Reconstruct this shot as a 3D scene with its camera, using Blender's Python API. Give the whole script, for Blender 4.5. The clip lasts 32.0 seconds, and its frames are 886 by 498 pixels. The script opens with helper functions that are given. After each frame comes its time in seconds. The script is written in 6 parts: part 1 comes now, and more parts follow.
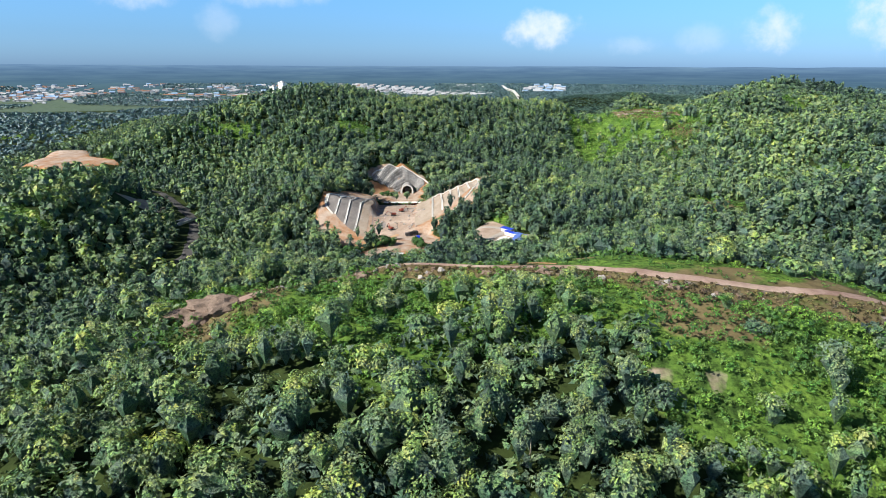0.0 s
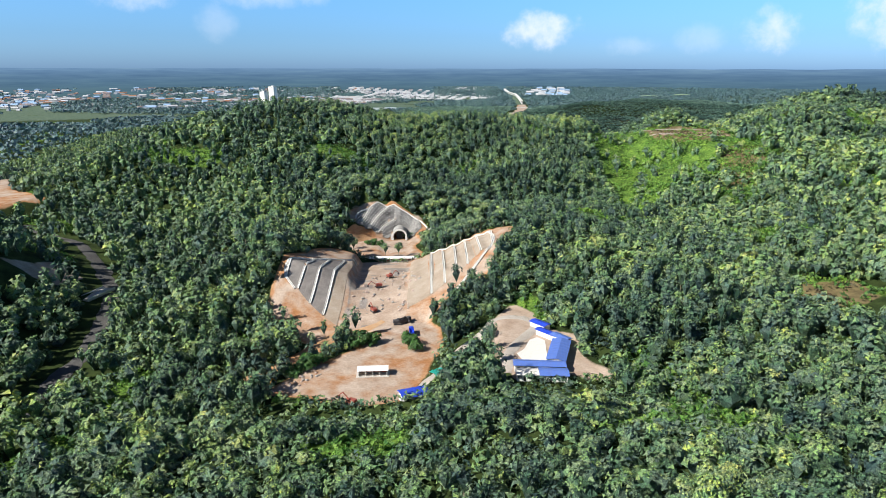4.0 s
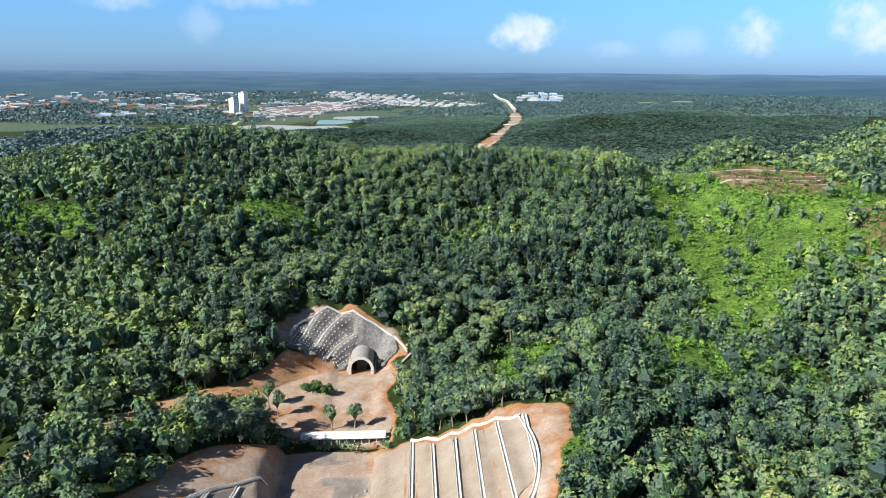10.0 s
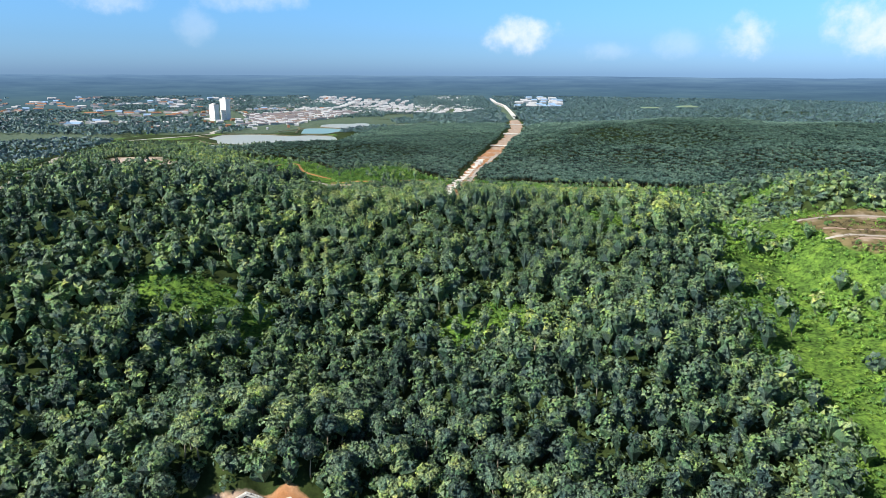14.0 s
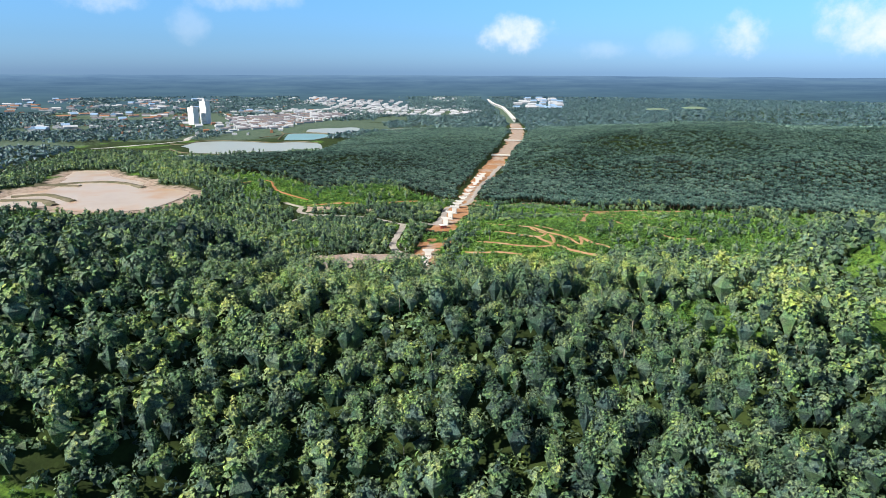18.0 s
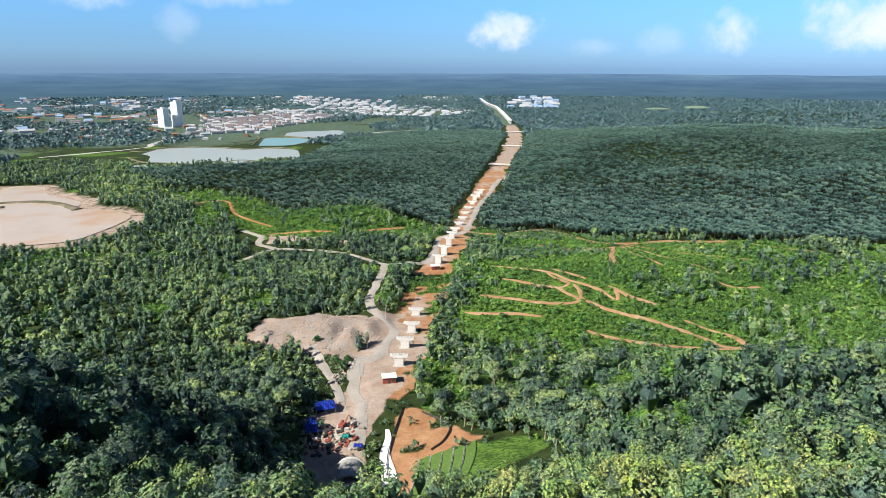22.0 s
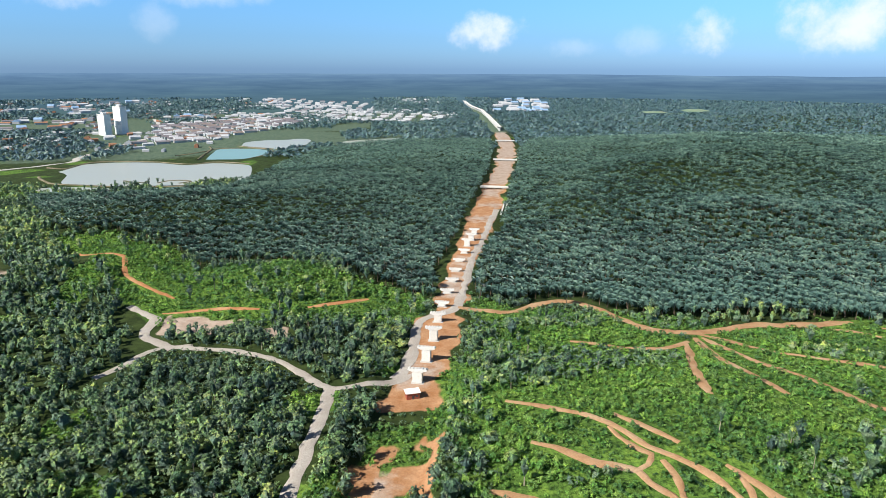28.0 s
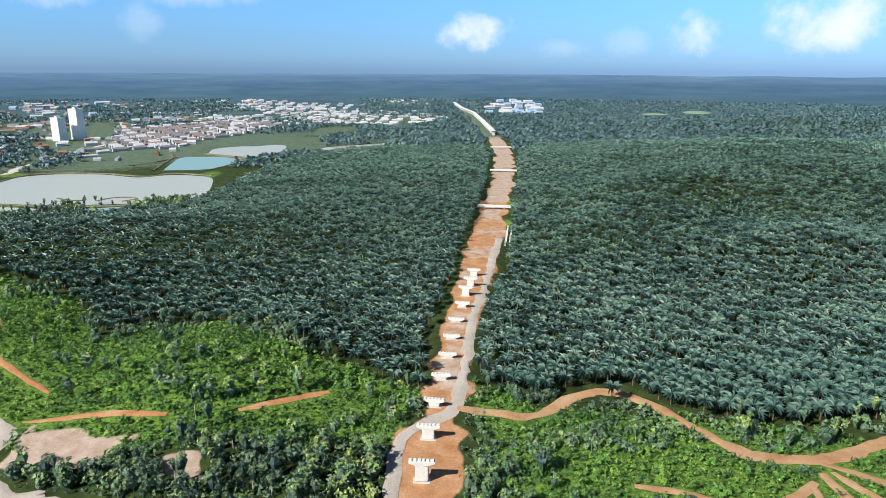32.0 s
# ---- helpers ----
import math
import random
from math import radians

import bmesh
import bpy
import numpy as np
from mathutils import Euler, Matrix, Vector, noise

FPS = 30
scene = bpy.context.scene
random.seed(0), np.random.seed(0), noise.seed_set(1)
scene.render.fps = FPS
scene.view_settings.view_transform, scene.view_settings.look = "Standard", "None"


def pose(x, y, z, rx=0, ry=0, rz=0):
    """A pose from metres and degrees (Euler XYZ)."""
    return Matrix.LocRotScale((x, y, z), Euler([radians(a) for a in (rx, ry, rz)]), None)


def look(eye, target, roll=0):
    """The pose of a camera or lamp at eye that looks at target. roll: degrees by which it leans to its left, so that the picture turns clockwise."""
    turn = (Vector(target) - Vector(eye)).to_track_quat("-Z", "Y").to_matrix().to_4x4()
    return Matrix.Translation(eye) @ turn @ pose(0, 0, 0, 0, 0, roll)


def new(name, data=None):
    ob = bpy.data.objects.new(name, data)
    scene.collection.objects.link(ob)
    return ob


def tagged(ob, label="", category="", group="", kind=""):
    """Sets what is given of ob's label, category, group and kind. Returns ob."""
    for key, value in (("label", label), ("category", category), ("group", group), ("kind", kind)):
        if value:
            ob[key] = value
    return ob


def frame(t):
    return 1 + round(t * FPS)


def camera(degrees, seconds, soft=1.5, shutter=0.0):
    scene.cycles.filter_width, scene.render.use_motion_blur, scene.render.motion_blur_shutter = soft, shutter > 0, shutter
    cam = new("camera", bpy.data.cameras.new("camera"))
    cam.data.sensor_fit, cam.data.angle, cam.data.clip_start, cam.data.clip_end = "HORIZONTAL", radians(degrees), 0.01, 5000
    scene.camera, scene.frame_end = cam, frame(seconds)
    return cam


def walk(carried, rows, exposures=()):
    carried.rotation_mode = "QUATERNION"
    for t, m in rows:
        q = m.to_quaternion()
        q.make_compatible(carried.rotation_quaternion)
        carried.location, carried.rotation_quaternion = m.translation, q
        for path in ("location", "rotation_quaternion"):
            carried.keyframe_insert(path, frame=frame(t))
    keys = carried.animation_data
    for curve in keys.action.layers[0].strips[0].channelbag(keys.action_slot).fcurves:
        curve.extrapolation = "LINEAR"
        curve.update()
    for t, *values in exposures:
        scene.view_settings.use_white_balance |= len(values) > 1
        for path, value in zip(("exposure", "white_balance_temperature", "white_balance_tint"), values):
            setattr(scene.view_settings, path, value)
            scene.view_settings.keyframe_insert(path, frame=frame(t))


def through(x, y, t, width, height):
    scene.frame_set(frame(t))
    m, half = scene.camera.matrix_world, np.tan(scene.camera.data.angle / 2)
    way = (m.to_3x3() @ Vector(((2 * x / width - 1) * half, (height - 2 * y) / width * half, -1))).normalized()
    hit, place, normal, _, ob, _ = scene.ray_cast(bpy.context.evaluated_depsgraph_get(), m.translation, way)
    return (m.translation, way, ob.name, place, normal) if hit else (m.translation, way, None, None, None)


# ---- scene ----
cam = camera(68.2, 32.0, soft=0.6)
METRES, EYE, TILT, LEAN, TURN = 1200.0, 133.0, -1.8, -1.75, -1.4
ROWS = [
    (0.0, 0.0, 0.0, 0.0, -0.38, -13.67, 1.56),
    (0.5, -0.0001, 0.0158, 0.0017, -0.35, -13.65, 1.55),
    (1.0, -0.0002, 0.0315, 0.0035, -0.3, -13.62, 1.53),
    (1.5, -0.0003, 0.0473, 0.0051, -0.31, -13.62, 1.54),
    (2.0, -0.0003, 0.063, 0.0068, -0.32, -13.62, 1.57),
    (2.5, -0.0003, 0.0786, 0.0084, -0.35, -13.61, 1.6),
    (3.0, -0.0004, 0.094, 0.01, -0.39, -13.63, 1.63),
    (3.5, -0.0004, 0.1095, 0.0115, -0.42, -13.62, 1.65),
    (5.5, -0.0002, 0.1719, 0.0173, -0.68, -13.53, 1.74),
    (6.0, -0.0002, 0.1875, 0.0186, -0.82, -13.5, 1.73),
    (6.5, -0.0002, 0.202, 0.0199, -0.96, -13.48, 1.71),
    (7.0, -0.0001, 0.2176, 0.0212, -1.08, -13.47, 1.67),
    (7.5, -0.0, 0.2332, 0.0225, -1.18, -13.47, 1.66),
    (8.0, -0.0001, 0.2488, 0.0237, -1.3, -13.46, 1.61),
    (8.5, 0.0002, 0.2644, 0.0249, -1.36, -13.44, 1.57),
    (9.0, 0.0004, 0.2801, 0.0262, -1.45, -13.42, 1.5),
    (9.5, 0.0002, 0.2956, 0.0276, -1.6, -13.47, 1.48),
    (10.0, 0.0003, 0.3112, 0.0287, -1.65, -13.48, 1.46),
    (10.5, 0.0006, 0.3269, 0.0298, -1.71, -13.45, 1.46),
    (11.0, 0.0011, 0.3425, 0.0308, -1.74, -13.43, 1.47),
    (11.5, 0.0014, 0.3583, 0.0317, -1.79, -13.38, 1.5),
    (12.0, 0.0017, 0.374, 0.033, -1.82, -13.39, 1.5),
    (12.5, 0.002, 0.3897, 0.0342, -1.9, -13.4, 1.52),
    (13.0, 0.0022, 0.4054, 0.0352, -1.97, -13.35, 1.47),
    (13.5, 0.0027, 0.4212, 0.0362, -2.03, -13.3, 1.51),
    (14.0, 0.003, 0.4373, 0.0373, -2.12, -13.29, 1.55),
    (14.5, 0.0034, 0.4531, 0.0385, -2.2, -13.28, 1.56),
    (16.5, 0.0057, 0.5155, 0.0424, -2.34, -13.37, 1.63),
    (17.0, 0.0062, 0.531, 0.0434, -2.4, -13.38, 1.64),
    (17.5, 0.0067, 0.5467, 0.0442, -2.48, -13.36, 1.61),
    (18.0, 0.0072, 0.5623, 0.0451, -2.53, -13.4, 1.61),
    (18.5, 0.0078, 0.5781, 0.0459, -2.6, -13.42, 1.6),
    (19.0, 0.0083, 0.5937, 0.0467, -2.67, -13.46, 1.59),
    (19.5, 0.009, 0.6095, 0.0474, -2.76, -13.51, 1.64),
    (20.0, 0.0096, 0.6252, 0.0481, -2.87, -13.52, 1.67),
    (20.5, 0.0103, 0.6409, 0.0488, -2.96, -13.52, 1.7),
    (21.0, 0.0109, 0.6566, 0.0495, -3.07, -13.53, 1.69),
    (21.5, 0.0115, 0.6722, 0.0502, -3.21, -13.58, 1.7),
    (22.0, 0.0123, 0.6878, 0.0509, -3.35, -13.64, 1.69),
    (22.5, 0.0132, 0.7033, 0.0516, -3.47, -13.69, 1.7),
    (23.0, 0.014, 0.7187, 0.0522, -3.61, -13.73, 1.71),
    (23.5, 0.0149, 0.7343, 0.0527, -3.75, -13.72, 1.7),
    (24.0, 0.0158, 0.7498, 0.0532, -3.89, -13.73, 1.72),
    (24.5, 0.0164, 0.7653, 0.0537, -4.09, -13.75, 1.7),
    (25.0, 0.0175, 0.7809, 0.054, -4.24, -13.77, 1.69),
    (25.5, 0.0183, 0.7964, 0.0544, -4.39, -13.73, 1.64),
    (27.5, 0.0228, 0.8584, 0.0563, -4.85, -13.65, 1.67),
    (28.0, 0.0238, 0.8738, 0.0566, -4.97, -13.67, 1.66),
    (28.5, 0.025, 0.8893, 0.057, -5.06, -13.7, 1.67),
    (29.0, 0.0261, 0.9047, 0.0571, -5.15, -13.68, 1.67),
    (29.5, 0.0273, 0.9202, 0.0573, -5.25, -13.68, 1.7),
    (30.0, 0.0285, 0.9356, 0.0575, -5.38, -13.68, 1.74),
    (30.5, 0.0297, 0.951, 0.0575, -5.51, -13.65, 1.74),
    (31.0, 0.031, 0.9663, 0.0575, -5.65, -13.64, 1.73),
    (31.5, 0.0321, 0.9817, 0.0575, -5.79, -13.62, 1.64),
    (32.0, 0.0334, 0.9969, 0.0577, -5.93, -13.65, 1.63),
]
walk(cam, [(t, pose(-2.3, 0, EYE, TILT, LEAN, TURN) @ pose(METRES * x, METRES * y, METRES * z, 90 + pitch, roll, yaw)) for t, x, y, z, yaw, pitch, roll in ROWS])

# ---------------------------------------------------------------- light
SUN_FROM = Vector((-0.78, -0.40, 0.70)).normalized()
world = bpy.data.worlds.new("world")
scene.world = world
world.use_nodes = True
wn, wl = world.node_tree.nodes, world.node_tree.links
wn.clear()


def wnode(kind, operation=""):
    n = wn.new(kind)
    if operation:
        n.operation = operation
    return n


w_out = wnode("ShaderNodeOutputWorld")
w_bg = wnode("ShaderNodeBackground")
w_sky = wnode("ShaderNodeTexSky")
w_sky.sky_type = "NISHITA"
w_sky.sun_disc = False
w_sky.sun_elevation = math.asin(SUN_FROM.z)
w_sky.sun_rotation = math.atan2(SUN_FROM.x, SUN_FROM.y) % (2 * math.pi)
w_sky.air_density, w_sky.dust_density, w_sky.ozone_density = 1.0, 0.6, 3.0
w_bg.inputs["Strength"].default_value = 0.068
w_tc = wnode("ShaderNodeTexCoord")
w_sep = wnode("ShaderNodeSeparateXYZ")
wl.new(w_tc.outputs["Generated"], w_sep.inputs[0])
# the band of haze over the horizon
w_haze = wnode("ShaderNodeValToRGB")
w_haze.color_ramp.elements[0].position = 0.0
w_haze.color_ramp.elements[0].color = (0.56, 0.97, 1.90, 1)
w_haze.color_ramp.elements[1].position = 0.16
w_haze.color_ramp.elements[1].color = (0.74, 1.30, 1.73, 1)
e = w_haze.color_ramp.elements.new(0.045)
e.color = (0.56, 0.97, 1.68, 1)
e = w_haze.color_ramp.elements.new(0.5)
e.color = (0.44, 0.46, 0.52, 1)
wl.new(w_sep.outputs["Z"], w_haze.inputs[0])
w_tint = wnode("ShaderNodeMixRGB")
w_tint.blend_type = "MULTIPLY"
w_tint.inputs[0].default_value = 1.0
wl.new(w_sky.outputs[0], w_tint.inputs[1])
wl.new(w_haze.outputs[0], w_tint.inputs[2])
w_last = w_tint.outputs[0]
# cumulus clouds low over the horizon: azimuth (degrees, clockwise from ahead), elevation, width, height
w_noise = wnode("ShaderNodeTexNoise")
w_noise.inputs["Scale"].default_value = 17.0
w_noise.inputs["Detail"].default_value = 7.0
w_noise.inputs["Roughness"].default_value = 0.62
wl.new(w_tc.outputs["Generated"], w_noise.inputs["Vector"])
for az, el, wd, ht, power in ((9.9, 3.0, 3.3, 1.5, 1.0), (27.3, 2.9, 2.2, 1.7, 0.95), (36.6, 3.6, 3.6, 2.6, 1.0), (22.5, 2.3, 1.9, 1.1, 0.25), (17.0, 1.9, 2.2, 0.8, 0.25),
                              (-22.5, 5.2, 3.6, 1.1, 0.5), (-11.5, 5.5, 4.0, 0.9, 0.4), (-16.5, 3.3, 1.6, 1.4, 0.22), (-34.0, 5.4, 5.0, 1.0, 0.35)):
    d = Vector((math.sin(radians(az)) * math.cos(radians(el)), math.cos(radians(az)) * math.cos(radians(el)), math.sin(radians(el))))
    right = Vector((math.cos(radians(az)), -math.sin(radians(az)), 0))
    up = right.cross(d)
    total = None
    for axis, size in ((right, wd), (up, ht)):
        dot = wnode("ShaderNodeVectorMath", operation="DOT_PRODUCT")
        dot.inputs[1].default_value = axis
        wl.new(w_tc.outputs["Generated"], dot.inputs[0])
        off = wnode("ShaderNodeMath", operation="SUBTRACT")
        off.inputs[1].default_value = axis.dot(d)
        wl.new(dot.outputs["Value"], off.inputs[0])
        div = wnode("ShaderNodeMath", operation="DIVIDE")
        div.inputs[1].default_value = radians(size)
        wl.new(off.outputs[0], div.inputs[0])
        sq = wnode("ShaderNodeMath", operation="MULTIPLY")
        wl.new(div.outputs[0], sq.inputs[0])
        wl.new(div.outputs[0], sq.inputs[1])
        if total is None:
            total = sq.outputs[0]
        else:
            add = wnode("ShaderNodeMath", operation="ADD")
            wl.new(total, add.inputs[0])
            wl.new(sq.outputs[0], add.inputs[1])
            total = add.outputs[0]
    wob = wnode("ShaderNodeMath", operation="MULTIPLY_ADD")
    wob.inputs[1].default_value, wob.inputs[2].default_value = 5.0, -2.15
    wl.new(w_noise.outputs[0], wob.inputs[0])
    s1 = wnode("ShaderNodeMath", operation="SUBTRACT")
    wl.new(wob.outputs[0], s1.inputs[0])
    wl.new(total, s1.inputs[1])
    rng_ = wnode("ShaderNodeMapRange")
    rng_.interpolation_type = "SMOOTHSTEP"
    rng_.inputs["From Min"].default_value, rng_.inputs["From Max"].default_value = -1.0, 1.35
    rng_.inputs["To Max"].default_value = power
    wl.new(s1.outputs[0], rng_.inputs["Value"])
    front = wnode("ShaderNodeVectorMath", operation="DOT_PRODUCT")
    front.inputs[1].default_value = d
    wl.new(w_tc.outputs["Generated"], front.inputs[0])
    gate = wnode("ShaderNodeMath", operation="GREATER_THAN")
    gate.inputs[1].default_value = 0.9
    wl.new(front.outputs["Value"], gate.inputs[0])
    gm = wnode("ShaderNodeMath", operation="MULTIPLY")
    wl.new(rng_.outputs[0], gm.inputs[0])
    wl.new(gate.outputs[0], gm.inputs[1])
    mix = wnode("ShaderNodeMixRGB")
    mix.inputs[2].default_value = (8.8, 9.6, 10.9, 1)
    wl.new(gm.outputs[0], mix.inputs[0])
    wl.new(w_last, mix.inputs[1])
    w_last = mix.outputs[0]
wl.new(w_last, w_bg.inputs["Color"])
wl.new(w_bg.outputs[0], w_out.inputs[0])

sun_data = bpy.data.lights.new("sun", "SUN")
sun_data.energy, sun_data.angle, sun_data.color = 5.0, radians(0.5), (1.0, 0.95, 0.86)
sun = new("sun", sun_data)
sun.matrix_world = look(SUN_FROM * 3000, (0, 0, 0))
scene.view_settings.exposure = 0.66

# ---------------------------------------------------------------- helpers for numbers
RNG = np.random.default_rng(7)
TABLES = [np.random.default_rng(100 + i).random((256, 256)) for i in range(6)]


def vnoise(x, y, size, k=0):
    """Smooth value noise, 0 to 1, with cells of that size in metres."""
    u, v = np.asarray(x, float) / size + 37.3 * k, np.asarray(y, float) / size + 11.7 * k
    i, j = np.floor(u).astype(int), np.floor(v).astype(int)
    a, b = u - i, v - j
    a, b = a * a * (3 - 2 * a), b * b * (3 - 2 * b)
    t = TABLES[k % 6]
    p = lambda m, n: t[(i + m) & 255, (j + n) & 255]
    return (p(0, 0) * (1 - a) + p(1, 0) * a) * (1 - b) + (p(0, 1) * (1 - a) + p(1, 1) * a) * b


def sstep(a, b, v):
    q = np.clip((np.asarray(v, float) - a) / (b - a), 0, 1)
    return q * q * (3 - 2 * q)


def line_dist(x, y, line):
    """The distance of points from a polyline."""
    best = np.full(np.shape(x), 1e9)
    for (x0, y0), (x1, y1) in zip(line, line[1:]):
        dx, dy = x1 - x0, y1 - y0
        s = np.clip(((x - x0) * dx + (y - y0) * dy) / (dx * dx + dy * dy + 1e-9), 0, 1)
        best = np.minimum(best, np.hypot(x - x0 - s * dx, y - y0 - s * dy))
    return best


def inside(x, y, poly):
    c = np.zeros(np.shape(x), bool)
    for (x0, y0), (x1, y1) in zip(poly, poly[1:] + poly[:1]):
        if y0 == y1:
            continue
        c ^= ((y0 > y) != (y1 > y)) & (x < (x1 - x0) * (y - y0) / (y1 - y0) + x0)
    return c


def poly_in(x, y, poly, soft):
    """1 well inside a polygon, 0 outside, with an edge that is soft metres wide and frayed."""
    d = line_dist(x, y, poly + poly[:1])
    d = np.where(inside(x, y, poly), d, -d) + soft * 1.5 * (vnoise(x, y, soft * 2.5, 3) - 0.5)
    return sstep(-soft / 2, soft / 2, d)


def smooth_line(pts, step=6.0):
    """A polyline rounded through its points (Catmull-Rom)."""
    p = [np.array(q, float) for q in pts]
    p = [2 * p[0] - p[1]] + p + [2 * p[-1] - p[-2]]
    out = []
    for a, b, c, d in zip(p, p[1:], p[2:], p[3:]):
        n = max(1, int(np.hypot(*(c - b)[:2]) / step))
        for i in range(n):
            t = i / n
            out.append(0.5 * (2 * b + (c - a) * t + (2 * a - 5 * b + 4 * c - d) * t * t + (3 * b - a - 3 * c + d) * t ** 3))
    out.append(p[-2])
    return [tuple(q) for q in out]


# ---------------------------------------------------------------- the plan of the land
# hills: x, y, height, two radii, turn in degrees
NEAR_HILLS = [
    (-39, 158, 64.5, 220, 174, -1), (87, 248, 15.1, 158, 55, -40), (-91, 279, 17.9, 79, 65, -95), (186, 437, 32.6, 139, 119, -56),
    (126, 53, 26.9, 180, 39, 28), (297, 289, 40.4, 88, 164, -13), (49, 559, 26.2, 52, 70, -18), (-78, 567, 33.0, 44, 52, -4),
    (-400, 542, 31.4, 157, 220, -3), (-370, 775, 8.4, 144, 32, 22), (64, 328, 11.1, 79, 34, -22), (-124, 195, -20.9, 133, 220, 17),
    (-275, 480, 34.0, 48, 110, 0), (15, 182, 15, 170, 75, 0), (-8, 219, 8, 26, 18, 0), (-20, 366, -13.0, 70, 24, 0), (500, 500, 34.0, 180, 180, 0), (700, 300, 30.0, 220, 260, 0),
]
RIDGE_HILLS = [
    (-129, 902, 79.9, 104, 146, 0), (-79, 866, 7.6, 33, 121, -10), (-272, 904, 60.7, 136, 106, 55), (41, 904, 64.8, 111, 95, 7),
    (178, 910, 39.3, 69, 106, -26), (301, 778, 29.5, 62, 92, 119), (302, 984, 41.5, 123, 33, 88), (580, 1031, 94.4, 220, 124, 0),
    (388, 902, 58.4, 163, 90, 10), (-139, 704, 12.7, 49, 144, 16), (98, 766, 27.5, 80, 54, 5), (-36, 738, 20, 52, 30, 0), (-52, 706, 21, 38, 26, 0),
    (117, 631, 16.1, 67, 56, -61), (377, 685, 50.7, 205, 142, 15), (684, 786, 81.4, 220, 113, 50), (-74, 1024, 14.3, 220, 63, -21), (-80, 1000, 18, 48, 55, 0),
]
PLAIN_HILLS = [
    (155, 1048, 33.9, 96, 68, 35), (400, 1900, 34, 170, 110, -12), (470, 1690, 20, 170, 62, -14), (640, 1960, 44, 190, 130, 10), (760, 1680, 26, 150, 100, 0), (300, 1780, 10, 70, 60, 0), (-190, 1790, 22, 150, 100, 10), (10, 1880, 16, 140, 160, 0),
    (-20, 1550, 16, 70, 45, 0), (-160, 1600, 14, 60, 60, 0), (760, 2300, 30, 320, 260, 0), (140, 2250, 14, 110, 220, 0), (-60, 1300, 6, 90, 60, 0),
    (180, 1290, 7, 90, 70, 0), (200, 1310, 13, 180, 140, 0), (1300, 2000, 34, 400, 400, 0), (1500, 3100, 26, 420, 350, 0), (-700, 1500, 16, 220, 260, 0),
]
# the railway's line: x, y, half width of the bared strip, level
LINE = [
    (-24, 400, 16, 8), (-25, 440, 18, 10), (-25, 500, 15, 17), (-26, 540, 15, 14), (-27, 610, 16, 8), (-19, 660, 16, 6), (-18, 700, 14, 5),
    (12, 1060, 10, 6), (30, 1120, 8, 6), (45, 1220, 10, 5), (56, 1290, 10, 5), (72, 1360, 13, 5), (90, 1420, 14, 6), (96, 1462, 15, 6), (101, 1476, 10, 6), (111, 1508, 10, 6),
    (122, 1570, 12, 7), (145, 1650, 12, 8), (174, 1755, 17, 9), (215, 1908, 16, 8), (280, 2146, 17, 8), (352, 2460, 18, 8), (411, 2856, 15, 8), (458, 3272, 15, 8), (494, 3628, 14, 9), (500, 4100, 12, 10),
]
LX, LY, LW, LZ = (np.array(c, float) for c in zip(*LINE))
# roads and tracks: points (x, y)
ROAD_WEST = [(80, 1388), (65, 1375), (48, 1368), (27, 1366), (10, 1388), (-7, 1409), (-35, 1427), (-66, 1436), (-60, 1438), (-79, 1439), (-89, 1428), (-93, 1415), (-104, 1399)]
ROAD_SOUTH = [(27, 1366), (25, 1332), (21, 1300), (17, 1279), (17, 1265), (22, 1248), (30, 1234), (33, 1220), (27, 1198), (21, 1180), (13, 1182), (11, 1145), (16, 1125), (14, 1085)]
ROAD_NORTH = [(62, 1376), (70, 1395), (76, 1422), (80, 1450), (86, 1464), (105, 1478), (116, 1502), (128, 1551), (141, 1605), (156, 1649), (172, 1704), (200, 1800)]
ROAD_SPUR = [(-71, 1437), (-90, 1454), (-99, 1470), (-98, 1489), (-114, 1506), (-123, 1515)]
ROAD_TOWN = [(-640, 2150), (-500, 2300), (-502, 2375), (-502, 2526), (-500, 2677), (-491, 2842), (-515, 2977), (-677, 3423)]
ROAD_PLAIN = [(-500, 1340), (-517, 1415), (-529, 1464), (-560, 1557), (-585, 1663), (-620, 1800), (-600, 1950)]
ROAD_VALLEY = [(-330, 690), (-260, 640), (-205, 567), (-186, 517), (-177, 468), (-174, 429), (-174, 403), (-190, 330), (-215, 250)]
TRACKS_FAR = [
    [(111, 1483), (127, 1478), (146, 1471), (172, 1490), (191, 1495), (208, 1478), (218, 1447), (229, 1424), (252, 1418), (276, 1422), (305, 1430), (337, 1428), (375, 1433)],
    [(255, 1415), (266, 1404), (281, 1383), (300, 1373), (318, 1362), (343, 1349)],
    [(255, 1408), (258, 1390), (265, 1363), (279, 1341), (285, 1322), (291, 1309), (305, 1304)],
    [(250, 1408), (246, 1374), (250, 1343), (253, 1320)],
    [(239, 1397), (218, 1343), (213, 1321)],
    [(169, 1406), (185, 1400), (200, 1391), (222, 1390), (242, 1402)],
    [(349, 1421), (360, 1414), (373, 1401)],
]
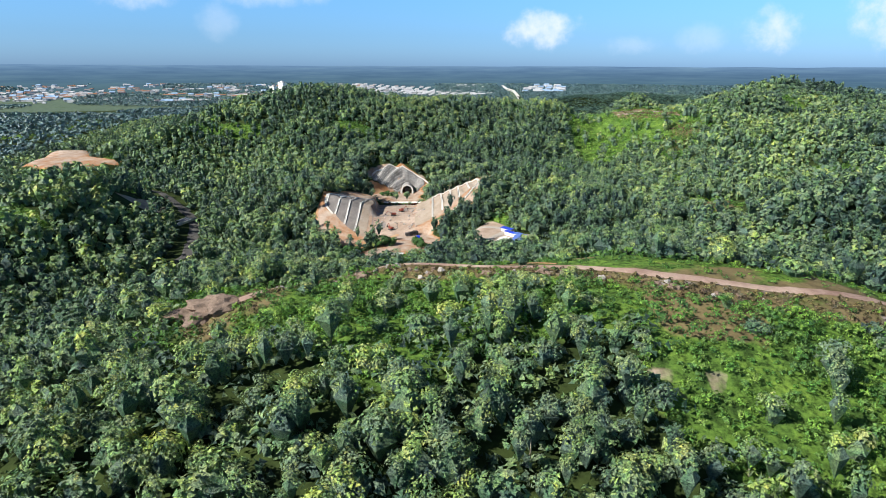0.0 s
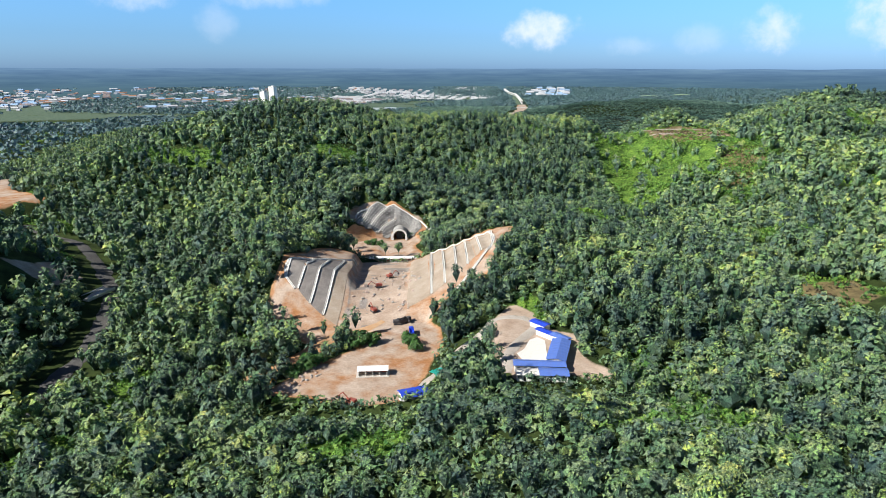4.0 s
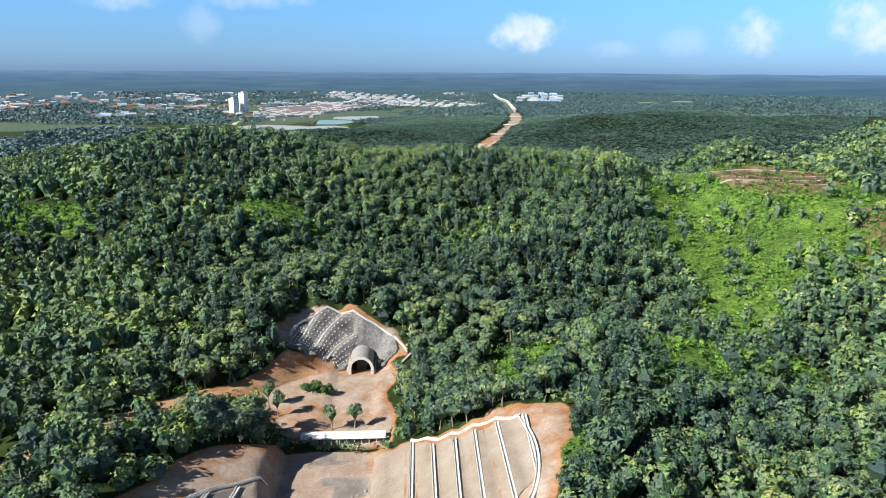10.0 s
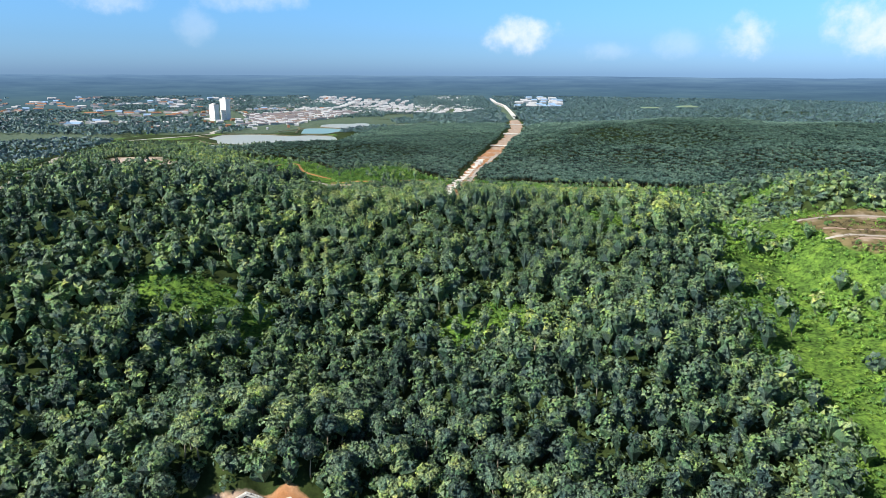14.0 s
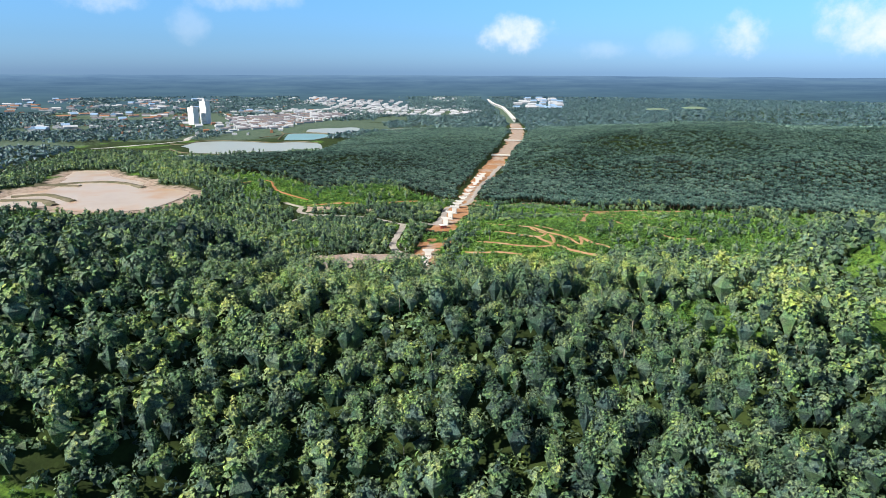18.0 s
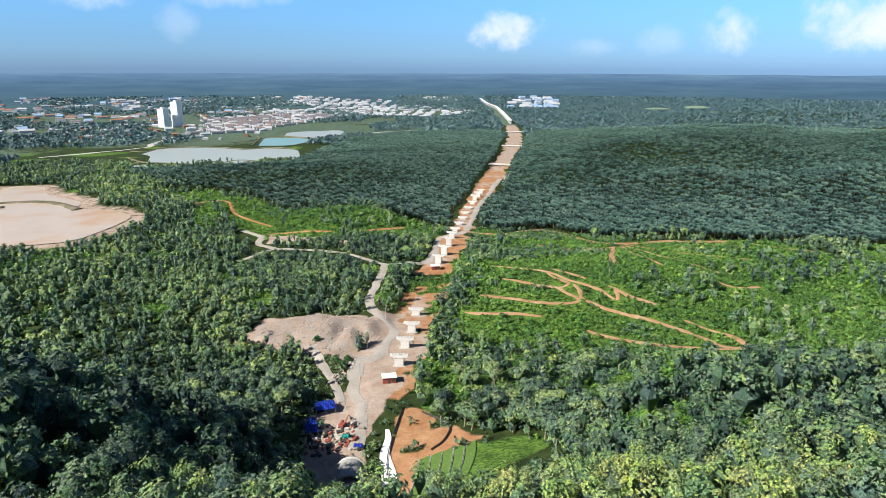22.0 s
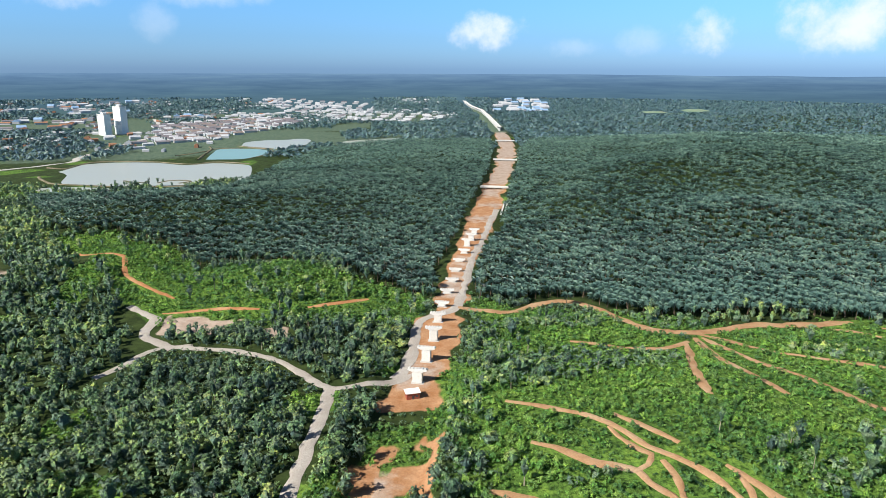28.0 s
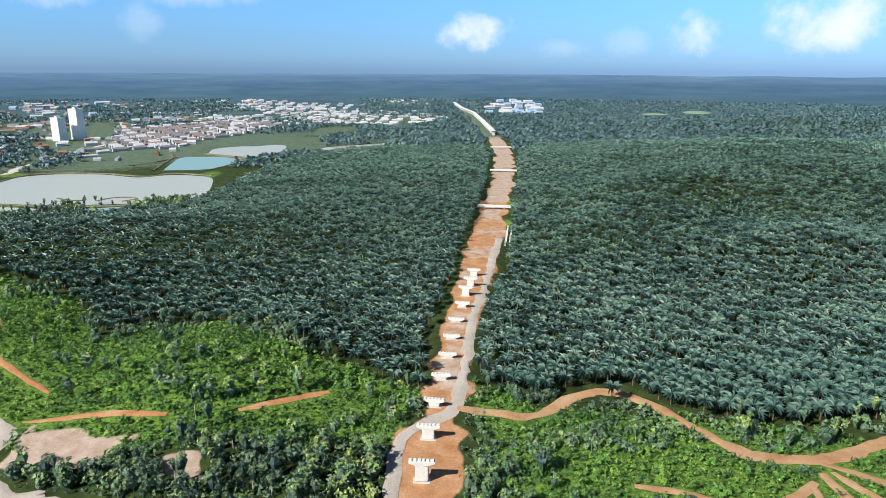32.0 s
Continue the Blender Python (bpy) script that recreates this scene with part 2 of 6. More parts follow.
TRACKS_NEAR = [
    [(113, 1328), (129, 1320), (143, 1310), (153, 1298), (159, 1286), (163, 1278), (171, 1270), (177, 1262), (182, 1252), (186, 1241)],
    [(152, 1295), (153, 1287), (158, 1277), (162, 1273), (158, 1267), (153, 1264)],
    [(116, 1289), (127, 1282), (136, 1272), (147, 1267), (153, 1264), (155, 1257), (161, 1250), (162, 1245)],
    [(165, 1269), (166, 1256), (164, 1246)],
    [(93, 1261), (105, 1255), (118, 1249), (129, 1243), (142, 1240), (156, 1241), (163, 1245)],
    [(158, 1306), (167, 1293), (177, 1279)],
    [(188, 1262), (194, 1251), (198, 1242), (206, 1237), (214, 1231)],
    [(190, 1256), (190, 1248), (187, 1239)],
    [(164, 1250), (172, 1235), (186, 1219), (199, 1209), (209, 1196), (220, 1178), (224, 1165), (235, 1159)],
    [(221, 1207), (229, 1192), (238, 1181), (239, 1165), (238, 1148)],
    [(155, 1202), (168, 1189), (181, 1178), (196, 1169), (210, 1164)],
    [(216, 1161), (227, 1159), (235, 1156)],
    [(81, 1236), (92, 1231), (111, 1228), (130, 1222)],
    [(386, 1419), (404, 1402), (430, 1386)],
    [(280, 1280), (290, 1270), (310, 1274)],
    [(235, 1159), (228, 1135), (217, 1112)],
]
TRACKS_WEST = [
    [(-216, 1652), (-193, 1624), (-157, 1604), (-141, 1567), (-94, 1524)],
    [(-96, 1499), (-64, 1499), (-28, 1493)],
    [(5, 1493), (48, 1508)],
]
TRACK_RIDGE = [(-60, 178), (-56, 190), (-50, 205), (-46, 216), (-38, 221), (-28, 222), (-16, 221), (-4, 218), (12, 214), (28, 211), (40, 209), (49, 206), (62, 198), (75, 190), (95, 186), (118, 185), (150, 190)]
TRACK_RIDGE_B = [(8, 250), (18, 244), (27, 236), (36, 226), (44, 214)]
RIDGE_TOP = [(-60, 166), (-56, 178), (-50, 193), (-46, 204), (-38, 209), (-28, 210), (-16, 209), (-4, 206), (12, 202), (28, 199), (40, 197), (49, 194), (62, 186), (75, 178), (95, 174), (118, 173), (150, 178), (150, 212), (118, 207), (95, 208), (75, 212), (62, 244), (49, 252), (40, 255), (28, 257), (12, 260), (-4, 264), (-16, 267), (-28, 268), (-38, 267), (-46, 238), (-50, 227), (-56, 212), (-60, 200)]
TRACK_SITE = [(-96, 418), (-80, 430), (-69, 439), (-58, 455), (-46, 475), (-32, 481), (-21, 490)]
TRACK_OFFICE = [(-6, 398), (2, 412), (16, 436), (31, 454), (38, 463), (48, 464), (55, 459), (55, 448), (48, 437), (43, 427), (38, 415), (36, 400)]
TRACK_PORTAL = [(-148, 601), (-135, 607), (-118, 616), (-100, 639), (-71, 660), (-51, 679), (-40, 684)]
# bared and special ground: outlines
PAD = [(-66, 404), (-48, 440), (-34, 462), (-20, 482), (0, 490), (12, 478), (12, 452), (6, 425), (-4, 398), (-40, 392)]
OFFICE_YARD = [(36, 392), (34, 430), (40, 462), (50, 476), (60, 470), (72, 440), (76, 392)]
CUT = [(-88, 500), (-60, 470), (-30, 472), (0, 485), (28, 500), (60, 560), (60, 584), (40, 592), (6, 606), (-46, 606), (-62, 590), (-72, 576), (-84, 545)]
APRON = [(-66, 655), (-44, 620), (-2, 610), (2, 640), (-4, 690), (-34, 694), (-50, 680)]
PORTAL_EDGE = [(11, 691), (8, 696), (5, 701), (2, 704), (-3, 707), (-7, 709), (-11, 710), (-15, 710), (-20, 710), (-26, 712), (-33, 713), (-40, 712), (-48, 709), (-55, 705), (-59, 700), (-60, 693)]
CLAY_PAD = [(-433, 716), (-470, 850), (-430, 858), (-392, 790), (-340, 752), (-364, 690)]
QUARRY = [(-63, 1217), (-46, 1239), (-17, 1251), (11, 1245), (25, 1234), (24, 1206), (8, 1190), (-3, 1175), (-24, 1195), (-42, 1196)]
BARE_A = [(42, 1296), (76, 1310), (72, 1266), (59, 1236), (58, 1206), (50, 1168), (42, 1140), (26, 1128), (30, 1165), (34, 1207), (38, 1248)]
BARE_B = [(36, 1124), (46, 1120), (60, 1100), (72, 1082), (62, 1070), (36, 1046), (26, 1056), (27, 1090), (30, 1112)]
TERRACES = [(34, 1052), (52, 1074), (84, 1078), (96, 1060), (70, 1040), (40, 1036)]
YARD = [(-8, 1118), (0, 1136), (10, 1142), (22, 1128), (24, 1096), (24, 1056), (0, 1054), (-10, 1076)]
RED_PATCH = [(178, 418), (172, 440), (190, 456), (218, 455), (212, 430), (198, 414)]
VINES = [(46, 118), (52, 182), (70, 180), (120, 168), (118, 96), (70, 92)]
SLIDE = [(65, 143), (72, 144), (69, 135), (63, 133)]
SLIDE_B = [(52, 143), (64, 143), (61, 134), (51, 134)]
GREY_PAD = [(-420, 640), (-380, 652), (-352, 640), (-350, 612), (-390, 600), (-430, 606)]
BARE_E = [(-250, 540), (-238, 574), (-222, 566), (-222, 544), (-236, 534)]
RIDGE_BLUFF = [(-44, 262), (-36, 276), (-24, 270), (-22, 258), (-34, 250)]
BALD = [(250, 905), (284, 915), (330, 915), (352, 890), (330, 835), (290, 796), (276, 806), (254, 850)]
DRY_SLOPE = [(284, 775), (305, 764), (321, 754), (257, 655), (254, 682), (256, 718)]
BARE_C = [(-92, 1490), (-63, 1487), (-30, 1478), (-46, 1468), (-56, 1453), (-90, 1468)]
HAUL = [(-4, 1128), (12, 1150), (17, 1200), (26, 1246), (42, 1256), (40, 1200), (36, 1160), (34, 1138), (24, 1096)]
BARE_D = [(-12, 1460), (-2, 1456), (-4, 1445), (-16, 1447)]
GLADE = [(185, 905), (236, 930), (330, 900), (352, 820), (300, 740), (200, 660), (130, 590), (70, 556), (110, 640), (170, 740), (190, 830)]
POND_A = [(-465, 2201), (-464, 2231), (-460, 2286), (-422, 2312), (-345, 2306), (-275, 2268), (-233, 2290), (-171, 2265), (-151, 2206), (-143, 2097), (-185, 2075), (-210, 2058), (-244, 2050), (-300, 2050), (-358, 2062), (-407, 2078), (-437, 2166)]
POND_B = [(-259, 2342), (-268, 2443), (-265, 2515), (-185, 2508), (-155, 2441), (-187, 2351)]
POND_C = [(-235, 2574), (-228, 2668), (-107, 2722), (-90, 2610), (-130, 2510), (-175, 2532)]
POND_D = [(-9, 2594), (1, 2665), (121, 2729), (144, 2765), (104, 2629), (65, 2536)]
POND_E = [(-272, 2024), (-241, 2030), (-212, 2036), (-200, 1985), (-228, 1964)]
CLAY_POND = [(-500, 1600), (-470, 1632), (-515, 1800), (-467, 1806), (-429, 1743), (-363, 1689), (-345, 1645), (-285, 1617), (-264, 1588), (-272, 1515), (-290, 1478), (-346, 1468), (-379, 1482), (-409, 1514), (-445, 1492), (-500, 1500)]
POND_F = [(-424, 2043), (-383, 2047), (-327, 2033), (-275, 1995), (-327, 2008), (-412, 2014)]
PALMS_EAST = [(126, 1507), (184, 1487), (225, 1461), (255, 1446), (282, 1447), (322, 1450), (400, 1432), (700, 1380), (1100, 1300), (1700, 1700), (1700, 2600), (440, 2600), (330, 2300), (262, 2000), (222, 1850), (184, 1700), (152, 1620)]
PALMS_WEST = [(-300, 1780), (-261, 1716), (-190, 1704), (-119, 1645), (-88, 1593), (-63, 1620), (-5, 1595), (48, 1544), (97, 1504), (122, 1600), (150, 1720), (185, 1850), (250, 2130), (310, 2400), (372, 2800), (300, 2900), (127, 2727), (-49, 2468), (-104, 2267), (-122, 2086), (-150, 1990), (-280, 1960), (-400, 1960)]


def portal_polar(x, y):
    """Distance and angle of points from the foot of the portal, wider to the west, and the rim's distance at that angle."""
    u, v = (x + 18) / np.where(x < -18, 1.28, 1.05), np.maximum(y - 690, 0)
    turn = np.arctan2(v, u)
    return np.hypot(u, v), turn, np.interp(turn, [0, 0.8, 1.57, 2.3, 2.75, 3.14], [24, 19, 16, 25, 30, 29])


def portal_cut(x, y):
    """The level of the shotcreted bowl behind the portal: a cone with benches on its west side, and the bank over its rim."""
    rho, turn, edge = portal_polar(x, y)
    rise = np.maximum(0, np.minimum(rho, edge) - 7.5) / 5.8
    bench = np.where(turn > 1.75, np.floor(rise) + sstep(0.3, 1.0, rise - np.floor(rise)), rise)
    slope = np.interp(turn, [0, 0.9, 1.57, 2.3, 2.75, 3.14], [0.62, 1.2, 2.5, 1.5, 0.85, 0.7])
    return 5 + 5.8 * slope * bench + 0.6 * np.maximum(0, rho - edge)


def height(x, y):
    """The level of the ground."""
    x, y = np.asarray(x, float), np.asarray(y, float)
    z = np.zeros(np.broadcast(x, y).shape)
    for hills in (NEAR_HILLS, RIDGE_HILLS, PLAIN_HILLS):
        for hx, hy, hz, rx, ry, turn in hills:
            c, s = math.cos(radians(turn)), math.sin(radians(turn))
            u, v = ((x - hx) * c + (y - hy) * s) / rx, (-(x - hx) * s + (y - hy) * c) / ry
            z = z + hz * np.exp(-u * u - v * v)
    z = z + 0.0175 * np.clip(x, -700, 700) * sstep(1250, 1000, y) * sstep(-200, 0, y)
    # the hollow over the north yard
    z = z - 17 * np.exp(-((x - 26) / 46) ** 2 - ((y - 1028) / 44) ** 2)
    hilly = sstep(3, 30, z)
    z = z + 2 + (vnoise(x, y, 90, 0) - 0.5) * (3 + 9 * hilly) + (vnoise(x, y, 35, 1) - 0.5) * (1.5 + 4 * hilly)
    # flat places
    for poly, level, soft in ((PAD, 9.5, 8), (OFFICE_YARD, 21, 10), (APRON, 6.5, 8), (CLAY_PAD, 31, 20), (BALD, 76.5, 34), (YARD, 4, 8), (POND_A, 1, 30), (POND_B, 1, 30), (POND_C, 1, 30), (POND_D, 1, 20), (POND_E, 1, 20), (POND_F, 1, 20), (CLAY_POND, 3, 30)):
        d = line_dist(x, y, poly + poly[:1])
        d = np.where(inside(x, y, poly), d, -d)
        z = z + (level - z) * sstep(-soft, soft * 0.3, d)
    # the railway strip
    cx, hw, lz = np.interp(y, LY, LX), np.interp(y, LY, LW), np.interp(y, LY, LZ)
    off = np.abs(x - cx)
    for y0, y1 in ((1075, 4300),):
        k = sstep(y0 - 20, y0 + 20, y) * sstep(hw + 14, hw + 2, off)
        z = z + (lz - z) * k
    # the terraced cutting
    step = np.maximum(0, off - hw) / 8.4
    east = lz + 0.46 * 8.4 * (np.floor(step) + sstep(0.22, 1.0, step - np.floor(step)))
    west = np.maximum(lz, 12) * sstep(hw, hw + 1, off) + lz * sstep(hw + 1, hw, off) + 6.5 * sstep(hw, hw + 3.5, off + 1.6 * (vnoise(x, y, 7, 2) - 0.5)) * sstep(610, 590, y) + 0.31 * np.maximum(0, off - hw)
    cut = np.where(x > cx, east, west)
    k = sstep(455, 480, y) * sstep(622, 604, y) * sstep(95, 75, off)
    z = np.where(k > 0, np.minimum(z, z + (cut - z) * k), z)
    # the bowl behind the portal
    k = sstep(604, 620, y) * sstep(760, 740, y) * sstep(48, 40, np.abs(x + 20))
    z = np.where(k > 0, np.minimum(z, z + (np.maximum(portal_cut(x, y), 5) - z) * k), z)
    # quarry heap
    d = np.where(inside(x, y, QUARRY), line_dist(x, y, QUARRY + QUARRY[:1]), 0)
    z = z + np.minimum(d * 0.55, 7.0) * (0.2 + 1.6 * np.abs(vnoise(x, y, 14, 2) - 0.4)) + 0.8 * (d > 1) * (vnoise(x, y, 5, 4) - 0.5)
    return z


# ---------------------------------------------------------------- materials
def material(name, rough=0.8, spec=0.3):
    m = bpy.data.materials.new(name)
    m.use_nodes = True
    b = m.node_tree.nodes["Principled BSDF"]
    b.inputs["Roughness"].default_value = rough
    b.inputs["Specular IOR Level"].default_value = spec
    return m, m.node_tree.nodes, m.node_tree.links, b


def noise_node(nodes, links, scale, detail=4.0, rough=0.6, coord="Object"):
    tc = nodes.new("ShaderNodeTexCoord")
    n = nodes.new("ShaderNodeTexNoise")
    n.inputs["Scale"].default_value, n.inputs["Detail"].default_value, n.inputs["Roughness"].default_value = scale, detail, rough
    links.new(tc.outputs[coord], n.inputs["Vector"])
    return n


def ramp_node(nodes, links, source, stops):
    r = nodes.new("ShaderNodeValToRGB")
    els = r.color_ramp.elements
    els[0].position, els[0].color = stops[0][0], (*stops[0][1], 1)
    els[1].position, els[1].color = stops[-1][0], (*stops[-1][1], 1)
    for pos, col in stops[1:-1]:
        els.new(pos).color = (*col, 1)
    links.new(source, r.inputs[0])
    return r


def mix_node(nodes, links, fac, a, b, blend="MIX"):
    m = nodes.new("ShaderNodeMixRGB")
    m.blend_type = blend
    for value, socket in ((fac, m.inputs[0]), (a, m.inputs[1]), (b, m.inputs[2])):
        if isinstance(value, (int, float)):
            socket.default_value = value
        elif isinstance(value, tuple):
            socket.default_value = (*value, 1)
        else:
            links.new(value, socket)
    return m.outputs[0]


def bump_node(nodes, links, bsdf, source, strength=0.4, distance=0.3):
    b = nodes.new("ShaderNodeBump")
    b.inputs["Strength"].default_value, b.inputs["Distance"].default_value = strength, distance
    links.new(source, b.inputs["Height"])
    links.new(b.outputs[0], bsdf.inputs["Normal"])


def plain(name, colour, rough=0.7, spec=0.3, metal=0.0, vary=0.18, scale=0.8, dirt=(0.25, 0.2, 0.15), dirty=0.25, bump=0.0):
    """A painted or cast surface with two scales of variation and some dirt."""
    m, n, l, b = material(name, rough, spec)
    b.inputs["Metallic"].default_value = metal
    big = noise_node(n, l, scale, 5)
    fine = noise_node(n, l, scale * 9, 3)
    lo, hi = tuple(c * (1 - vary) for c in colour), tuple(min(1, c * (1 + vary)) for c in colour)
    base = ramp_node(n, l, fine.outputs[0], [(0.3, lo), (0.7, hi)]).outputs[0]
    mask = ramp_node(n, l, big.outputs[0], [(0.48, (0, 0, 0)), (0.75, (dirty,) * 3)]).outputs[0]
    l.new(mix_node(n, l, mask, base, dirt), b.inputs["Base Color"])
    if bump:
        bump_node(n, l, b, fine.outputs[0], bump, 0.1)
    return m


def soil(name, dark, mid, light, scale=0.05, bump=0.6):
    m, n, l, b = material(name, 0.95, 0.1)
    big, fine = noise_node(n, l, scale, 6, 0.65), noise_node(n, l, scale * 14, 5, 0.7)
    base = ramp_node(n, l, big.outputs[0], [(0.3, dark), (0.5, mid), (0.7, light)]).outputs[0]
    grain = ramp_node(n, l, fine.outputs[0], [(0.3, (0.80, 0.79, 0.78)), (0.7, (1.08, 1.07, 1.06))]).outputs[0]
    l.new(mix_node(n, l, 1.0, base, grain, "MULTIPLY"), b.inputs["Base Color"])
    bump_node(n, l, b, fine.outputs[0], bump, 0.6)
    return m


M_ORANGE = soil("orange_earth", (0.32, 0.14, 0.062), (0.42, 0.21, 0.10), (0.50, 0.32, 0.19))
M_TRACK = soil("track_earth", (0.34, 0.19, 0.10), (0.44, 0.27, 0.15), (0.50, 0.36, 0.23), 0.08)
M_GRAVEL = soil("gravel", (0.37, 0.335, 0.30), (0.42, 0.385, 0.345), (0.47, 0.44, 0.405), 0.08)
M_ASPHALT = soil("worn_asphalt", (0.075, 0.075, 0.078), (0.10, 0.10, 0.10), (0.14, 0.135, 0.13), 0.06)
M_DYKE = soil("grassy_dyke", (0.10, 0.11, 0.06), (0.17, 0.155, 0.10), (0.28, 0.24, 0.18), 0.06)
M_RIDGE = soil("ridge_earth", (0.27, 0.18, 0.145), (0.40, 0.29, 0.24), (0.52, 0.42, 0.35), 0.07)
M_CONCRETE = plain("concrete", (0.48, 0.46, 0.43), 0.85, 0.2, vary=0.12, dirty=0.35, bump=0.2)
M_CONCRETE_PALE = plain("pale_concrete", (0.64, 0.63, 0.60), 0.85, 0.2, vary=0.10, dirty=0.22)
M_WHITE = plain("white_paint", (0.80, 0.80, 0.78), 0.6, 0.3, vary=0.05, dirty=0.15)
M_BLUE_ROOF = plain("blue_sheet_roof", (0.09, 0.17, 0.50), 0.45, 0.4, vary=0.10, dirty=0.2)
M_TARP = plain("blue_tarpaulin", (0.02, 0.06, 0.50), 0.5, 0.4, vary=0.2, dirty=0.1)
M_TEAL = plain("teal_tarpaulin", (0.02, 0.42, 0.36), 0.5, 0.4, vary=0.2, dirty=0.1)
M_RED = plain("red_steel", (0.28, 0.07, 0.05), 0.6, 0.3, dirty=0.3)
M_TILE = plain("tiled_roof", (0.20, 0.185, 0.20), 0.85, 0.2, vary=0.25, scale=0.3, dirty=0.2)
M_DARK = plain("dark_steel", (0.05, 0.05, 0.055), 0.6, 0.3)
M_YELLOW = plain("yellow_plant_paint", (0.55, 0.33, 0.03), 0.5, 0.4, dirty=0.4)
M_PALMBARK = plain("palm_bark", (0.13, 0.095, 0.07), 0.95, 0.1, scale=2.0)
M_BARK = plain("bark", (0.32, 0.28, 0.22), 0.9, 0.1, scale=2.0)
M_GLASS_DARK = plain("window_glass", (0.05, 0.07, 0.09), 0.15, 0.5, vary=0.3)


def leaf_material(name, stops, gloss=0.35, rough=0.45, through=0.18, spotty=True, cut=0.0):
    m, n, l, b = material(name, rough, gloss)
    a = n.new("ShaderNodeAttribute")
    a.attribute_name = "tint"
    spots = noise_node(n, l, 2.4, 3, 0.72)
    mottle = ramp_node(n, l, spots.outputs[0], [(0.36, (0.34, 0.36, 0.4)), (0.5, (1.0, 1.0, 1.0)), (0.64, (1.75, 1.7, 1.45))]).outputs[0]
    col = mix_node(n, l, 1.0, ramp_node(n, l, a.outputs["Fac"], stops).outputs[0], mottle, "MULTIPLY")
    if spotty:
        kinds = noise_node(n, l, 0.13, 1, 0.4)
        hue = ramp_node(n, l, kinds.outputs[0], [(0.30, (0.92, 1.0, 1.20)), (0.42, (1.10, 0.98, 1.05)), (0.52, (0.82, 1.02, 0.85)), (0.62, (1.12, 1.08, 0.80)), (0.72, (0.95, 0.92, 1.15))]).outputs[0]
        col = mix_node(n, l, 1.0, col, hue, "MULTIPLY")
    if not spotty:
        col = ramp_node(n, l, a.outputs["Fac"], stops).outputs[0]
    l.new(col, b.inputs["Base Color"])
    if spotty:
        bump_node(n, l, b, spots.outputs[0], 0.9, 0.55)
    tr = n.new("ShaderNodeBsdfTranslucent")
    l.new(mix_node(n, l, 1.0, col, (1.25, 1.35, 0.6), "MULTIPLY"), tr.inputs["Color"])
    mx = n.new("ShaderNodeMixShader")
    mx.inputs[0].default_value = through
    l.new(b.outputs[0], mx.inputs[1])
    l.new(tr.outputs[0], mx.inputs[2])
    last = mx.outputs[0]
    if cut:
        # the ragged outline of each leaf spray
        holes = noise_node(n, l, 2.3, 2, 0.65)
        edge = n.new("ShaderNodeMath")
        edge.operation = "GREATER_THAN"
        edge.inputs[1].default_value = cut
        l.new(holes.outputs[0], edge.inputs[0])
        clear = n.new("ShaderNodeBsdfTransparent")
        leafy = n.new("ShaderNodeMixShader")
        l.new(edge.outputs[0], leafy.inputs[0])
        l.new(clear.outputs[0], leafy.inputs[1])
        l.new(last, leafy.inputs[2])
        last = leafy.outputs[0]
    l.new(last, n["Material Output"].inputs["Surface"])
    return m


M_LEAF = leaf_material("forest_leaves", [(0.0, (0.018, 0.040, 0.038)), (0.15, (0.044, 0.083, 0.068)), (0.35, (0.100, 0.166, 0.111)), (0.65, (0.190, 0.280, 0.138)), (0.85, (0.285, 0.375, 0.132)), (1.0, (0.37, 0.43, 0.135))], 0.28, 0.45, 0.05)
M_BUSH = leaf_material("scrub_leaves", [(0.0, (0.034, 0.085, 0.036)), (0.5, (0.100, 0.212, 0.060)), (1.0, (0.215, 0.355, 0.075))], 0.2, 0.55, 0.14, True, 0.42)
# extra blue in the frond colours stands for haze
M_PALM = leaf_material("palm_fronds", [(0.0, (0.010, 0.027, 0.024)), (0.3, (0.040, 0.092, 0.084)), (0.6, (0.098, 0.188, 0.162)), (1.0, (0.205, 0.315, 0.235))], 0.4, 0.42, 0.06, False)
M_DRYBUSH = leaf_material("dry_scrub", [(0.0, (0.060, 0.050, 0.032)), (0.5, (0.145, 0.115, 0.075)), (1.0, (0.21, 0.20, 0.10))], 0.1, 0.8, 0.05)
# the blue in these leaf colours stands for haze over the distance
M_FARLEAF = leaf_material("hazed_far_foliage", [(0.0, (0.056, 0.110, 0.132)), (0.5, (0.090, 0.160, 0.178)), (1.0, (0.150, 0.230, 0.220))], 0.5, 0.5, 0.0)

# the ground: undergrowth, litter coloured dark as shade under trees, with bared earth, rubble and dry grass by the
# masks of the sheet
M_GROUND, gn, gl, gb = material("ground", 0.95, 0.1)
g_big, g_mid, g_fine = noise_node(gn, gl, 0.018, 5), noise_node(gn, gl, 0.12, 5), noise_node(gn, gl, 0.9, 4, 0.7)
g_leafy = noise_node(gn, gl, 0.55, 3, 0.7)
g_green = ramp_node(gn, gl, g_mid.outputs[0], [(0.3, (0.045, 0.090, 0.022)), (0.5, (0.095, 0.180, 0.034)), (0.72, (0.16, 0.26, 0.045))]).outputs[0]
g_green = mix_node(gn, gl, 1.0, g_green, ramp_node(gn, gl, g_leafy.outputs[0], [(0.36, (0.35, 0.38, 0.4)), (0.52, (1.0, 1.0, 1.0)), (0.66, (1.4, 1.35, 1.2))]).outputs[0], "MULTIPLY")
g_grain = ramp_node(gn, gl, g_fine.outputs[0], [(0.3, (0.78, 0.78, 0.78)), (0.7, (1.12, 1.12, 1.1))]).outputs[0]
g_last = g_green
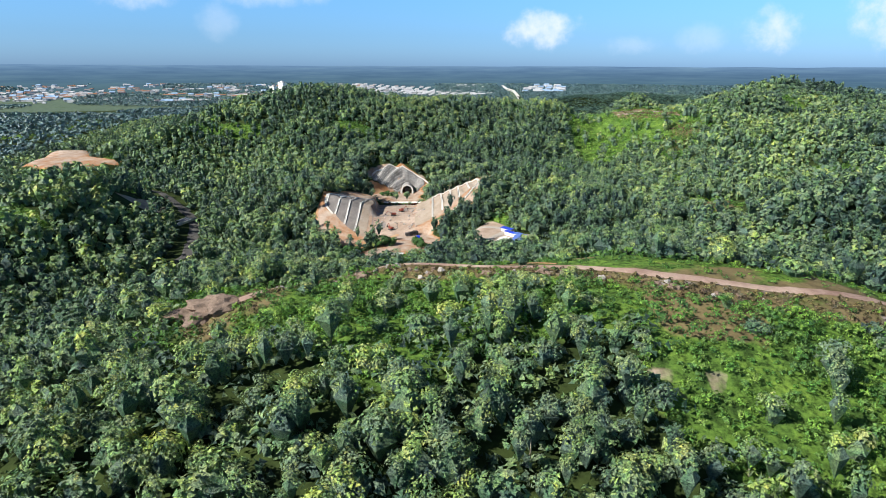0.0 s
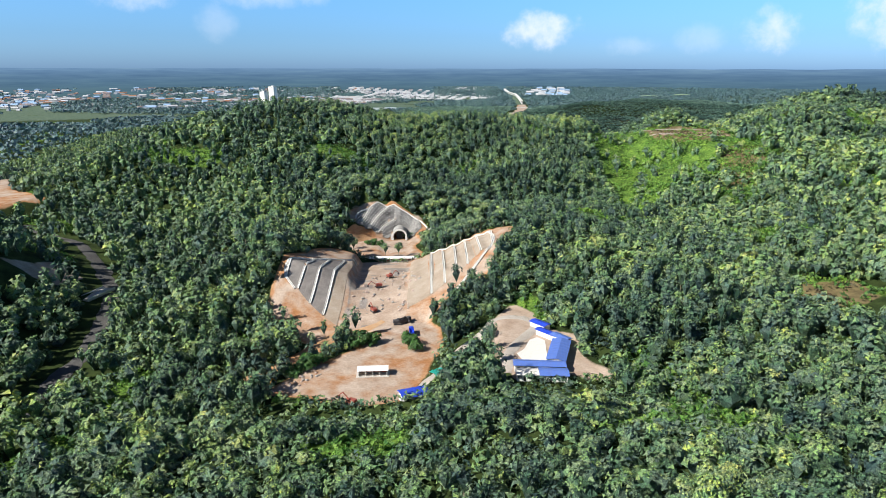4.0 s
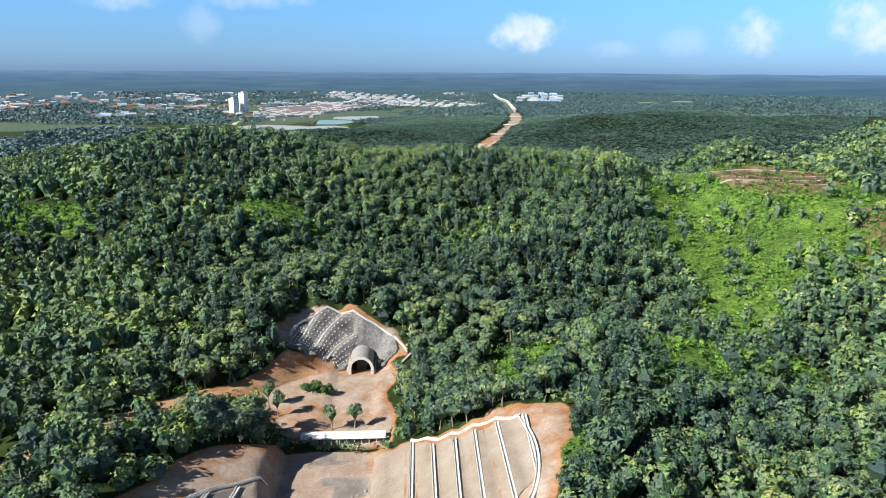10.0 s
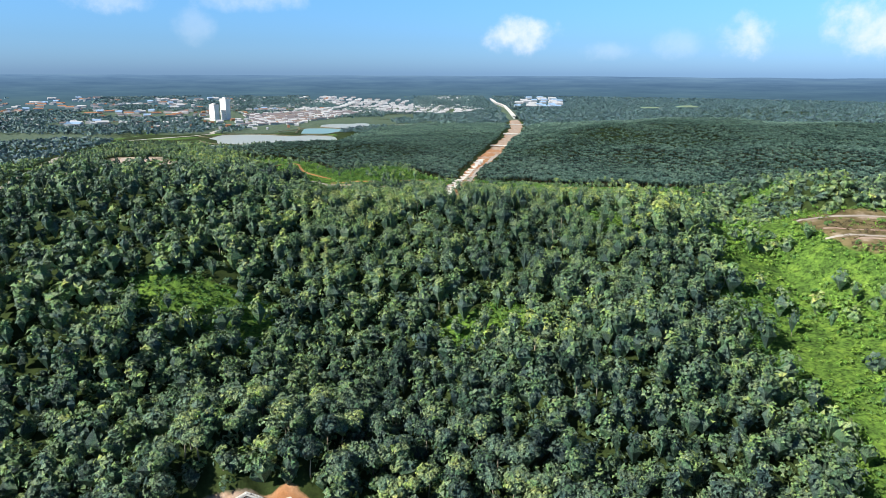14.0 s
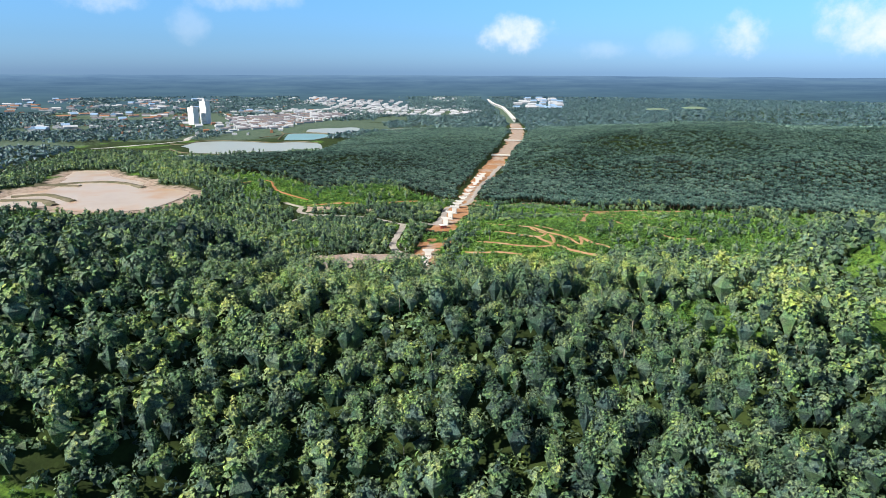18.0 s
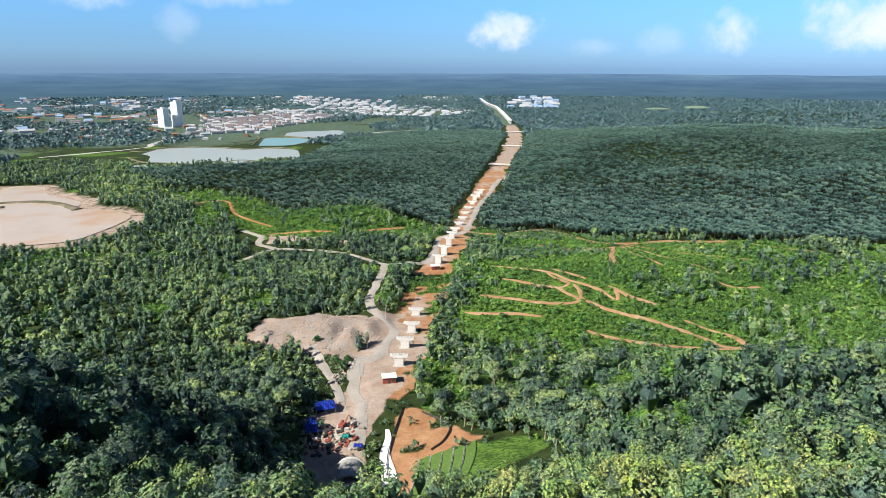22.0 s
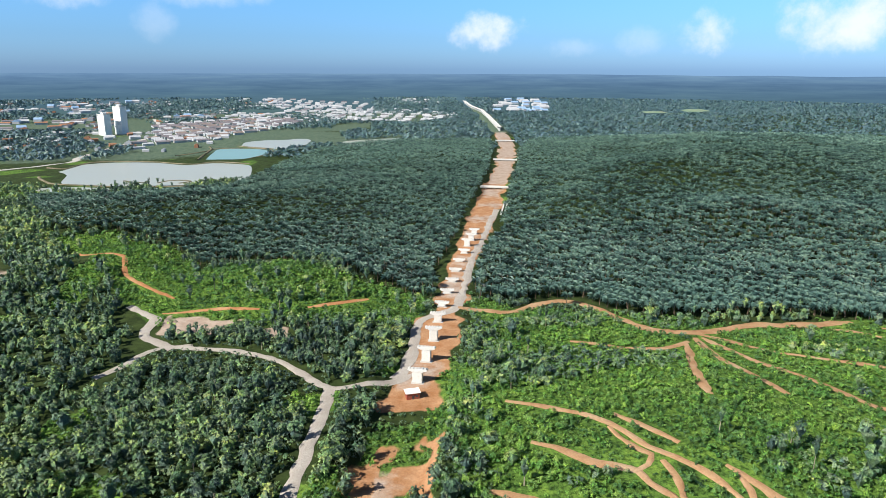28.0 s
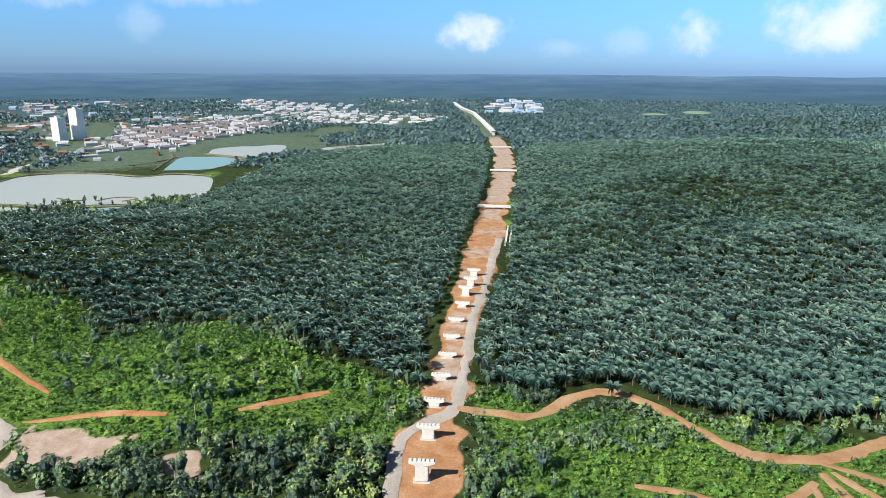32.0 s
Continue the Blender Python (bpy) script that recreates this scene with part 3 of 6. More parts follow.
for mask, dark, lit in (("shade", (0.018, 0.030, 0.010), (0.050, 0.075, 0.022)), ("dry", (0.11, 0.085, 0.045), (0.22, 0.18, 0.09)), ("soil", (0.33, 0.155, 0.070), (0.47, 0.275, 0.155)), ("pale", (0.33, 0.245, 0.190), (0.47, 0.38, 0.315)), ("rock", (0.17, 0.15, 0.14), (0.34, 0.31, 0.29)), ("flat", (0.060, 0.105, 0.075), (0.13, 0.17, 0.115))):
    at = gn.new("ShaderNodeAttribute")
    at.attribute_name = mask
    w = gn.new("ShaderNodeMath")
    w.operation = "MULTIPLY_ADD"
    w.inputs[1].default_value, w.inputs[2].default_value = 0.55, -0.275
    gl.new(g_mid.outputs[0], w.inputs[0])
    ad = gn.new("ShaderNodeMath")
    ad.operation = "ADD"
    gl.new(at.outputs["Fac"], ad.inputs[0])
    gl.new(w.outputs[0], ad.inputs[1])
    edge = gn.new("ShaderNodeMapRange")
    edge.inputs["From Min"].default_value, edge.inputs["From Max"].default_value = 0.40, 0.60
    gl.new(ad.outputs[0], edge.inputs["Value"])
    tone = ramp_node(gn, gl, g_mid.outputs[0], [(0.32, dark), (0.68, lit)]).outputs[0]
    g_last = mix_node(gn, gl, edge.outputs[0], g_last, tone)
gl.new(mix_node(gn, gl, 1.0, g_last, g_grain, "MULTIPLY"), gb.inputs["Base Color"])
bump_node(gn, gl, gb, g_mid.outputs[0], 0.5, 1.2)

M_WATER, wn_, wl_, wb_ = material("pond_water", 0.12, 0.5)
wb_.inputs["Base Color"].default_value = (0.40, 0.41, 0.34, 1)
wb_.inputs["Roughness"].default_value = 0.3
bump_node(wn_, wl_, wb_, noise_node(wn_, wl_, 0.4, 3).outputs[0], 0.05, 0.1)
M_CLAY_WATER, wn_, wl_, wb_ = material("clay_water", 0.3, 0.4)
cw = noise_node(wn_, wl_, 0.012, 4)
wl_.new(ramp_node(wn_, wl_, cw.outputs[0], [(0.35, (0.50, 0.38, 0.27)), (0.5, (0.55, 0.44, 0.33)), (0.7, (0.52, 0.30, 0.13))]).outputs[0], wb_.inputs["Base Color"])


# ---------------------------------------------------------------- mesh helpers
def mesh_from(name, verts, faces, mat=None, smooth=False):
    me = bpy.data.meshes.new(name)
    me.from_pydata([tuple(v) for v in verts], [], [tuple(f) for f in faces])
    if mat:
        me.materials.append(mat)
    if smooth:
        me.shade_smooth()
    me.update()
    return me


def mesh_tris(name, verts, mat, tint=None):
    """A mesh of loose triangles: verts is (n, 3, 3); tint is (n,)."""
    n = len(verts)
    me = bpy.data.meshes.new(name)
    me.vertices.add(n * 3)
    me.vertices.foreach_set("co", np.ascontiguousarray(verts, np.float32).ravel())
    me.loops.add(n * 3)
    me.loops.foreach_set("vertex_index", np.arange(n * 3, dtype=np.int32))
    me.polygons.add(n)
    me.polygons.foreach_set("loop_start", np.arange(0, n * 3, 3, dtype=np.int32))
    me.materials.append(mat)
    if tint is not None:
        me.attributes.new("tint", "FLOAT", "FACE").data.foreach_set("value", np.ascontiguousarray(np.clip(tint, 0, 1), np.float32))
    me.update()
    return me


def part(name, bm, mat, parent=None, label=""):
    me = bpy.data.meshes.new(name)
    bm.to_mesh(me)
    bm.free()
    me.materials.append(mat)
    ob = new(name, me)
    ob.parent = parent
    return tagged(ob, label)


def shared(name, me, parent, m=None, label=""):
    ob = new(name, me)
    ob.parent = parent
    if m is not None:
        ob.matrix_basis = m
    return tagged(ob, label)


def empty(name, x, y, z, turn=0.0):
    ob = new(name)
    ob.matrix_basis = pose(x, y, z, 0, 0, turn)
    return ob


def box(bm, x0, x1, y0, y1, z0, z1, bevel=0.0):
    r = bmesh.ops.create_cube(bm, size=1.0, matrix=Matrix.Translation(((x0 + x1) / 2, (y0 + y1) / 2, (z0 + z1) / 2)) @ Matrix.Diagonal((x1 - x0, y1 - y0, z1 - z0, 1)))
    if bevel:
        edges = {e for v in r["verts"] for e in v.link_edges}
        bmesh.ops.bevel(bm, geom=list(edges), offset=bevel, segments=1, affect="EDGES")
    return r["verts"]


def box_bm(*a, bevel=0.0):
    bm = bmesh.new()
    box(bm, *a, bevel=bevel)
    return bm


# ---------------------------------------------------------------- the ground sheet
def spaced(spans):
    out = [spans[0][0]]
    for a, b, step in spans:
        n = max(1, round((b - a) / step))
        out += list(a + (b - a) * np.arange(1, n + 1) / n)
    return np.array(out)


gx = spaced([(-4500, -1500, 250), (-1500, -700, 50), (-700, -440, 20), (-440, -110, 6), (-110, 80, 2.5), (80, 460, 6), (460, 800, 20), (800, 1800, 50), (1800, 4500, 250)])
gy = spaced([(-4000, -400, 300), (-400, 40, 40), (40, 400, 5), (400, 740, 2.5), (740, 1560, 6), (1560, 2400, 18), (2400, 3400, 40), (3400, 5200, 120)])
GX, GY = np.meshgrid(gx, gy)
GZ = height(GX, GY)
nx, ny = len(gx), len(gy)
idx = np.arange(nx * ny).reshape(ny, nx)
quads = np.stack([idx[:-1, :-1], idx[:-1, 1:], idx[1:, 1:], idx[1:, :-1]], -1).reshape(-1, 4)
ground_me = bpy.data.meshes.new("ground")
ground_me.vertices.add(nx * ny)
ground_me.vertices.foreach_set("co", np.stack([GX, GY, GZ], -1).astype(np.float32).ravel())
ground_me.loops.add(len(quads) * 4)
ground_me.loops.foreach_set("vertex_index", quads.astype(np.int32).ravel())
ground_me.polygons.add(len(quads))
ground_me.polygons.foreach_set("loop_start", np.arange(0, len(quads) * 4, 4, dtype=np.int32))
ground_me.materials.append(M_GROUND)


def sheet_z(x, y):
    """The level of the sheet itself, between its corners."""
    x, y = np.asarray(x, float), np.asarray(y, float)
    i = np.clip(np.searchsorted(gx, x) - 1, 0, nx - 2)
    j = np.clip(np.searchsorted(gy, y) - 1, 0, ny - 2)
    a, b = (x - gx[i]) / (gx[i + 1] - gx[i]), (y - gy[j]) / (gy[j + 1] - gy[j])
    return (GZ[j, i] * (1 - a) + GZ[j, i + 1] * a) * (1 - b) + (GZ[j + 1, i] * (1 - a) + GZ[j + 1, i + 1] * a) * b


def strip_off(x, y):
    return np.abs(x - np.interp(y, LY, LX)) - np.interp(y, LY, LW)


def bare_masks(x, y):
    """Masks of bared earth, pale earth, rock, dry grass and open plain."""
    ragged = sstep(900, 1000, y)
    x = x + ragged * (9 * (vnoise(x, y, 16, 3) - 0.5) + 5 * (vnoise(x, y, 6, 5) - 0.5))
    y = y + ragged * (9 * (vnoise(x, y, 15, 6) - 0.5) + 5 * (vnoise(x, y, 6, 8) - 0.5))
    big = lambda *ps, soft=8: np.max([poly_in(x, y, p, soft) for p in ps], 0)
    line = sstep(3, -3, strip_off(x, y) + 5 * (vnoise(x, y, 14, 4) - 0.5)) * (sstep(1120, 1140, y) * sstep(1316, 1306, y) + sstep(1336, 1346, y))
    s = np.maximum(big(PAD, APRON, CUT, CLAY_PAD, BARE_A, BARE_B), line)
    s = np.maximum(s, big(PORTAL_EDGE, soft=5))
    s = np.maximum(s, sstep(9, 4, np.minimum(line_dist(x, y, TRACK_PORTAL), line_dist(x, y, TRACK_SITE) + 1)))
    s = s * (1 - 0.75 * big(BARE_A, BARE_B) * sstep(0.58, 0.70, vnoise(x, y, 8, 7)))
    pale = np.maximum(big(CUT, soft=4) * sstep(8, -6, strip_off(x, y)), big(YARD, OFFICE_YARD, QUARRY, BARE_C, BARE_D, HAUL, GREY_PAD, BARE_E, RIDGE_BLUFF))
    pale = np.maximum(pale, line * (0.04 + 0.42 * sstep(1750, 2200, y) + 0.65 * vnoise(x, y, 34, 9)))
    pale = np.maximum(pale, big(PAD, CUT, APRON, PORTAL_EDGE, CLAY_PAD) * (0.44 + 0.22 * vnoise(x, y, 16, 4)))
    pale = np.maximum(pale, big(BARE_A) * (0.25 + 0.5 * vnoise(x, y, 13, 9)) * sstep(1270, 1230, y))
    pale = np.maximum(pale, np.maximum(big(BALD, soft=6), big(DRY_SLOPE, soft=16) * 0.75) * (0.10 + 0.45 * vnoise(x, y, 22, 4)))
    pale = np.maximum(pale, sstep(45, 10, line_dist(x, y, CLAY_POND + CLAY_POND[:1])) * 0.62)
    pale = np.maximum(pale, np.maximum(big(SLIDE, soft=4) * (0.45 + 0.3 * vnoise(x, y, 4, 5)), big(SLIDE_B, soft=5) * (0.2 + 0.5 * vnoise(x, y, 6, 4))))
    rock = np.maximum(np.maximum(big(QUARRY) * 0.46, big(CUT) * 0.62 * sstep(0.58, 0.72, vnoise(x, y, 7, 2)) * sstep(10, 0, strip_off(x, y))), 0.62 * sstep(3.0, 1.0, np.abs(strip_off(x, y) - 1.5)) * (x < -26) * sstep(488, 500, y) * sstep(582, 566, y))
    dry = np.maximum(big(DRY_SLOPE, soft=20) * (0.1 + 0.9 * vnoise(x, y, 14, 6)), big(BALD, soft=8) * (0.62 + 0.5 * vnoise(x, y, 20, 6)))
    dry = np.maximum(np.maximum(dry, big(RED_PATCH, soft=5)), np.maximum(big(SLIDE_B, [(58, 150), (62, 172), (84, 174), (86, 150)], soft=14), sstep(20, 4, line_dist(x, y + 5, TRACK_RIDGE)) * (0.25 + 0.95 * vnoise(x, y, 9, 3))))
    rock = np.maximum(rock, 0.7 * sstep(13, 5, line_dist(x, y + 9, TRACK_RIDGE)) * sstep(0.7, 0.8, vnoise(x, y, 5, 11)))
    dry = np.maximum(dry, big(RIDGE_TOP, soft=10) * (0.12 + 0.72 * vnoise(x, y, 11, 9)))
    flat = sstep(2350, 2700, y + 0.5 * (-x)) * 0.75 * (0.55 + 0.9 * vnoise(x, y, 90, 8))
    return s, pale, rock, dry, flat


ground_me.shade_smooth()
ground = tagged(new("ground", ground_me), "hilly tropical ground with green undergrowth and bared orange earth", "ground", kind="structure")

# ---------------------------------------------------------------- roads and tracks
ROADS = []


def road(name, pts, width, mat, label, lift=0.35):
    pts = smooth_line(pts, 3.0)
    ROADS.append((pts[::3] + pts[-1:], width / 2))
    p = np.array(pts)
    t = np.gradient(p, axis=0)
    t /= np.linalg.norm(t, axis=1)[:, None]
    nrm = np.stack([t[:, 1], -t[:, 0]], -1)
    cols, verts = [-0.5, -0.25, 0.0, 0.25, 0.5], []
    along = np.minimum(np.arange(len(p)), np.arange(len(p))[::-1]) * 3.0
    ends = 0.6 + 0.4 * sstep(-1, 12, along) if name == "dirt_track" else np.ones(len(p))
    for i, c in enumerate(cols):
        wob = width * ends * (1 + (0.75 * (vnoise(p[:, 0] + 50 * i, p[:, 1], 14, i) - 0.5) + 0.6 * (vnoise(p[:, 0], p[:, 1] + 70 * i, 4.5, i + 1) - 0.5) if abs(c) == 0.5 else 0))
        q = p + nrm * (c * wob)[:, None]
        verts.append(np.column_stack([q, sheet_z(q[:, 0], q[:, 1]) + (lift if abs(c) < 0.5 else 0.12)]))
    n = len(p)
    v = np.concatenate(verts)
    faces = [(k * n + i, k * n + i + 1, (k + 1) * n + i + 1, (k + 1) * n + i) for k in range(4) for i in range(n - 1)]
    return tagged(new(name, mesh_from(name, v, [f[::-1] for f in faces], mat, True)), label, "road", kind="structure")


road("road", ROAD_WEST, 5.0, M_GRAVEL, "pale gravel road winding through low forest")
road("road", ROAD_SOUTH, 6.5, M_GRAVEL, "dusty grey haul road beside the viaduct piers")
road("road", ROAD_NORTH, 7, M_GRAVEL, "pale gravel haul road along the viaduct")
road("road", ROAD_SPUR, 7, M_GRAVEL, "short pale gravel spur road")
road("road", [(-16, 1200), (-11, 1184), (-4, 1164), (2, 1146), (6, 1132)], 5.0, M_GRAVEL, "pale rutted track from the rock heap")
road("road", ROAD_TOWN, 12, M_CONCRETE, "long pale road past the ponds")
road("road", ROAD_PLAIN, 11, M_GRAVEL, "pale road across the green plain")
road("road", ROAD_VALLEY, 9, M_ASPHALT, "grey valley road beneath dark forest")
for k, tr in enumerate(TRACKS_FAR):
    road("dirt_track", tr, 8.0 if k == 0 else 4.8, M_TRACK, "tan earth track through green scrub")
for tr in TRACKS_NEAR:
    road("dirt_track", tr, 4.2, M_TRACK, "tan earth track through green scrub")
for tr in TRACKS_WEST:
    road("dirt_track", tr, 4.0, M_ORANGE, "orange earth track on a green slope")
road("dirt_track", TRACK_RIDGE, 5.5, M_RIDGE, "brown earth track along a hill crest")
road("dirt_track", TRACK_RIDGE_B, 2.6, M_TRACK, "narrow worn footpath on the crest")
road("dirt_track", [(256, 880), (276, 872), (300, 870), (338, 874)], 2.5, M_RIDGE, "faint worn path across the bald hilltop")
road("dirt_track", [(252, 900), (284, 908), (318, 904), (346, 888)], 3.5, M_GRAVEL, "pale terrace path round the bald hilltop")
road("dirt_track", [(250, 868), (272, 858), (300, 852), (330, 856)], 3.0, M_GRAVEL, "pale terrace path round the bald hilltop")
road("dirt_track", [(258, 856), (280, 848), (300, 834), (326, 838)], 2.0, M_RIDGE, "faint worn path across the bald hilltop")
road("dirt_track", TRACK_SITE, 8, M_TRACK, "wide tan haul track up to the cutting")
road("dirt_track", TRACK_OFFICE, 5.5, M_GRAVEL, "pale earth track to the site offices")
road("dirt_track", TRACK_PORTAL, 6, M_TRACK, "tan earth track to the tunnel portal")


def road_gap(x, y):
    """How far points lie outside all roads."""
    best = np.full(np.shape(x), 1e9)
    for pts, half in ROADS:
        best = np.minimum(best, line_dist(x, y, pts) - half)
    return best


# ---------------------------------------------------------------- water
def pond(name, poly, level, mat, label):
    pts = smooth_line(poly + poly[:1], 15)[:-1]
    c = np.mean(pts, 0)
    bm = bmesh.new()
    vs = [bm.verts.new((c[0] + (p[0] - c[0]) * 1.0, c[1] + (p[1] - c[1]) * 1.0, level)) for p in pts]
    f = bm.faces.new(vs)
    bmesh.ops.triangulate(bm, faces=[f])
    ob = part(name, bm, mat)
    return tagged(ob, label, "pond", kind="structure")


M_TEAL_WATER = M_WATER.copy()
M_TEAL_WATER.node_tree.nodes["Principled BSDF"].inputs["Base Color"].default_value = (0.22, 0.36, 0.33, 1)
for k, poly in enumerate((POND_A, POND_B, POND_C, POND_D, POND_E, POND_F)):
    pond("water", poly, 1.6, M_TEAL_WATER if k in (1, 4) else M_WATER, "still teal mining pond" if k in (1, 4) else "still pale grey-green mining pond")
pond("water", CLAY_POND, 3.6, M_CLAY_WATER, "shallow clay-brown settling pond")

for line in ([(-325, 2098), (-305, 2082), (-286, 2078), (-290, 2092)], [(-268, 2074), (-258, 2092), (-240, 2096), (-222, 2084), (-236, 2068)], [(-472, 2150), (-455, 2120), (-416, 2078), (-350, 2054), (-290, 2042), (-244, 2040), (-205, 2046)], [(-500, 2240), (-468, 2236), (-460, 2296), (-420, 2322), (-345, 2314), (-270, 2276), (-232, 2300), (-165, 2274)], [(-272, 2335), (-280, 2440), (-274, 2522), (-180, 2516), (-148, 2440), (-180, 2345)], [(-240, 2566), (-176, 2524), (-126, 2500), (-80, 2610)], [(-330, 2400), (-300, 2440), (-285, 2500), (-300, 2560)]):
    road("dyke", line, 5, M_DYKE, "low grassy earth dyke between the mining ponds", 1.4)
for line in ([(-478, 1672), (-449, 1686), (-415, 1690), (-381, 1674), (-343, 1638)], [(-500, 1650), (-470, 1660), (-440, 1655)], [(-490, 1570), (-455, 1586), (-420, 1560), (-395, 1537)], [(-490, 1545), (-440, 1545), (-405, 1510)]):
    road("mud_bar", line, 13, M_DYKE, "low dark mud bar in the settling pond", 2.0)

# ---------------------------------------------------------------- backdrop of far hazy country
# haze is put into the colour, bluer with height, and the ring glows
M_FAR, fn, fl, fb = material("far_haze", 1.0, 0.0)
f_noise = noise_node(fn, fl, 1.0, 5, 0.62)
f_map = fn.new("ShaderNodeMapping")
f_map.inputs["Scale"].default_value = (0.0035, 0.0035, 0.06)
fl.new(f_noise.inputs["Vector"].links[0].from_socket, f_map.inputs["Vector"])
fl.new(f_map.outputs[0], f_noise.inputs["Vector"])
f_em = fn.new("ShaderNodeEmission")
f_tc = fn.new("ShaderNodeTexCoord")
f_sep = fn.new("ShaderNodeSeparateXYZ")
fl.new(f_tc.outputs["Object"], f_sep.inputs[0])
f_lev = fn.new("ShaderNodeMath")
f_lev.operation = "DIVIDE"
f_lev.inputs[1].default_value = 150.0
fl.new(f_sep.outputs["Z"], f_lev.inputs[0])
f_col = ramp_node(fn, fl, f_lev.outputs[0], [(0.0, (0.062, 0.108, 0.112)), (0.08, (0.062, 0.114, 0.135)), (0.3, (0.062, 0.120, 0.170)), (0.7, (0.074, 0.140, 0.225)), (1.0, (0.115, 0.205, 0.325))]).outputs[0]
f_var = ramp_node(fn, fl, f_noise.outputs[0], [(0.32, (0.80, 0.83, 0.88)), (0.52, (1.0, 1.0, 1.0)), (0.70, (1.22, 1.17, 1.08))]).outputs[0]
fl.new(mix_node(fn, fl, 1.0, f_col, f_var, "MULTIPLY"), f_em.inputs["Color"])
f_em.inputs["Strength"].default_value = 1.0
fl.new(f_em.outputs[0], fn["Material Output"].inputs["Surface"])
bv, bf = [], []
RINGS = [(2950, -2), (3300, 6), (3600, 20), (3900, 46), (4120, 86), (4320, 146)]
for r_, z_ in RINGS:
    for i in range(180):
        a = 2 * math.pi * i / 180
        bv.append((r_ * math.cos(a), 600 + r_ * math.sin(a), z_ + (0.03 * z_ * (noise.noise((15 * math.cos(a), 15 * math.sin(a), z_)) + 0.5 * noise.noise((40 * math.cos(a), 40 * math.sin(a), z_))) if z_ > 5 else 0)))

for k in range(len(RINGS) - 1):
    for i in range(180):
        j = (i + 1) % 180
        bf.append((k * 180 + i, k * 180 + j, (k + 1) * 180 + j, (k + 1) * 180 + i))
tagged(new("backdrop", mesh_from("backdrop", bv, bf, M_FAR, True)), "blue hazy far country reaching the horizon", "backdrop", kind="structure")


def far_z(x, y):
    """The ground's level, with the rise of the far country."""
    r = np.hypot(x, np.asarray(y, float) - 600)
    return np.maximum(sheet_z(x, y), np.interp(r, [q[0] for q in RINGS], [q[1] for q in RINGS]))
# ---------------------------------------------------------------- vegetation
def leaf_tris(centre, radius, base, tris, size, rng, low=-0.45, jitter=0.09):
    """Leaf sprays on lumpy crowns: centre (n, 3), radius (n, 3), base tint (n,); tris sprays a crown."""
    n = len(centre)
    lobes = 11
    ld = rng.normal(size=(n, lobes, 3))
    ld /= np.linalg.norm(ld, axis=2, keepdims=True)
    ld[..., 2] = np.where(ld[..., 2] < -0.5, -ld[..., 2], ld[..., 2])
    ld *= rng.uniform(0.5, 0.78, (n, lobes, 1))
    shade_of = rng.normal(size=(n, lobes)) * 0.10
    d = rng.normal(size=(n, tris, 3))
    d /= np.linalg.norm(d, axis=2, keepdims=True)
    d[..., 2] = np.where(d[..., 2] < low, -d[..., 2], d[..., 2])
    which = rng.integers(0, lobes, (n, tris))
    lobe = np.take_along_axis(ld, which[..., None].repeat(3, 2), 1)
    unit = lobe + d * 0.42 * rng.uniform(0.8, 1.12, (n, tris, 1))
    pos = centre[:, None] + unit * radius[:, None]
    nrm = d + 0.5 * lobe + rng.normal(size=d.shape) * 0.32 + np.array([0, 0, 0.12])
    nrm /= np.linalg.norm(nrm, axis=2, keepdims=True)
    ref = rng.normal(size=d.shape)
    u = np.cross(nrm, ref)
    u /= np.linalg.norm(u, axis=2, keepdims=True) + 1e-9
    v = np.cross(nrm, u)
    s = (size[:, None] * rng.uniform(0.6, 1.35, (n, tris)))[..., None]
    a, b, c = pos + u * s, pos - u * s * 0.55 + v * s * 0.9, pos - u * s * 0.5 - v * s * rng.uniform(0.5, 1.0, (n, tris, 1))
    out = np.stack([a, b, c], 2).reshape(-1, 3, 3)
    # sprays high in the crown take a lighter tint
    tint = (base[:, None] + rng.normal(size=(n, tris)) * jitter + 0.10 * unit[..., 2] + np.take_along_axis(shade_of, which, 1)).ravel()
    return out, tint


OCTA = np.array([(1, 0, 0), (0, 1, 0), (-1, 0, 0), (0, -1, 0), (0, 0, 1), (0, 0, -1)], float)
OCTA_F = np.array([(0, 1, 4), (1, 2, 4), (2, 3, 4), (3, 0, 4), (1, 0, 5), (2, 1, 5), (3, 2, 5), (0, 3, 5)])


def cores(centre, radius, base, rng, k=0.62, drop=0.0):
    """The body inside each crown; a low base tint paints the shade between leaves."""
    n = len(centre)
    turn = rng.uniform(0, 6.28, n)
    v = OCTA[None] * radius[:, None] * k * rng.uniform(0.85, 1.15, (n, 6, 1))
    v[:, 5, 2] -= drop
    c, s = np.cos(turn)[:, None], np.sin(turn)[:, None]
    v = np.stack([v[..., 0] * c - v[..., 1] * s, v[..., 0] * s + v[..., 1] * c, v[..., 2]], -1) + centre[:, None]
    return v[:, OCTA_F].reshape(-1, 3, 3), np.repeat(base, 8)


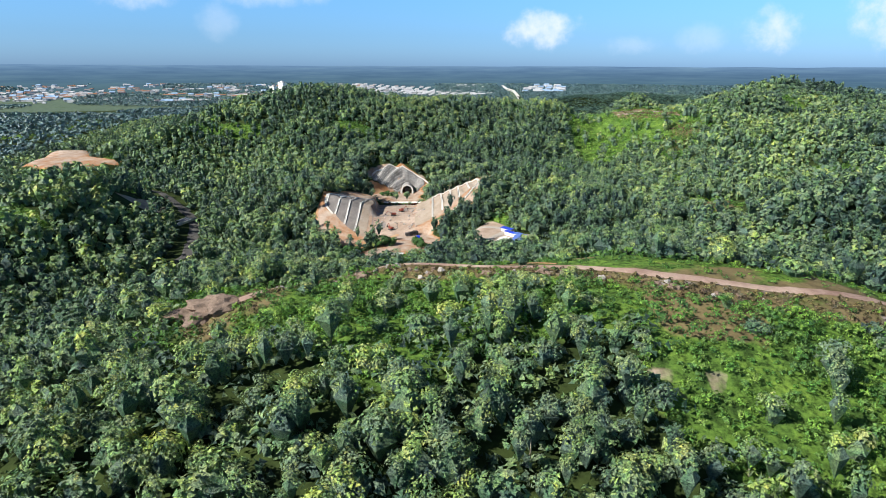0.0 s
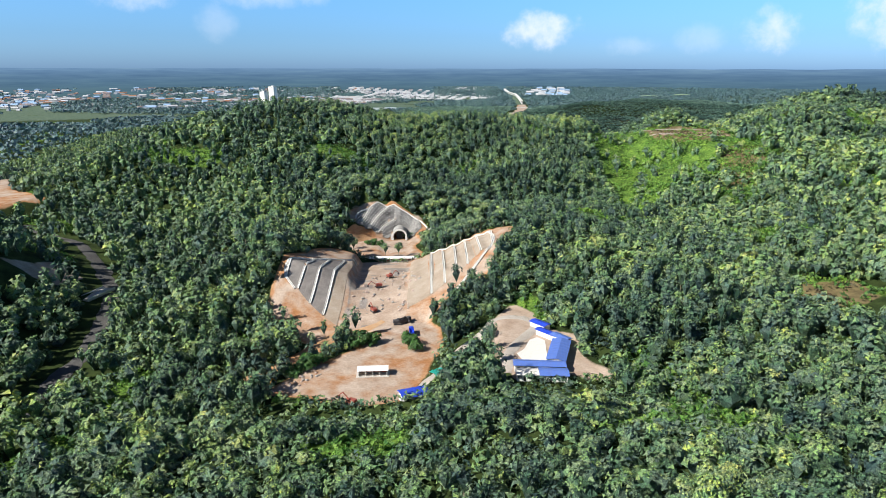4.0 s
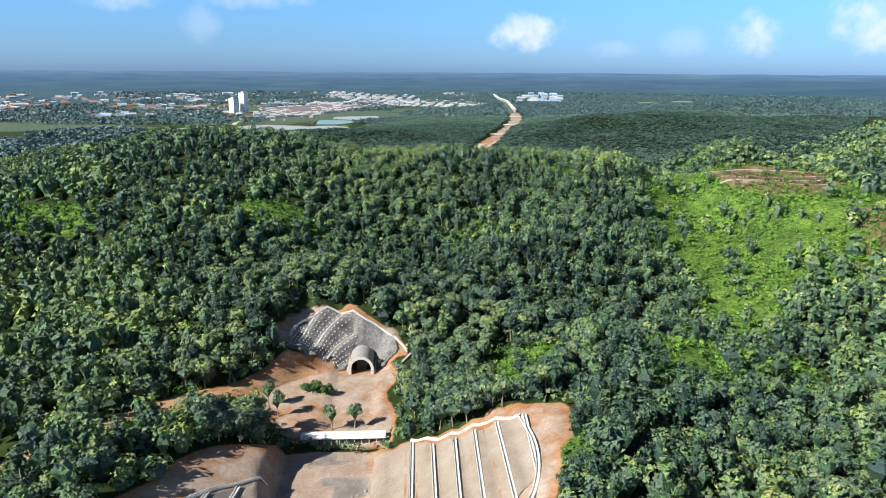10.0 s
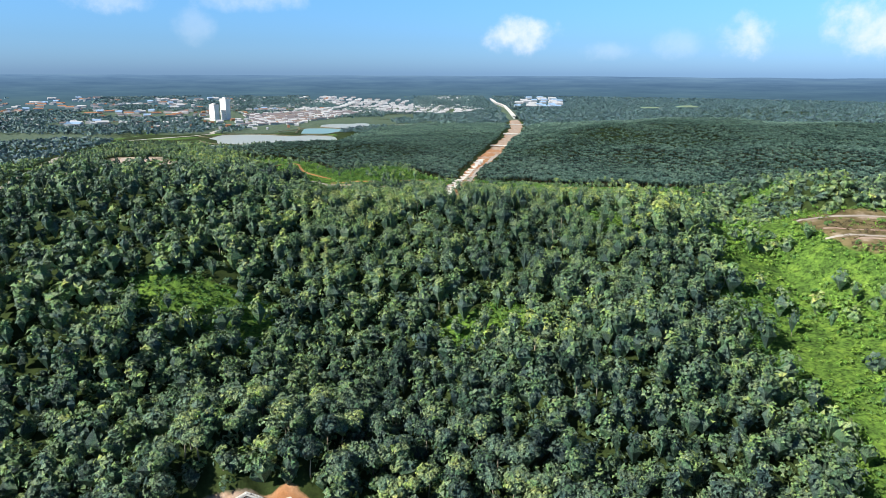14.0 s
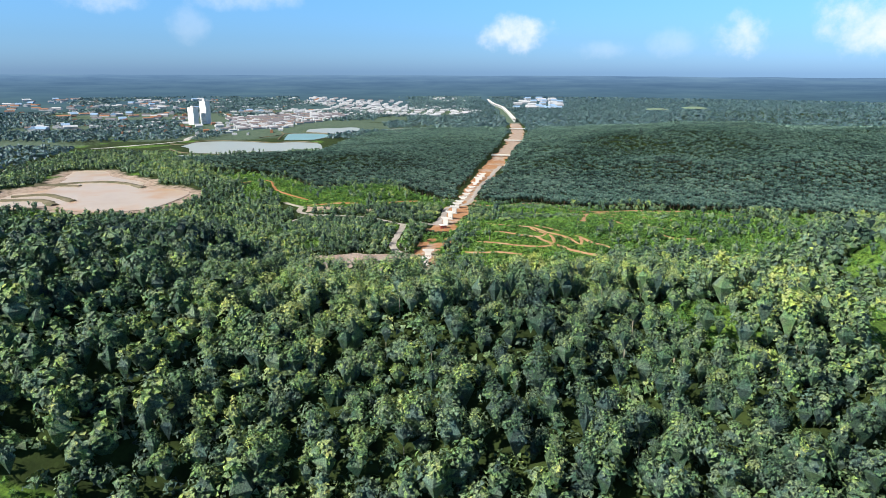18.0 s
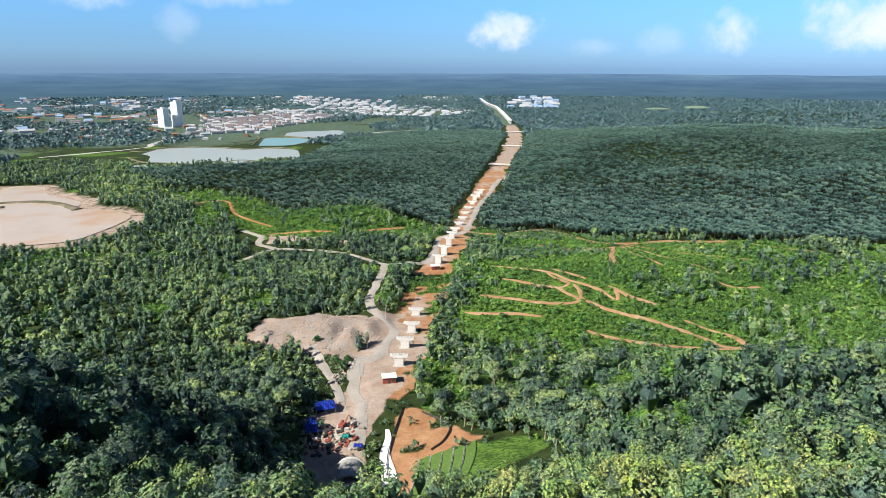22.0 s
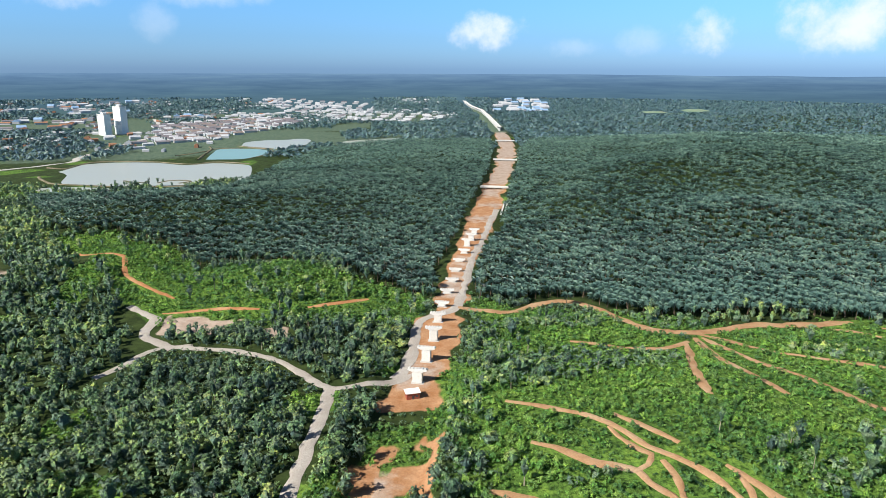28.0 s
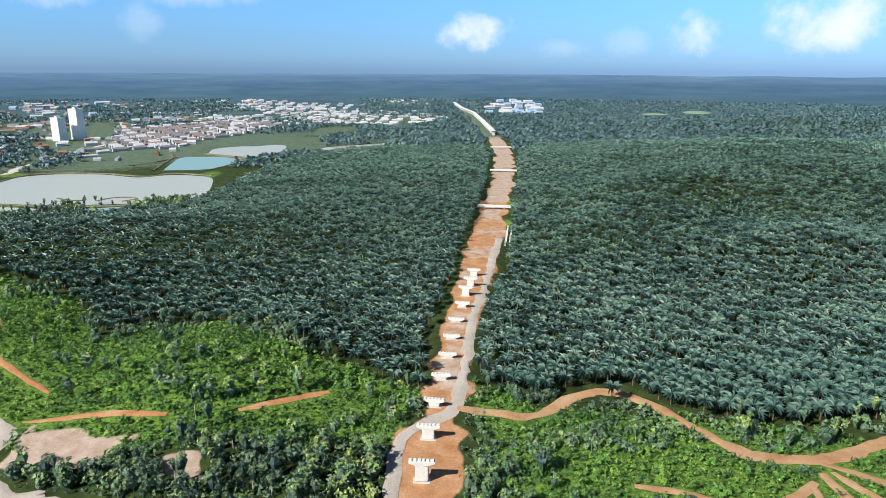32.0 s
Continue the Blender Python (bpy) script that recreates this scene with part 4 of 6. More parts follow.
def trunks(foot, top, width, rng):
    """Thin three-sided stems from foot to top, both (n, 3)."""
    n = len(foot)
    ang = rng.uniform(0, 6.28, (n, 1)) + np.array([0, 2.094, 4.189])
    ring = np.stack([np.cos(ang), np.sin(ang), np.zeros_like(ang)], -1)
    lo, hi = foot[:, None] + ring * width[:, None, None], top[:, None] + ring * width[:, None, None] * 0.5
    tri = []
    for i in range(3):
        j = (i + 1) % 3
        tri.append(np.stack([lo[:, i], lo[:, j], hi[:, j]], 1))
        tri.append(np.stack([lo[:, i], hi[:, j], hi[:, i]], 1))
    return np.concatenate(tri)


def frond_tris(centre, length, base, fronds, rng, width=0.16):
    """Palm crowns: folded, drooping fronds."""
    n = len(centre)
    az = (np.arange(fronds) * 2.399)[None] + rng.uniform(0, 6.28, (n, 1)) + rng.normal(size=(n, fronds)) * 0.15
    rise = np.linspace(1.0, -0.25, fronds)[None] + rng.normal(size=(n, fronds)) * 0.1
    L = length[:, None] * rng.uniform(0.85, 1.12, (n, fronds))
    out = np.stack([np.cos(az), np.sin(az), 0 * az], -1)
    side = np.stack([-np.sin(az), np.cos(az), 0 * az], -1)
    up = np.array([0, 0, 1.0])
    c = centre[:, None]
    mid = c + out * (0.52 * L * np.cos(rise * 0.9))[..., None] + up * (0.52 * L * np.sin(rise * 0.9))[..., None]
    tip = mid + out * (0.48 * L * np.cos(rise * 0.9 - 0.85))[..., None] + up * (0.48 * L * np.sin(rise * 0.9 - 0.95))[..., None]
    w = (width * L)[..., None]
    lft, rgt = mid + side * w - up * w * 0.55, mid - side * w - up * w * 0.55
    root = np.broadcast_to(c, mid.shape)
    t1 = np.stack([root, lft, tip], 2)
    t2 = np.stack([root, tip, rgt], 2)
    tris = np.concatenate([t1.reshape(-1, 3, 3), t2.reshape(-1, 3, 3)])
    # tint falls from top fronds down, putting the crowns' dark gaps into colour
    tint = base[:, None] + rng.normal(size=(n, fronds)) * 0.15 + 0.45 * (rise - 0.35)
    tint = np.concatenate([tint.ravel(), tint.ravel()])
    return tris, tint


def scatter(x0, x1, y0, y1, gap, rng, shift=0.42):
    """A jittered hexagonal planting."""
    nx_, ny_ = int((x1 - x0) / gap) + 1, int((y1 - y0) / (gap * 0.866)) + 1
    i, j = np.meshgrid(np.arange(nx_), np.arange(ny_))
    x = x0 + (i + 0.5 * (j % 2)) * gap + rng.uniform(-shift, shift, i.shape) * gap
    y = y0 + j * gap * 0.866 + rng.uniform(-shift, shift, i.shape) * gap
    return x.ravel(), y.ravel()


def seen(x, y, wide=0.74, back=60):
    """Ground that lies ahead of the path somewhere and not too far to its sides."""
    return np.abs(x - 0.055 * y) < wide * np.maximum(y, 0) + back


PONDS = (POND_A, POND_B, POND_C, POND_D, POND_E, POND_F, CLAY_POND)


def growing(x, y, gap=2.5):
    """Where plants may stand: off roads, bared earth and water."""
    s, pale, rock, dry, flat = bare_masks(x, y)
    ok = (np.maximum(np.maximum(s, pale), rock) < 0.40) & (road_gap(x, y) > gap)
    for p in PONDS:
        ok &= ~inside(x, y, p)
    return ok


rng = np.random.default_rng(21)
palm_at = lambda x, y: inside(x, y, PALMS_EAST) | inside(x, y, PALMS_WEST)
SCRUB = [(62, 1130), (80, 1240), (88, 1330), (112, 1400), (124, 1490), (200, 1478), (260, 1440), (420, 1420), (460, 1300), (420, 1180), (300, 1120), (200, 1110), (120, 1090)]
SCRUB_WEST = [(-240, 1690), (-190, 1700), (-120, 1640), (-88, 1590), (-60, 1616), (-5, 1590), (48, 1540), (94, 1500), (80, 1460), (-20, 1470), (-100, 1480), (-180, 1600)]


def open_ground(x, y):
    """0 in closed forest, up to 1 in open scrub and glades."""
    o = np.maximum(poly_in(x, y, SCRUB, 30) * (0.48 + 0.46 * sstep(0.35, 0.6, vnoise(x, y, 38, 4))), poly_in(x, y, SCRUB_WEST, 16) * 0.9)
    o = np.maximum(o, poly_in(x, y, GLADE, 30) * (0.72 + 0.25 * sstep(0.3, 0.55, vnoise(x, y, 26, 3))))
    o = np.maximum(o, np.maximum(poly_in(x, y, BALD, 10), poly_in(x, y, RED_PATCH, 8)) * 0.97)
    o = np.maximum(o, np.maximum(poly_in(x, y, RIDGE_TOP, 12) * 0.92, poly_in(x, y, DRY_SLOPE, 24) * 0.95))
    o = np.maximum(o, np.maximum(poly_in(x, y, SLIDE, 10), poly_in(x, y, SLIDE_B, 10)) * 0.95)
    o = np.maximum(np.maximum(o, 0.3 * sstep(30, 18, line_dist(x, y + 10, TRACK_RIDGE))), poly_in(x, y, VINES, 14) * 0.86)
    o = np.maximum(o, poly_in(x, y, TERRACES, 6) * 0.97)
    gaps = sstep(0.72, 0.86, vnoise(x, y, 38, 5)) * 0.75
    return np.maximum(o, gaps)


for mask, values in zip(("soil", "pale", "rock", "dry", "flat"), bare_masks(GX, GY)):
    ground_me.attributes.new(mask, "FLOAT", "POINT").data.foreach_set("value", values.astype(np.float32).ravel())
# floor under closed forest and palms is coloured dark, as shade below crowns
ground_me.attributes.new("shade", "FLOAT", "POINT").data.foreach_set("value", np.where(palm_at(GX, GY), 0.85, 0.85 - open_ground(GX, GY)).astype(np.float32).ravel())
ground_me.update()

def near_yards(x, y):
    return inside(x, y, PAD) | inside(x, y, OFFICE_YARD) | inside(x, y, RED_PATCH) | inside(x, y, YARD) | inside(x, y, BARE_B) | inside(x, y, TERRACES)


# forest trees
fx, fy = scatter(-620, 700, 60, 2060, 6.3, rng, 0.75)
keep = seen(fx, fy) & ~palm_at(fx, fy) & ((fy < 1520) | (fx < 100)) & ((strip_off(fx, fy) > 3) | (fy < 1085))
fx, fy = fx[keep], fy[keep]
ridge_gap = line_dist(fx, fy + 8, TRACK_RIDGE)
keep = growing(fx, fy, 3.0) & (rng.random(len(fx)) > open_ground(fx, fy) ** 0.7) & (ridge_gap > 11) & ~near_yards(fx, fy + 9) & ~((fy > 1040) & near_yards(fx + 12, fy)) & ~near_yards(fx, fy + 18) & ~near_yards(fx, fy + 27) & ~((np.abs(fx + 21) < 24) & (fy > 598) & (fy < 690)) & ~((fy > 1100) & ((road_gap(fx, fy + 5) < 4) | (road_gap(fx, fy + 10) < 2.5) | (road_gap(fx, fy + 16) < 2) | (road_gap(fx, fy + 22) < 1.5))) & (line_dist(fx, fy + 8, TRACK_PORTAL) > 8) & (line_dist(fx, fy + 16, TRACK_PORTAL) > 6) & (line_dist(fx, fy + 9, ROAD_VALLEY) > 10)
for pad, gaps in ((CLAY_PAD, (10, 22, 34, 46)), (GREY_PAD, (10, 22, 34)), (BARE_E, (10, 22, 34)), (SLIDE, (5, 10, 15)), (SLIDE_B, (5, 10, 15))):
    for gap in gaps:
        keep &= ~inside(fx, fy + gap, pad)
for gap in (6, 12, 18, 24, 30, 36):
    keep &= ~((fy > 1100) & (fx > 70) & (road_gap(fx + 0.4 * gap * np.clip((fx - 50) / 200, -1, 1), fy + gap) < 1.5))
p_rho, p_turn, p_edge = portal_polar(fx, fy)
keep &= (p_rho > p_edge + 3) | (fy < 684)
for gap in (36, 46, 56, 66):
    keep &= ~((fy > 940) & (fx > 12) & (fx < 100) & near_yards(fx - 2, fy + gap))
keep &= road_gap(fx, fy) > 2
fx, fy = fx[keep], fy[keep]
fz = sheet_z(fx, fy)
species = vnoise(fx, fy, 48, 2)
wet = vnoise(fx, fy, 130, 4)
lateral = np.abs(fx - 0.055 * fy)
low = np.where(fy > 1090, 0.66, 1.0) * np.where(fy < 320, 0.8, 1.0)
low = low * (1 - 0.55 * sstep(955, 980, fy) * sstep(1075, 1055, fy) * sstep(-12, 4, fx) * sstep(100, 84, fx))
low = low * (1 - 0.62 * sstep(190, 220, fx) * sstep(870, 890, fy) * sstep(1030, 980, fy))
low = low * (1 - 0.5 * sstep(285, 300, fy) * sstep(362, 350, fy) * sstep(100, 75, fx) * sstep(-75, -55, fx))
low = low * (0.62 + 0.38 * sstep(12, 34, line_dist(fx, fy + 12, TRACK_RIDGE))) * np.where(near_yards(fx, fy + 36) | near_yards(fx, fy + 46) | near_yards(fx, fy + 56), 0.45, 1.0) * np.where((fy > 1090) & (open_ground(fx, fy) > 0.5), 1.3, 1.0)
tall = (5.0 + 13.0 * rng.random(len(fx)) ** 1.5) * low * (0.8 + 0.4 * wet)
rad = (2.6 + 3.5 * rng.random(len(fx)) ** 1.6) * np.where(fy > 1090, 0.75, 1.0) * np.where(fy < 320, 0.85, 1.0) * (0.85 + 0.3 * species)
# tint drops on the ridge's north slope, its shadow put into the leaf colour
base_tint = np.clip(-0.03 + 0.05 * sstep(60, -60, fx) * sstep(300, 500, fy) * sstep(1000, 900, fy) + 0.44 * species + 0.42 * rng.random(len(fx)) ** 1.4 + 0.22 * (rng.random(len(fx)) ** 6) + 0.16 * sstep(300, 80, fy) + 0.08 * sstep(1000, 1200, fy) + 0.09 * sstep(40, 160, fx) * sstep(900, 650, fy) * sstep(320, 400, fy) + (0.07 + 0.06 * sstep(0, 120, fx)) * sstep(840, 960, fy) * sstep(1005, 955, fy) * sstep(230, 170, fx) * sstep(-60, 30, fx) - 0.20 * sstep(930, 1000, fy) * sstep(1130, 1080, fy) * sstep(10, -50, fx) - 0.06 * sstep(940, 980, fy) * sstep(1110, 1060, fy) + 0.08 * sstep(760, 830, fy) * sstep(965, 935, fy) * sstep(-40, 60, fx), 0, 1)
rad3 = np.stack([rad, rad, np.minimum(rad * rng.uniform(0.9, 1.7, len(fx)), tall * 0.62)], -1)
crown = np.stack([fx, fy, fz + tall - rad3[:, 2] * 0.85], -1)
# how near the walk comes to each tree sets how fine its foliage is
reach = np.maximum((150 - fz) / 0.59, lateral / 0.56)
near = reach < 290
# the trees that stand singly as objects: a stretch round the portal, the cutting and the foot of the ridge
single = near & (((np.hypot(fx + 10, fy - 660) < 95) & (rng.random(len(fx)) < 0.45)) | ((np.hypot(fx - 40, fy - 1130) < 110) & (rng.random(len(fx)) < 0.4)))
single &= np.cumsum(single) <= 280


def joined(name, pieces, mat, label, category):
    tris = np.concatenate([p[0] for p in pieces])
    tint = np.concatenate([p[1] for p in pieces])
    return tagged(new(name, mesh_tris(name, tris, mat, tint)), label, category, kind="stuff")




def spray(r, count):
    """The size of a leaf spray, so that count of them cover a crown of radius r."""
    return np.sqrt(0.95 * 6.28 * r * r * 0.75 / (1.3 * count))


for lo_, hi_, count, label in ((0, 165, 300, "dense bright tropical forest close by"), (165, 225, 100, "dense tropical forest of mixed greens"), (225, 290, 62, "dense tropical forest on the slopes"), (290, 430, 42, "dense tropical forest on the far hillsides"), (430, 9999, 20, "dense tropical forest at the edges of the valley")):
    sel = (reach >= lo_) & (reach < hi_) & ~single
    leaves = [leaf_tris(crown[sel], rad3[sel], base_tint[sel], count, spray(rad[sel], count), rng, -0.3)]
    # cores get a lowered tint, shade inside the crown put into colour
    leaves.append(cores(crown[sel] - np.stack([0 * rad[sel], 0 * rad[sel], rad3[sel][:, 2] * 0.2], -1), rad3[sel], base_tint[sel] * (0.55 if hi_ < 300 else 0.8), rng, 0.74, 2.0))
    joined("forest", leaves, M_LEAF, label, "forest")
sel = near & ~single & (rng.random(len(fx)) < np.where(fy > 1090, 0.6, 0.12))
stem = trunks(np.stack([fx, fy, fz - 0.4], -1)[sel], crown[sel], rng.uniform(0.16, 0.32, sel.sum()), rng)
tagged(new("tree_trunks", mesh_tris("tree_trunks", stem, M_BARK)), "pale slender trunks under the forest canopy", "tree trunks", kind="stuff")

# the understorey that closes the gaps between the trees
ux, uy = scatter(-420, 460, 60, 1620, 5.6, rng, 0.6)
keep = seen(ux, uy) & ~palm_at(ux, uy)
ux, uy = ux[keep], uy[keep]
uz = sheet_z(ux, uy)
keep = (np.maximum((150 - uz) / 0.59, np.abs(ux - 0.055 * uy) / 0.56) < 300) & (open_ground(ux, uy) < 0.6) & growing(ux, uy, 0.8) & (line_dist(ux, uy + 8, TRACK_RIDGE) > 12) & ~inside(ux, uy, TERRACES) & ~inside(ux, uy + 9, TERRACES) & ~inside(ux, uy + 18, TERRACES)
ux, uy, uz = ux[keep], uy[keep], uz[keep]
ur = rng.uniform(2.6, 4.2, len(ux)) * np.where((road_gap(ux, uy) < 4) | (strip_off(ux, uy) < 4) & (uy > 1085), 0.5, 1.0)
# low tint puts the shade between the trees into the leaf colour
ut = np.clip(0.04 + 0.45 * vnoise(ux, uy, 26, 7) + 0.2 * rng.random(len(ux)), 0, 1)
joined("understorey", [leaf_tris(np.stack([ux, uy, uz + 0.3 * ur + 1.2 * rng.random(len(ux))], -1), np.stack([ur, ur, 0.6 * ur], -1), ut, 15, ur * 0.30, rng, -0.1)], M_LEAF, "dense young growth and creepers beneath the trees", "undergrowth")

# single trees: six builds, then copies
builds = []
for k in range(6):
    r = rng.uniform(3.8, 5.4)
    h = rng.uniform(10, 13.5)
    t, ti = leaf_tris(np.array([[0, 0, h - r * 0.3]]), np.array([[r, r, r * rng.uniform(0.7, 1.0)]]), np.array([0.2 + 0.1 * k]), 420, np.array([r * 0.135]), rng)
    # core tinted darker than its leaves, as the crown's inner shade
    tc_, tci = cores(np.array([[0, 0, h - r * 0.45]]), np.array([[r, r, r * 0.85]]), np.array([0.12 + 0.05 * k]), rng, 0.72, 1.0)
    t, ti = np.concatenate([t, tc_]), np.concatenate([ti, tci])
    bm = bmesh.new()
    rings = []
    for s in range(5):
        zz, wdt = h * 0.86 * s / 4, 0.30 * (1 - 0.17 * s)
        rings.append([bm.verts.new((0.25 * math.sin(s * 1.3 + k) + wdt * math.cos(a), 0.25 * math.cos(s * 1.7 + k) + wdt * math.sin(a), zz - 0.5 * (s == 0))) for a in (0, 1.047, 2.094, 3.142, 4.189, 5.236)])
    for p, q in zip(rings, rings[1:]):
        for i in range(6):
            bm.faces.new((p[i], p[(i + 1) % 6], q[(i + 1) % 6], q[i]))
    for s in range(4):
        a = s * 1.6 + k
        z0 = h * (0.5 + 0.08 * s)
        p = [bm.verts.new((0.12 * math.cos(a + b), 0.12 * math.sin(a + b), z0)) for b in (0, 2.1, 4.2)]
        tip = bm.verts.new((r * 0.7 * math.cos(a), r * 0.7 * math.sin(a), z0 + r * 0.6))
        for i in range(3):
            bm.faces.new((p[i], p[(i + 1) % 3], tip))
    trunk_me = bpy.data.meshes.new("trunk")
    bm.to_mesh(trunk_me)
    bm.free()
    trunk_me.materials.append(M_BARK)
    builds.append((trunk_me, mesh_tris("crown", t, M_LEAF, ti)))
words = ["dark green", "deep green", "mid green", "fresh green", "light green", "yellow-green"]
for k, (x, y, z) in enumerate(zip(fx[single], fy[single], fz[single])):
    b = k % 6
    tree = tagged(empty("tree", x, y, z, rng.uniform(0, 360)), words[b] + " broadleaf forest tree with a lumpy crown", "tree", "trees at the forest edge")
    shared("trunk", builds[b][0], tree)
    shared("crown", builds[b][1], tree)

# scrub, vines and young growth
sx, sy = scatter(-420, 520, 70, 1720, 3.5, rng)
keep = seen(sx, sy) & ~palm_at(sx, sy)
sx, sy = sx[keep], sy[keep]
og = open_ground(sx, sy)
keep = (rng.random(len(sx)) < np.clip(og * 2.2, 0, 1) * (1 - 0.5 * poly_in(sx, sy, RIDGE_TOP, 10))) & (og > 0.15) & ~((og > 0.955) & (rng.random(len(sx)) < 0.8)) & ~((line_dist(sx, sy + 6, TRACK_RIDGE) < 12) & (rng.random(len(sx)) < 0.45))
sx, sy = sx[keep], sy[keep]
keep = growing(sx, sy, 0.4) & (road_gap(sx, sy + 3) > 0.6) & ~inside(sx, sy, TERRACES) & ~inside(sx, sy + 6, TERRACES)
sx, sy = sx[keep], sy[keep]
sz = sheet_z(sx, sy)
srad = (1.0 + 2.2 * rng.random(len(sx)) ** 1.8) * (0.75 + 0.5 * vnoise(sx, sy, 16, 2)) * (1 - 0.45 * poly_in(sx, sy, RIDGE_TOP, 12))
stint = np.clip(0.2 + 0.28 * poly_in(sx, sy, GLADE, 20) + 0.5 * vnoise(sx, sy, 30, 1) + 0.5 * (rng.random(len(sx)) - 0.4), 0, 1)
sr3 = np.stack([srad, srad, srad * rng.uniform(0.5, 0.95, len(sx))], -1)
sc = np.stack([sx, sy, sz + srad * 0.45], -1)
close = sy < 262
joined("scrub", [leaf_tris(sc[~close], sr3[~close], stint[~close], 12, srad[~close] * 0.38 + 0.12, rng, -0.2)], M_BUSH, "bright green scrub and creeping vines", "scrub")
joined("scrub", [leaf_tris(sc[close], sr3[close], stint[close], 36, srad[close] * 0.2 + 0.1, rng, -0.2)], M_BUSH, "dense green scrub on the near crest", "scrub")
# brown dry scrub on the scarp under the crest track and on the bald top
dx_, dy_ = scatter(-80, 190, 150, 232, 1.9, rng)
keep = (line_dist(dx_, dy_ + 9, TRACK_RIDGE) < 4 + 9 * vnoise(dx_, dy_, 12, 4)) & (road_gap(dx_, dy_) > 0.2)
bx_, by_ = scatter(176, 360, 412, 892, 3.2, rng)
kb = (inside(bx_, by_, BALD) | inside(bx_, by_, RED_PATCH) | inside(bx_, by_, DRY_SLOPE)) & (vnoise(bx_, by_, 10, 3) > 0.5)
dx_, dy_ = np.concatenate([dx_[keep], bx_[kb]]), np.concatenate([dy_[keep], by_[kb]])
dr = (0.4 + 0.9 * rng.random(len(dx_)) ** 2) * np.where(dy_ > 400, 1.3, 1.0)
dt_ = np.clip(0.1 + 0.9 * vnoise(dx_, dy_, 9, 8) + 0.2 * rng.normal(size=len(dx_)), 0, 1)
joined("dry_scrub", [leaf_tris(np.stack([dx_, dy_, sheet_z(dx_, dy_) + dr * 0.3], -1), np.stack([dr, dr, dr * 0.7], -1), dt_, 14, dr * 0.4, rng, -0.2)], M_DRYBUSH, "brown withered scrub on bared slopes", "scrub")

# oil palms
px, py = scatter(-420, 1300, 1370, 2620, 7.7, rng, 0.30)
keep = palm_at(px, py) & seen(px, py - 700, 0.72, 160) & (strip_off(px, py) > 5) & (road_gap(px, py) > 3)
px, py = px[keep], py[keep]
pz = sheet_z(px, py)
ptall = rng.uniform(5.0, 9.0, len(px))
plen = rng.uniform(4.6, 5.9, len(px))
# farther palms get a lighter tint, haze put into their colour
ptint = np.clip(0.38 + 0.10 * sstep(1700, 2300, py) + 0.3 * (vnoise(px, py, 45, 3) - 0.5) + 0.2 * rng.normal(size=len(px)), 0, 0.88)
pc = np.stack([px, py, pz + ptall], -1)
front = py < 1720
psingle = (py < 1640) & (px < 420) & (px > -160)
order = np.cumsum(psingle)
psingle &= order <= 290
sel = front & ~psingle
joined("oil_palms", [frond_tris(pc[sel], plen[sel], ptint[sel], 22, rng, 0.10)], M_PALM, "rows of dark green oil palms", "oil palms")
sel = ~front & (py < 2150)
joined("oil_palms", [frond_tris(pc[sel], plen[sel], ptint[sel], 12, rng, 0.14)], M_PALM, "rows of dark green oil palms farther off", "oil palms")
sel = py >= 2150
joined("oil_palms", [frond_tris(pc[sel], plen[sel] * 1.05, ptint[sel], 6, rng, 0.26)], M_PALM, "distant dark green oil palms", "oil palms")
sel = front & ~psingle
stem = trunks(np.stack([px, py, pz - 0.3], -1)[sel], pc[sel], np.full(sel.sum(), 0.35), rng)
tagged(new("palm_trunks", mesh_tris("palm_trunks", stem, M_PALMBARK)), "rough brown oil palm trunks in rows", "palm trunks", kind="stuff")
pbuilds = []
for k in range(5):
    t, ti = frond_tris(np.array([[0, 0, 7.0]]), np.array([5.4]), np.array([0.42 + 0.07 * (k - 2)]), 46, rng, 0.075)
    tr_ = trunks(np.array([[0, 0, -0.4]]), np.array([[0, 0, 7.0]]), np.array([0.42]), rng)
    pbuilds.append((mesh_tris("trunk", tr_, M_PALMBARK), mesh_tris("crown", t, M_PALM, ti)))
for k, (x, y, z, h) in enumerate(zip(px[psingle], py[psingle], pz[psingle], ptall[psingle])):
    palm = tagged(empty("oil_palm", x, y, z + h - 7.0, rng.uniform(0, 360)), "dark green oil palm with drooping fronds", "palm tree", "plantation palms")
    shared("trunk", pbuilds[k % 5][0], palm)
    shared("crown", pbuilds[k % 5][1], palm)

# far woods
wx, wy = scatter(-2600, 2700, 300, 4350, 15, rng, 0.6)
keep = (np.abs(wx - 0.06 * wy) < 0.82 * np.maximum(wy - np.clip(wy - 700, 0, 900) * 0.5, 0) + 150) & ~((wy < 2640) & palm_at(wx, wy)) & (strip_off(wx, wy) > 10) & (np.hypot(wx, wy - 600) < 3760)
keep &= ~((wy < 2060) & (wx > -620) & (wx < 700))
wx, wy = wx[keep], wy[keep]
for p in PONDS:
    k = ~(inside(wx, wy, p) | inside(wx, wy + 28, p) | inside(wx, wy + 56, p))
    wx, wy = wx[k], wy[k]
TOWN_A = [(-591, 3150), (-526, 3221), (-386, 3361), (-208, 3381), (-154, 3210), (-245, 2926), (-320, 2748), (-322, 2640), (-470, 2600), (-480, 2780)]
TOWN_B = [(-454, 4300), (-61, 4400), (108, 4330), (-20, 3760), (178, 3607), (362, 3551), (342, 3391), (193, 3188), (-19, 3275), (-101, 3444), (-90, 3740), (-247, 3720), (-349, 4006)]
TOWN_C = [(560, 3740), (700, 4272), (915, 4188), (800, 3700)]
open_ = vnoise(wx, wy, 210, 2)
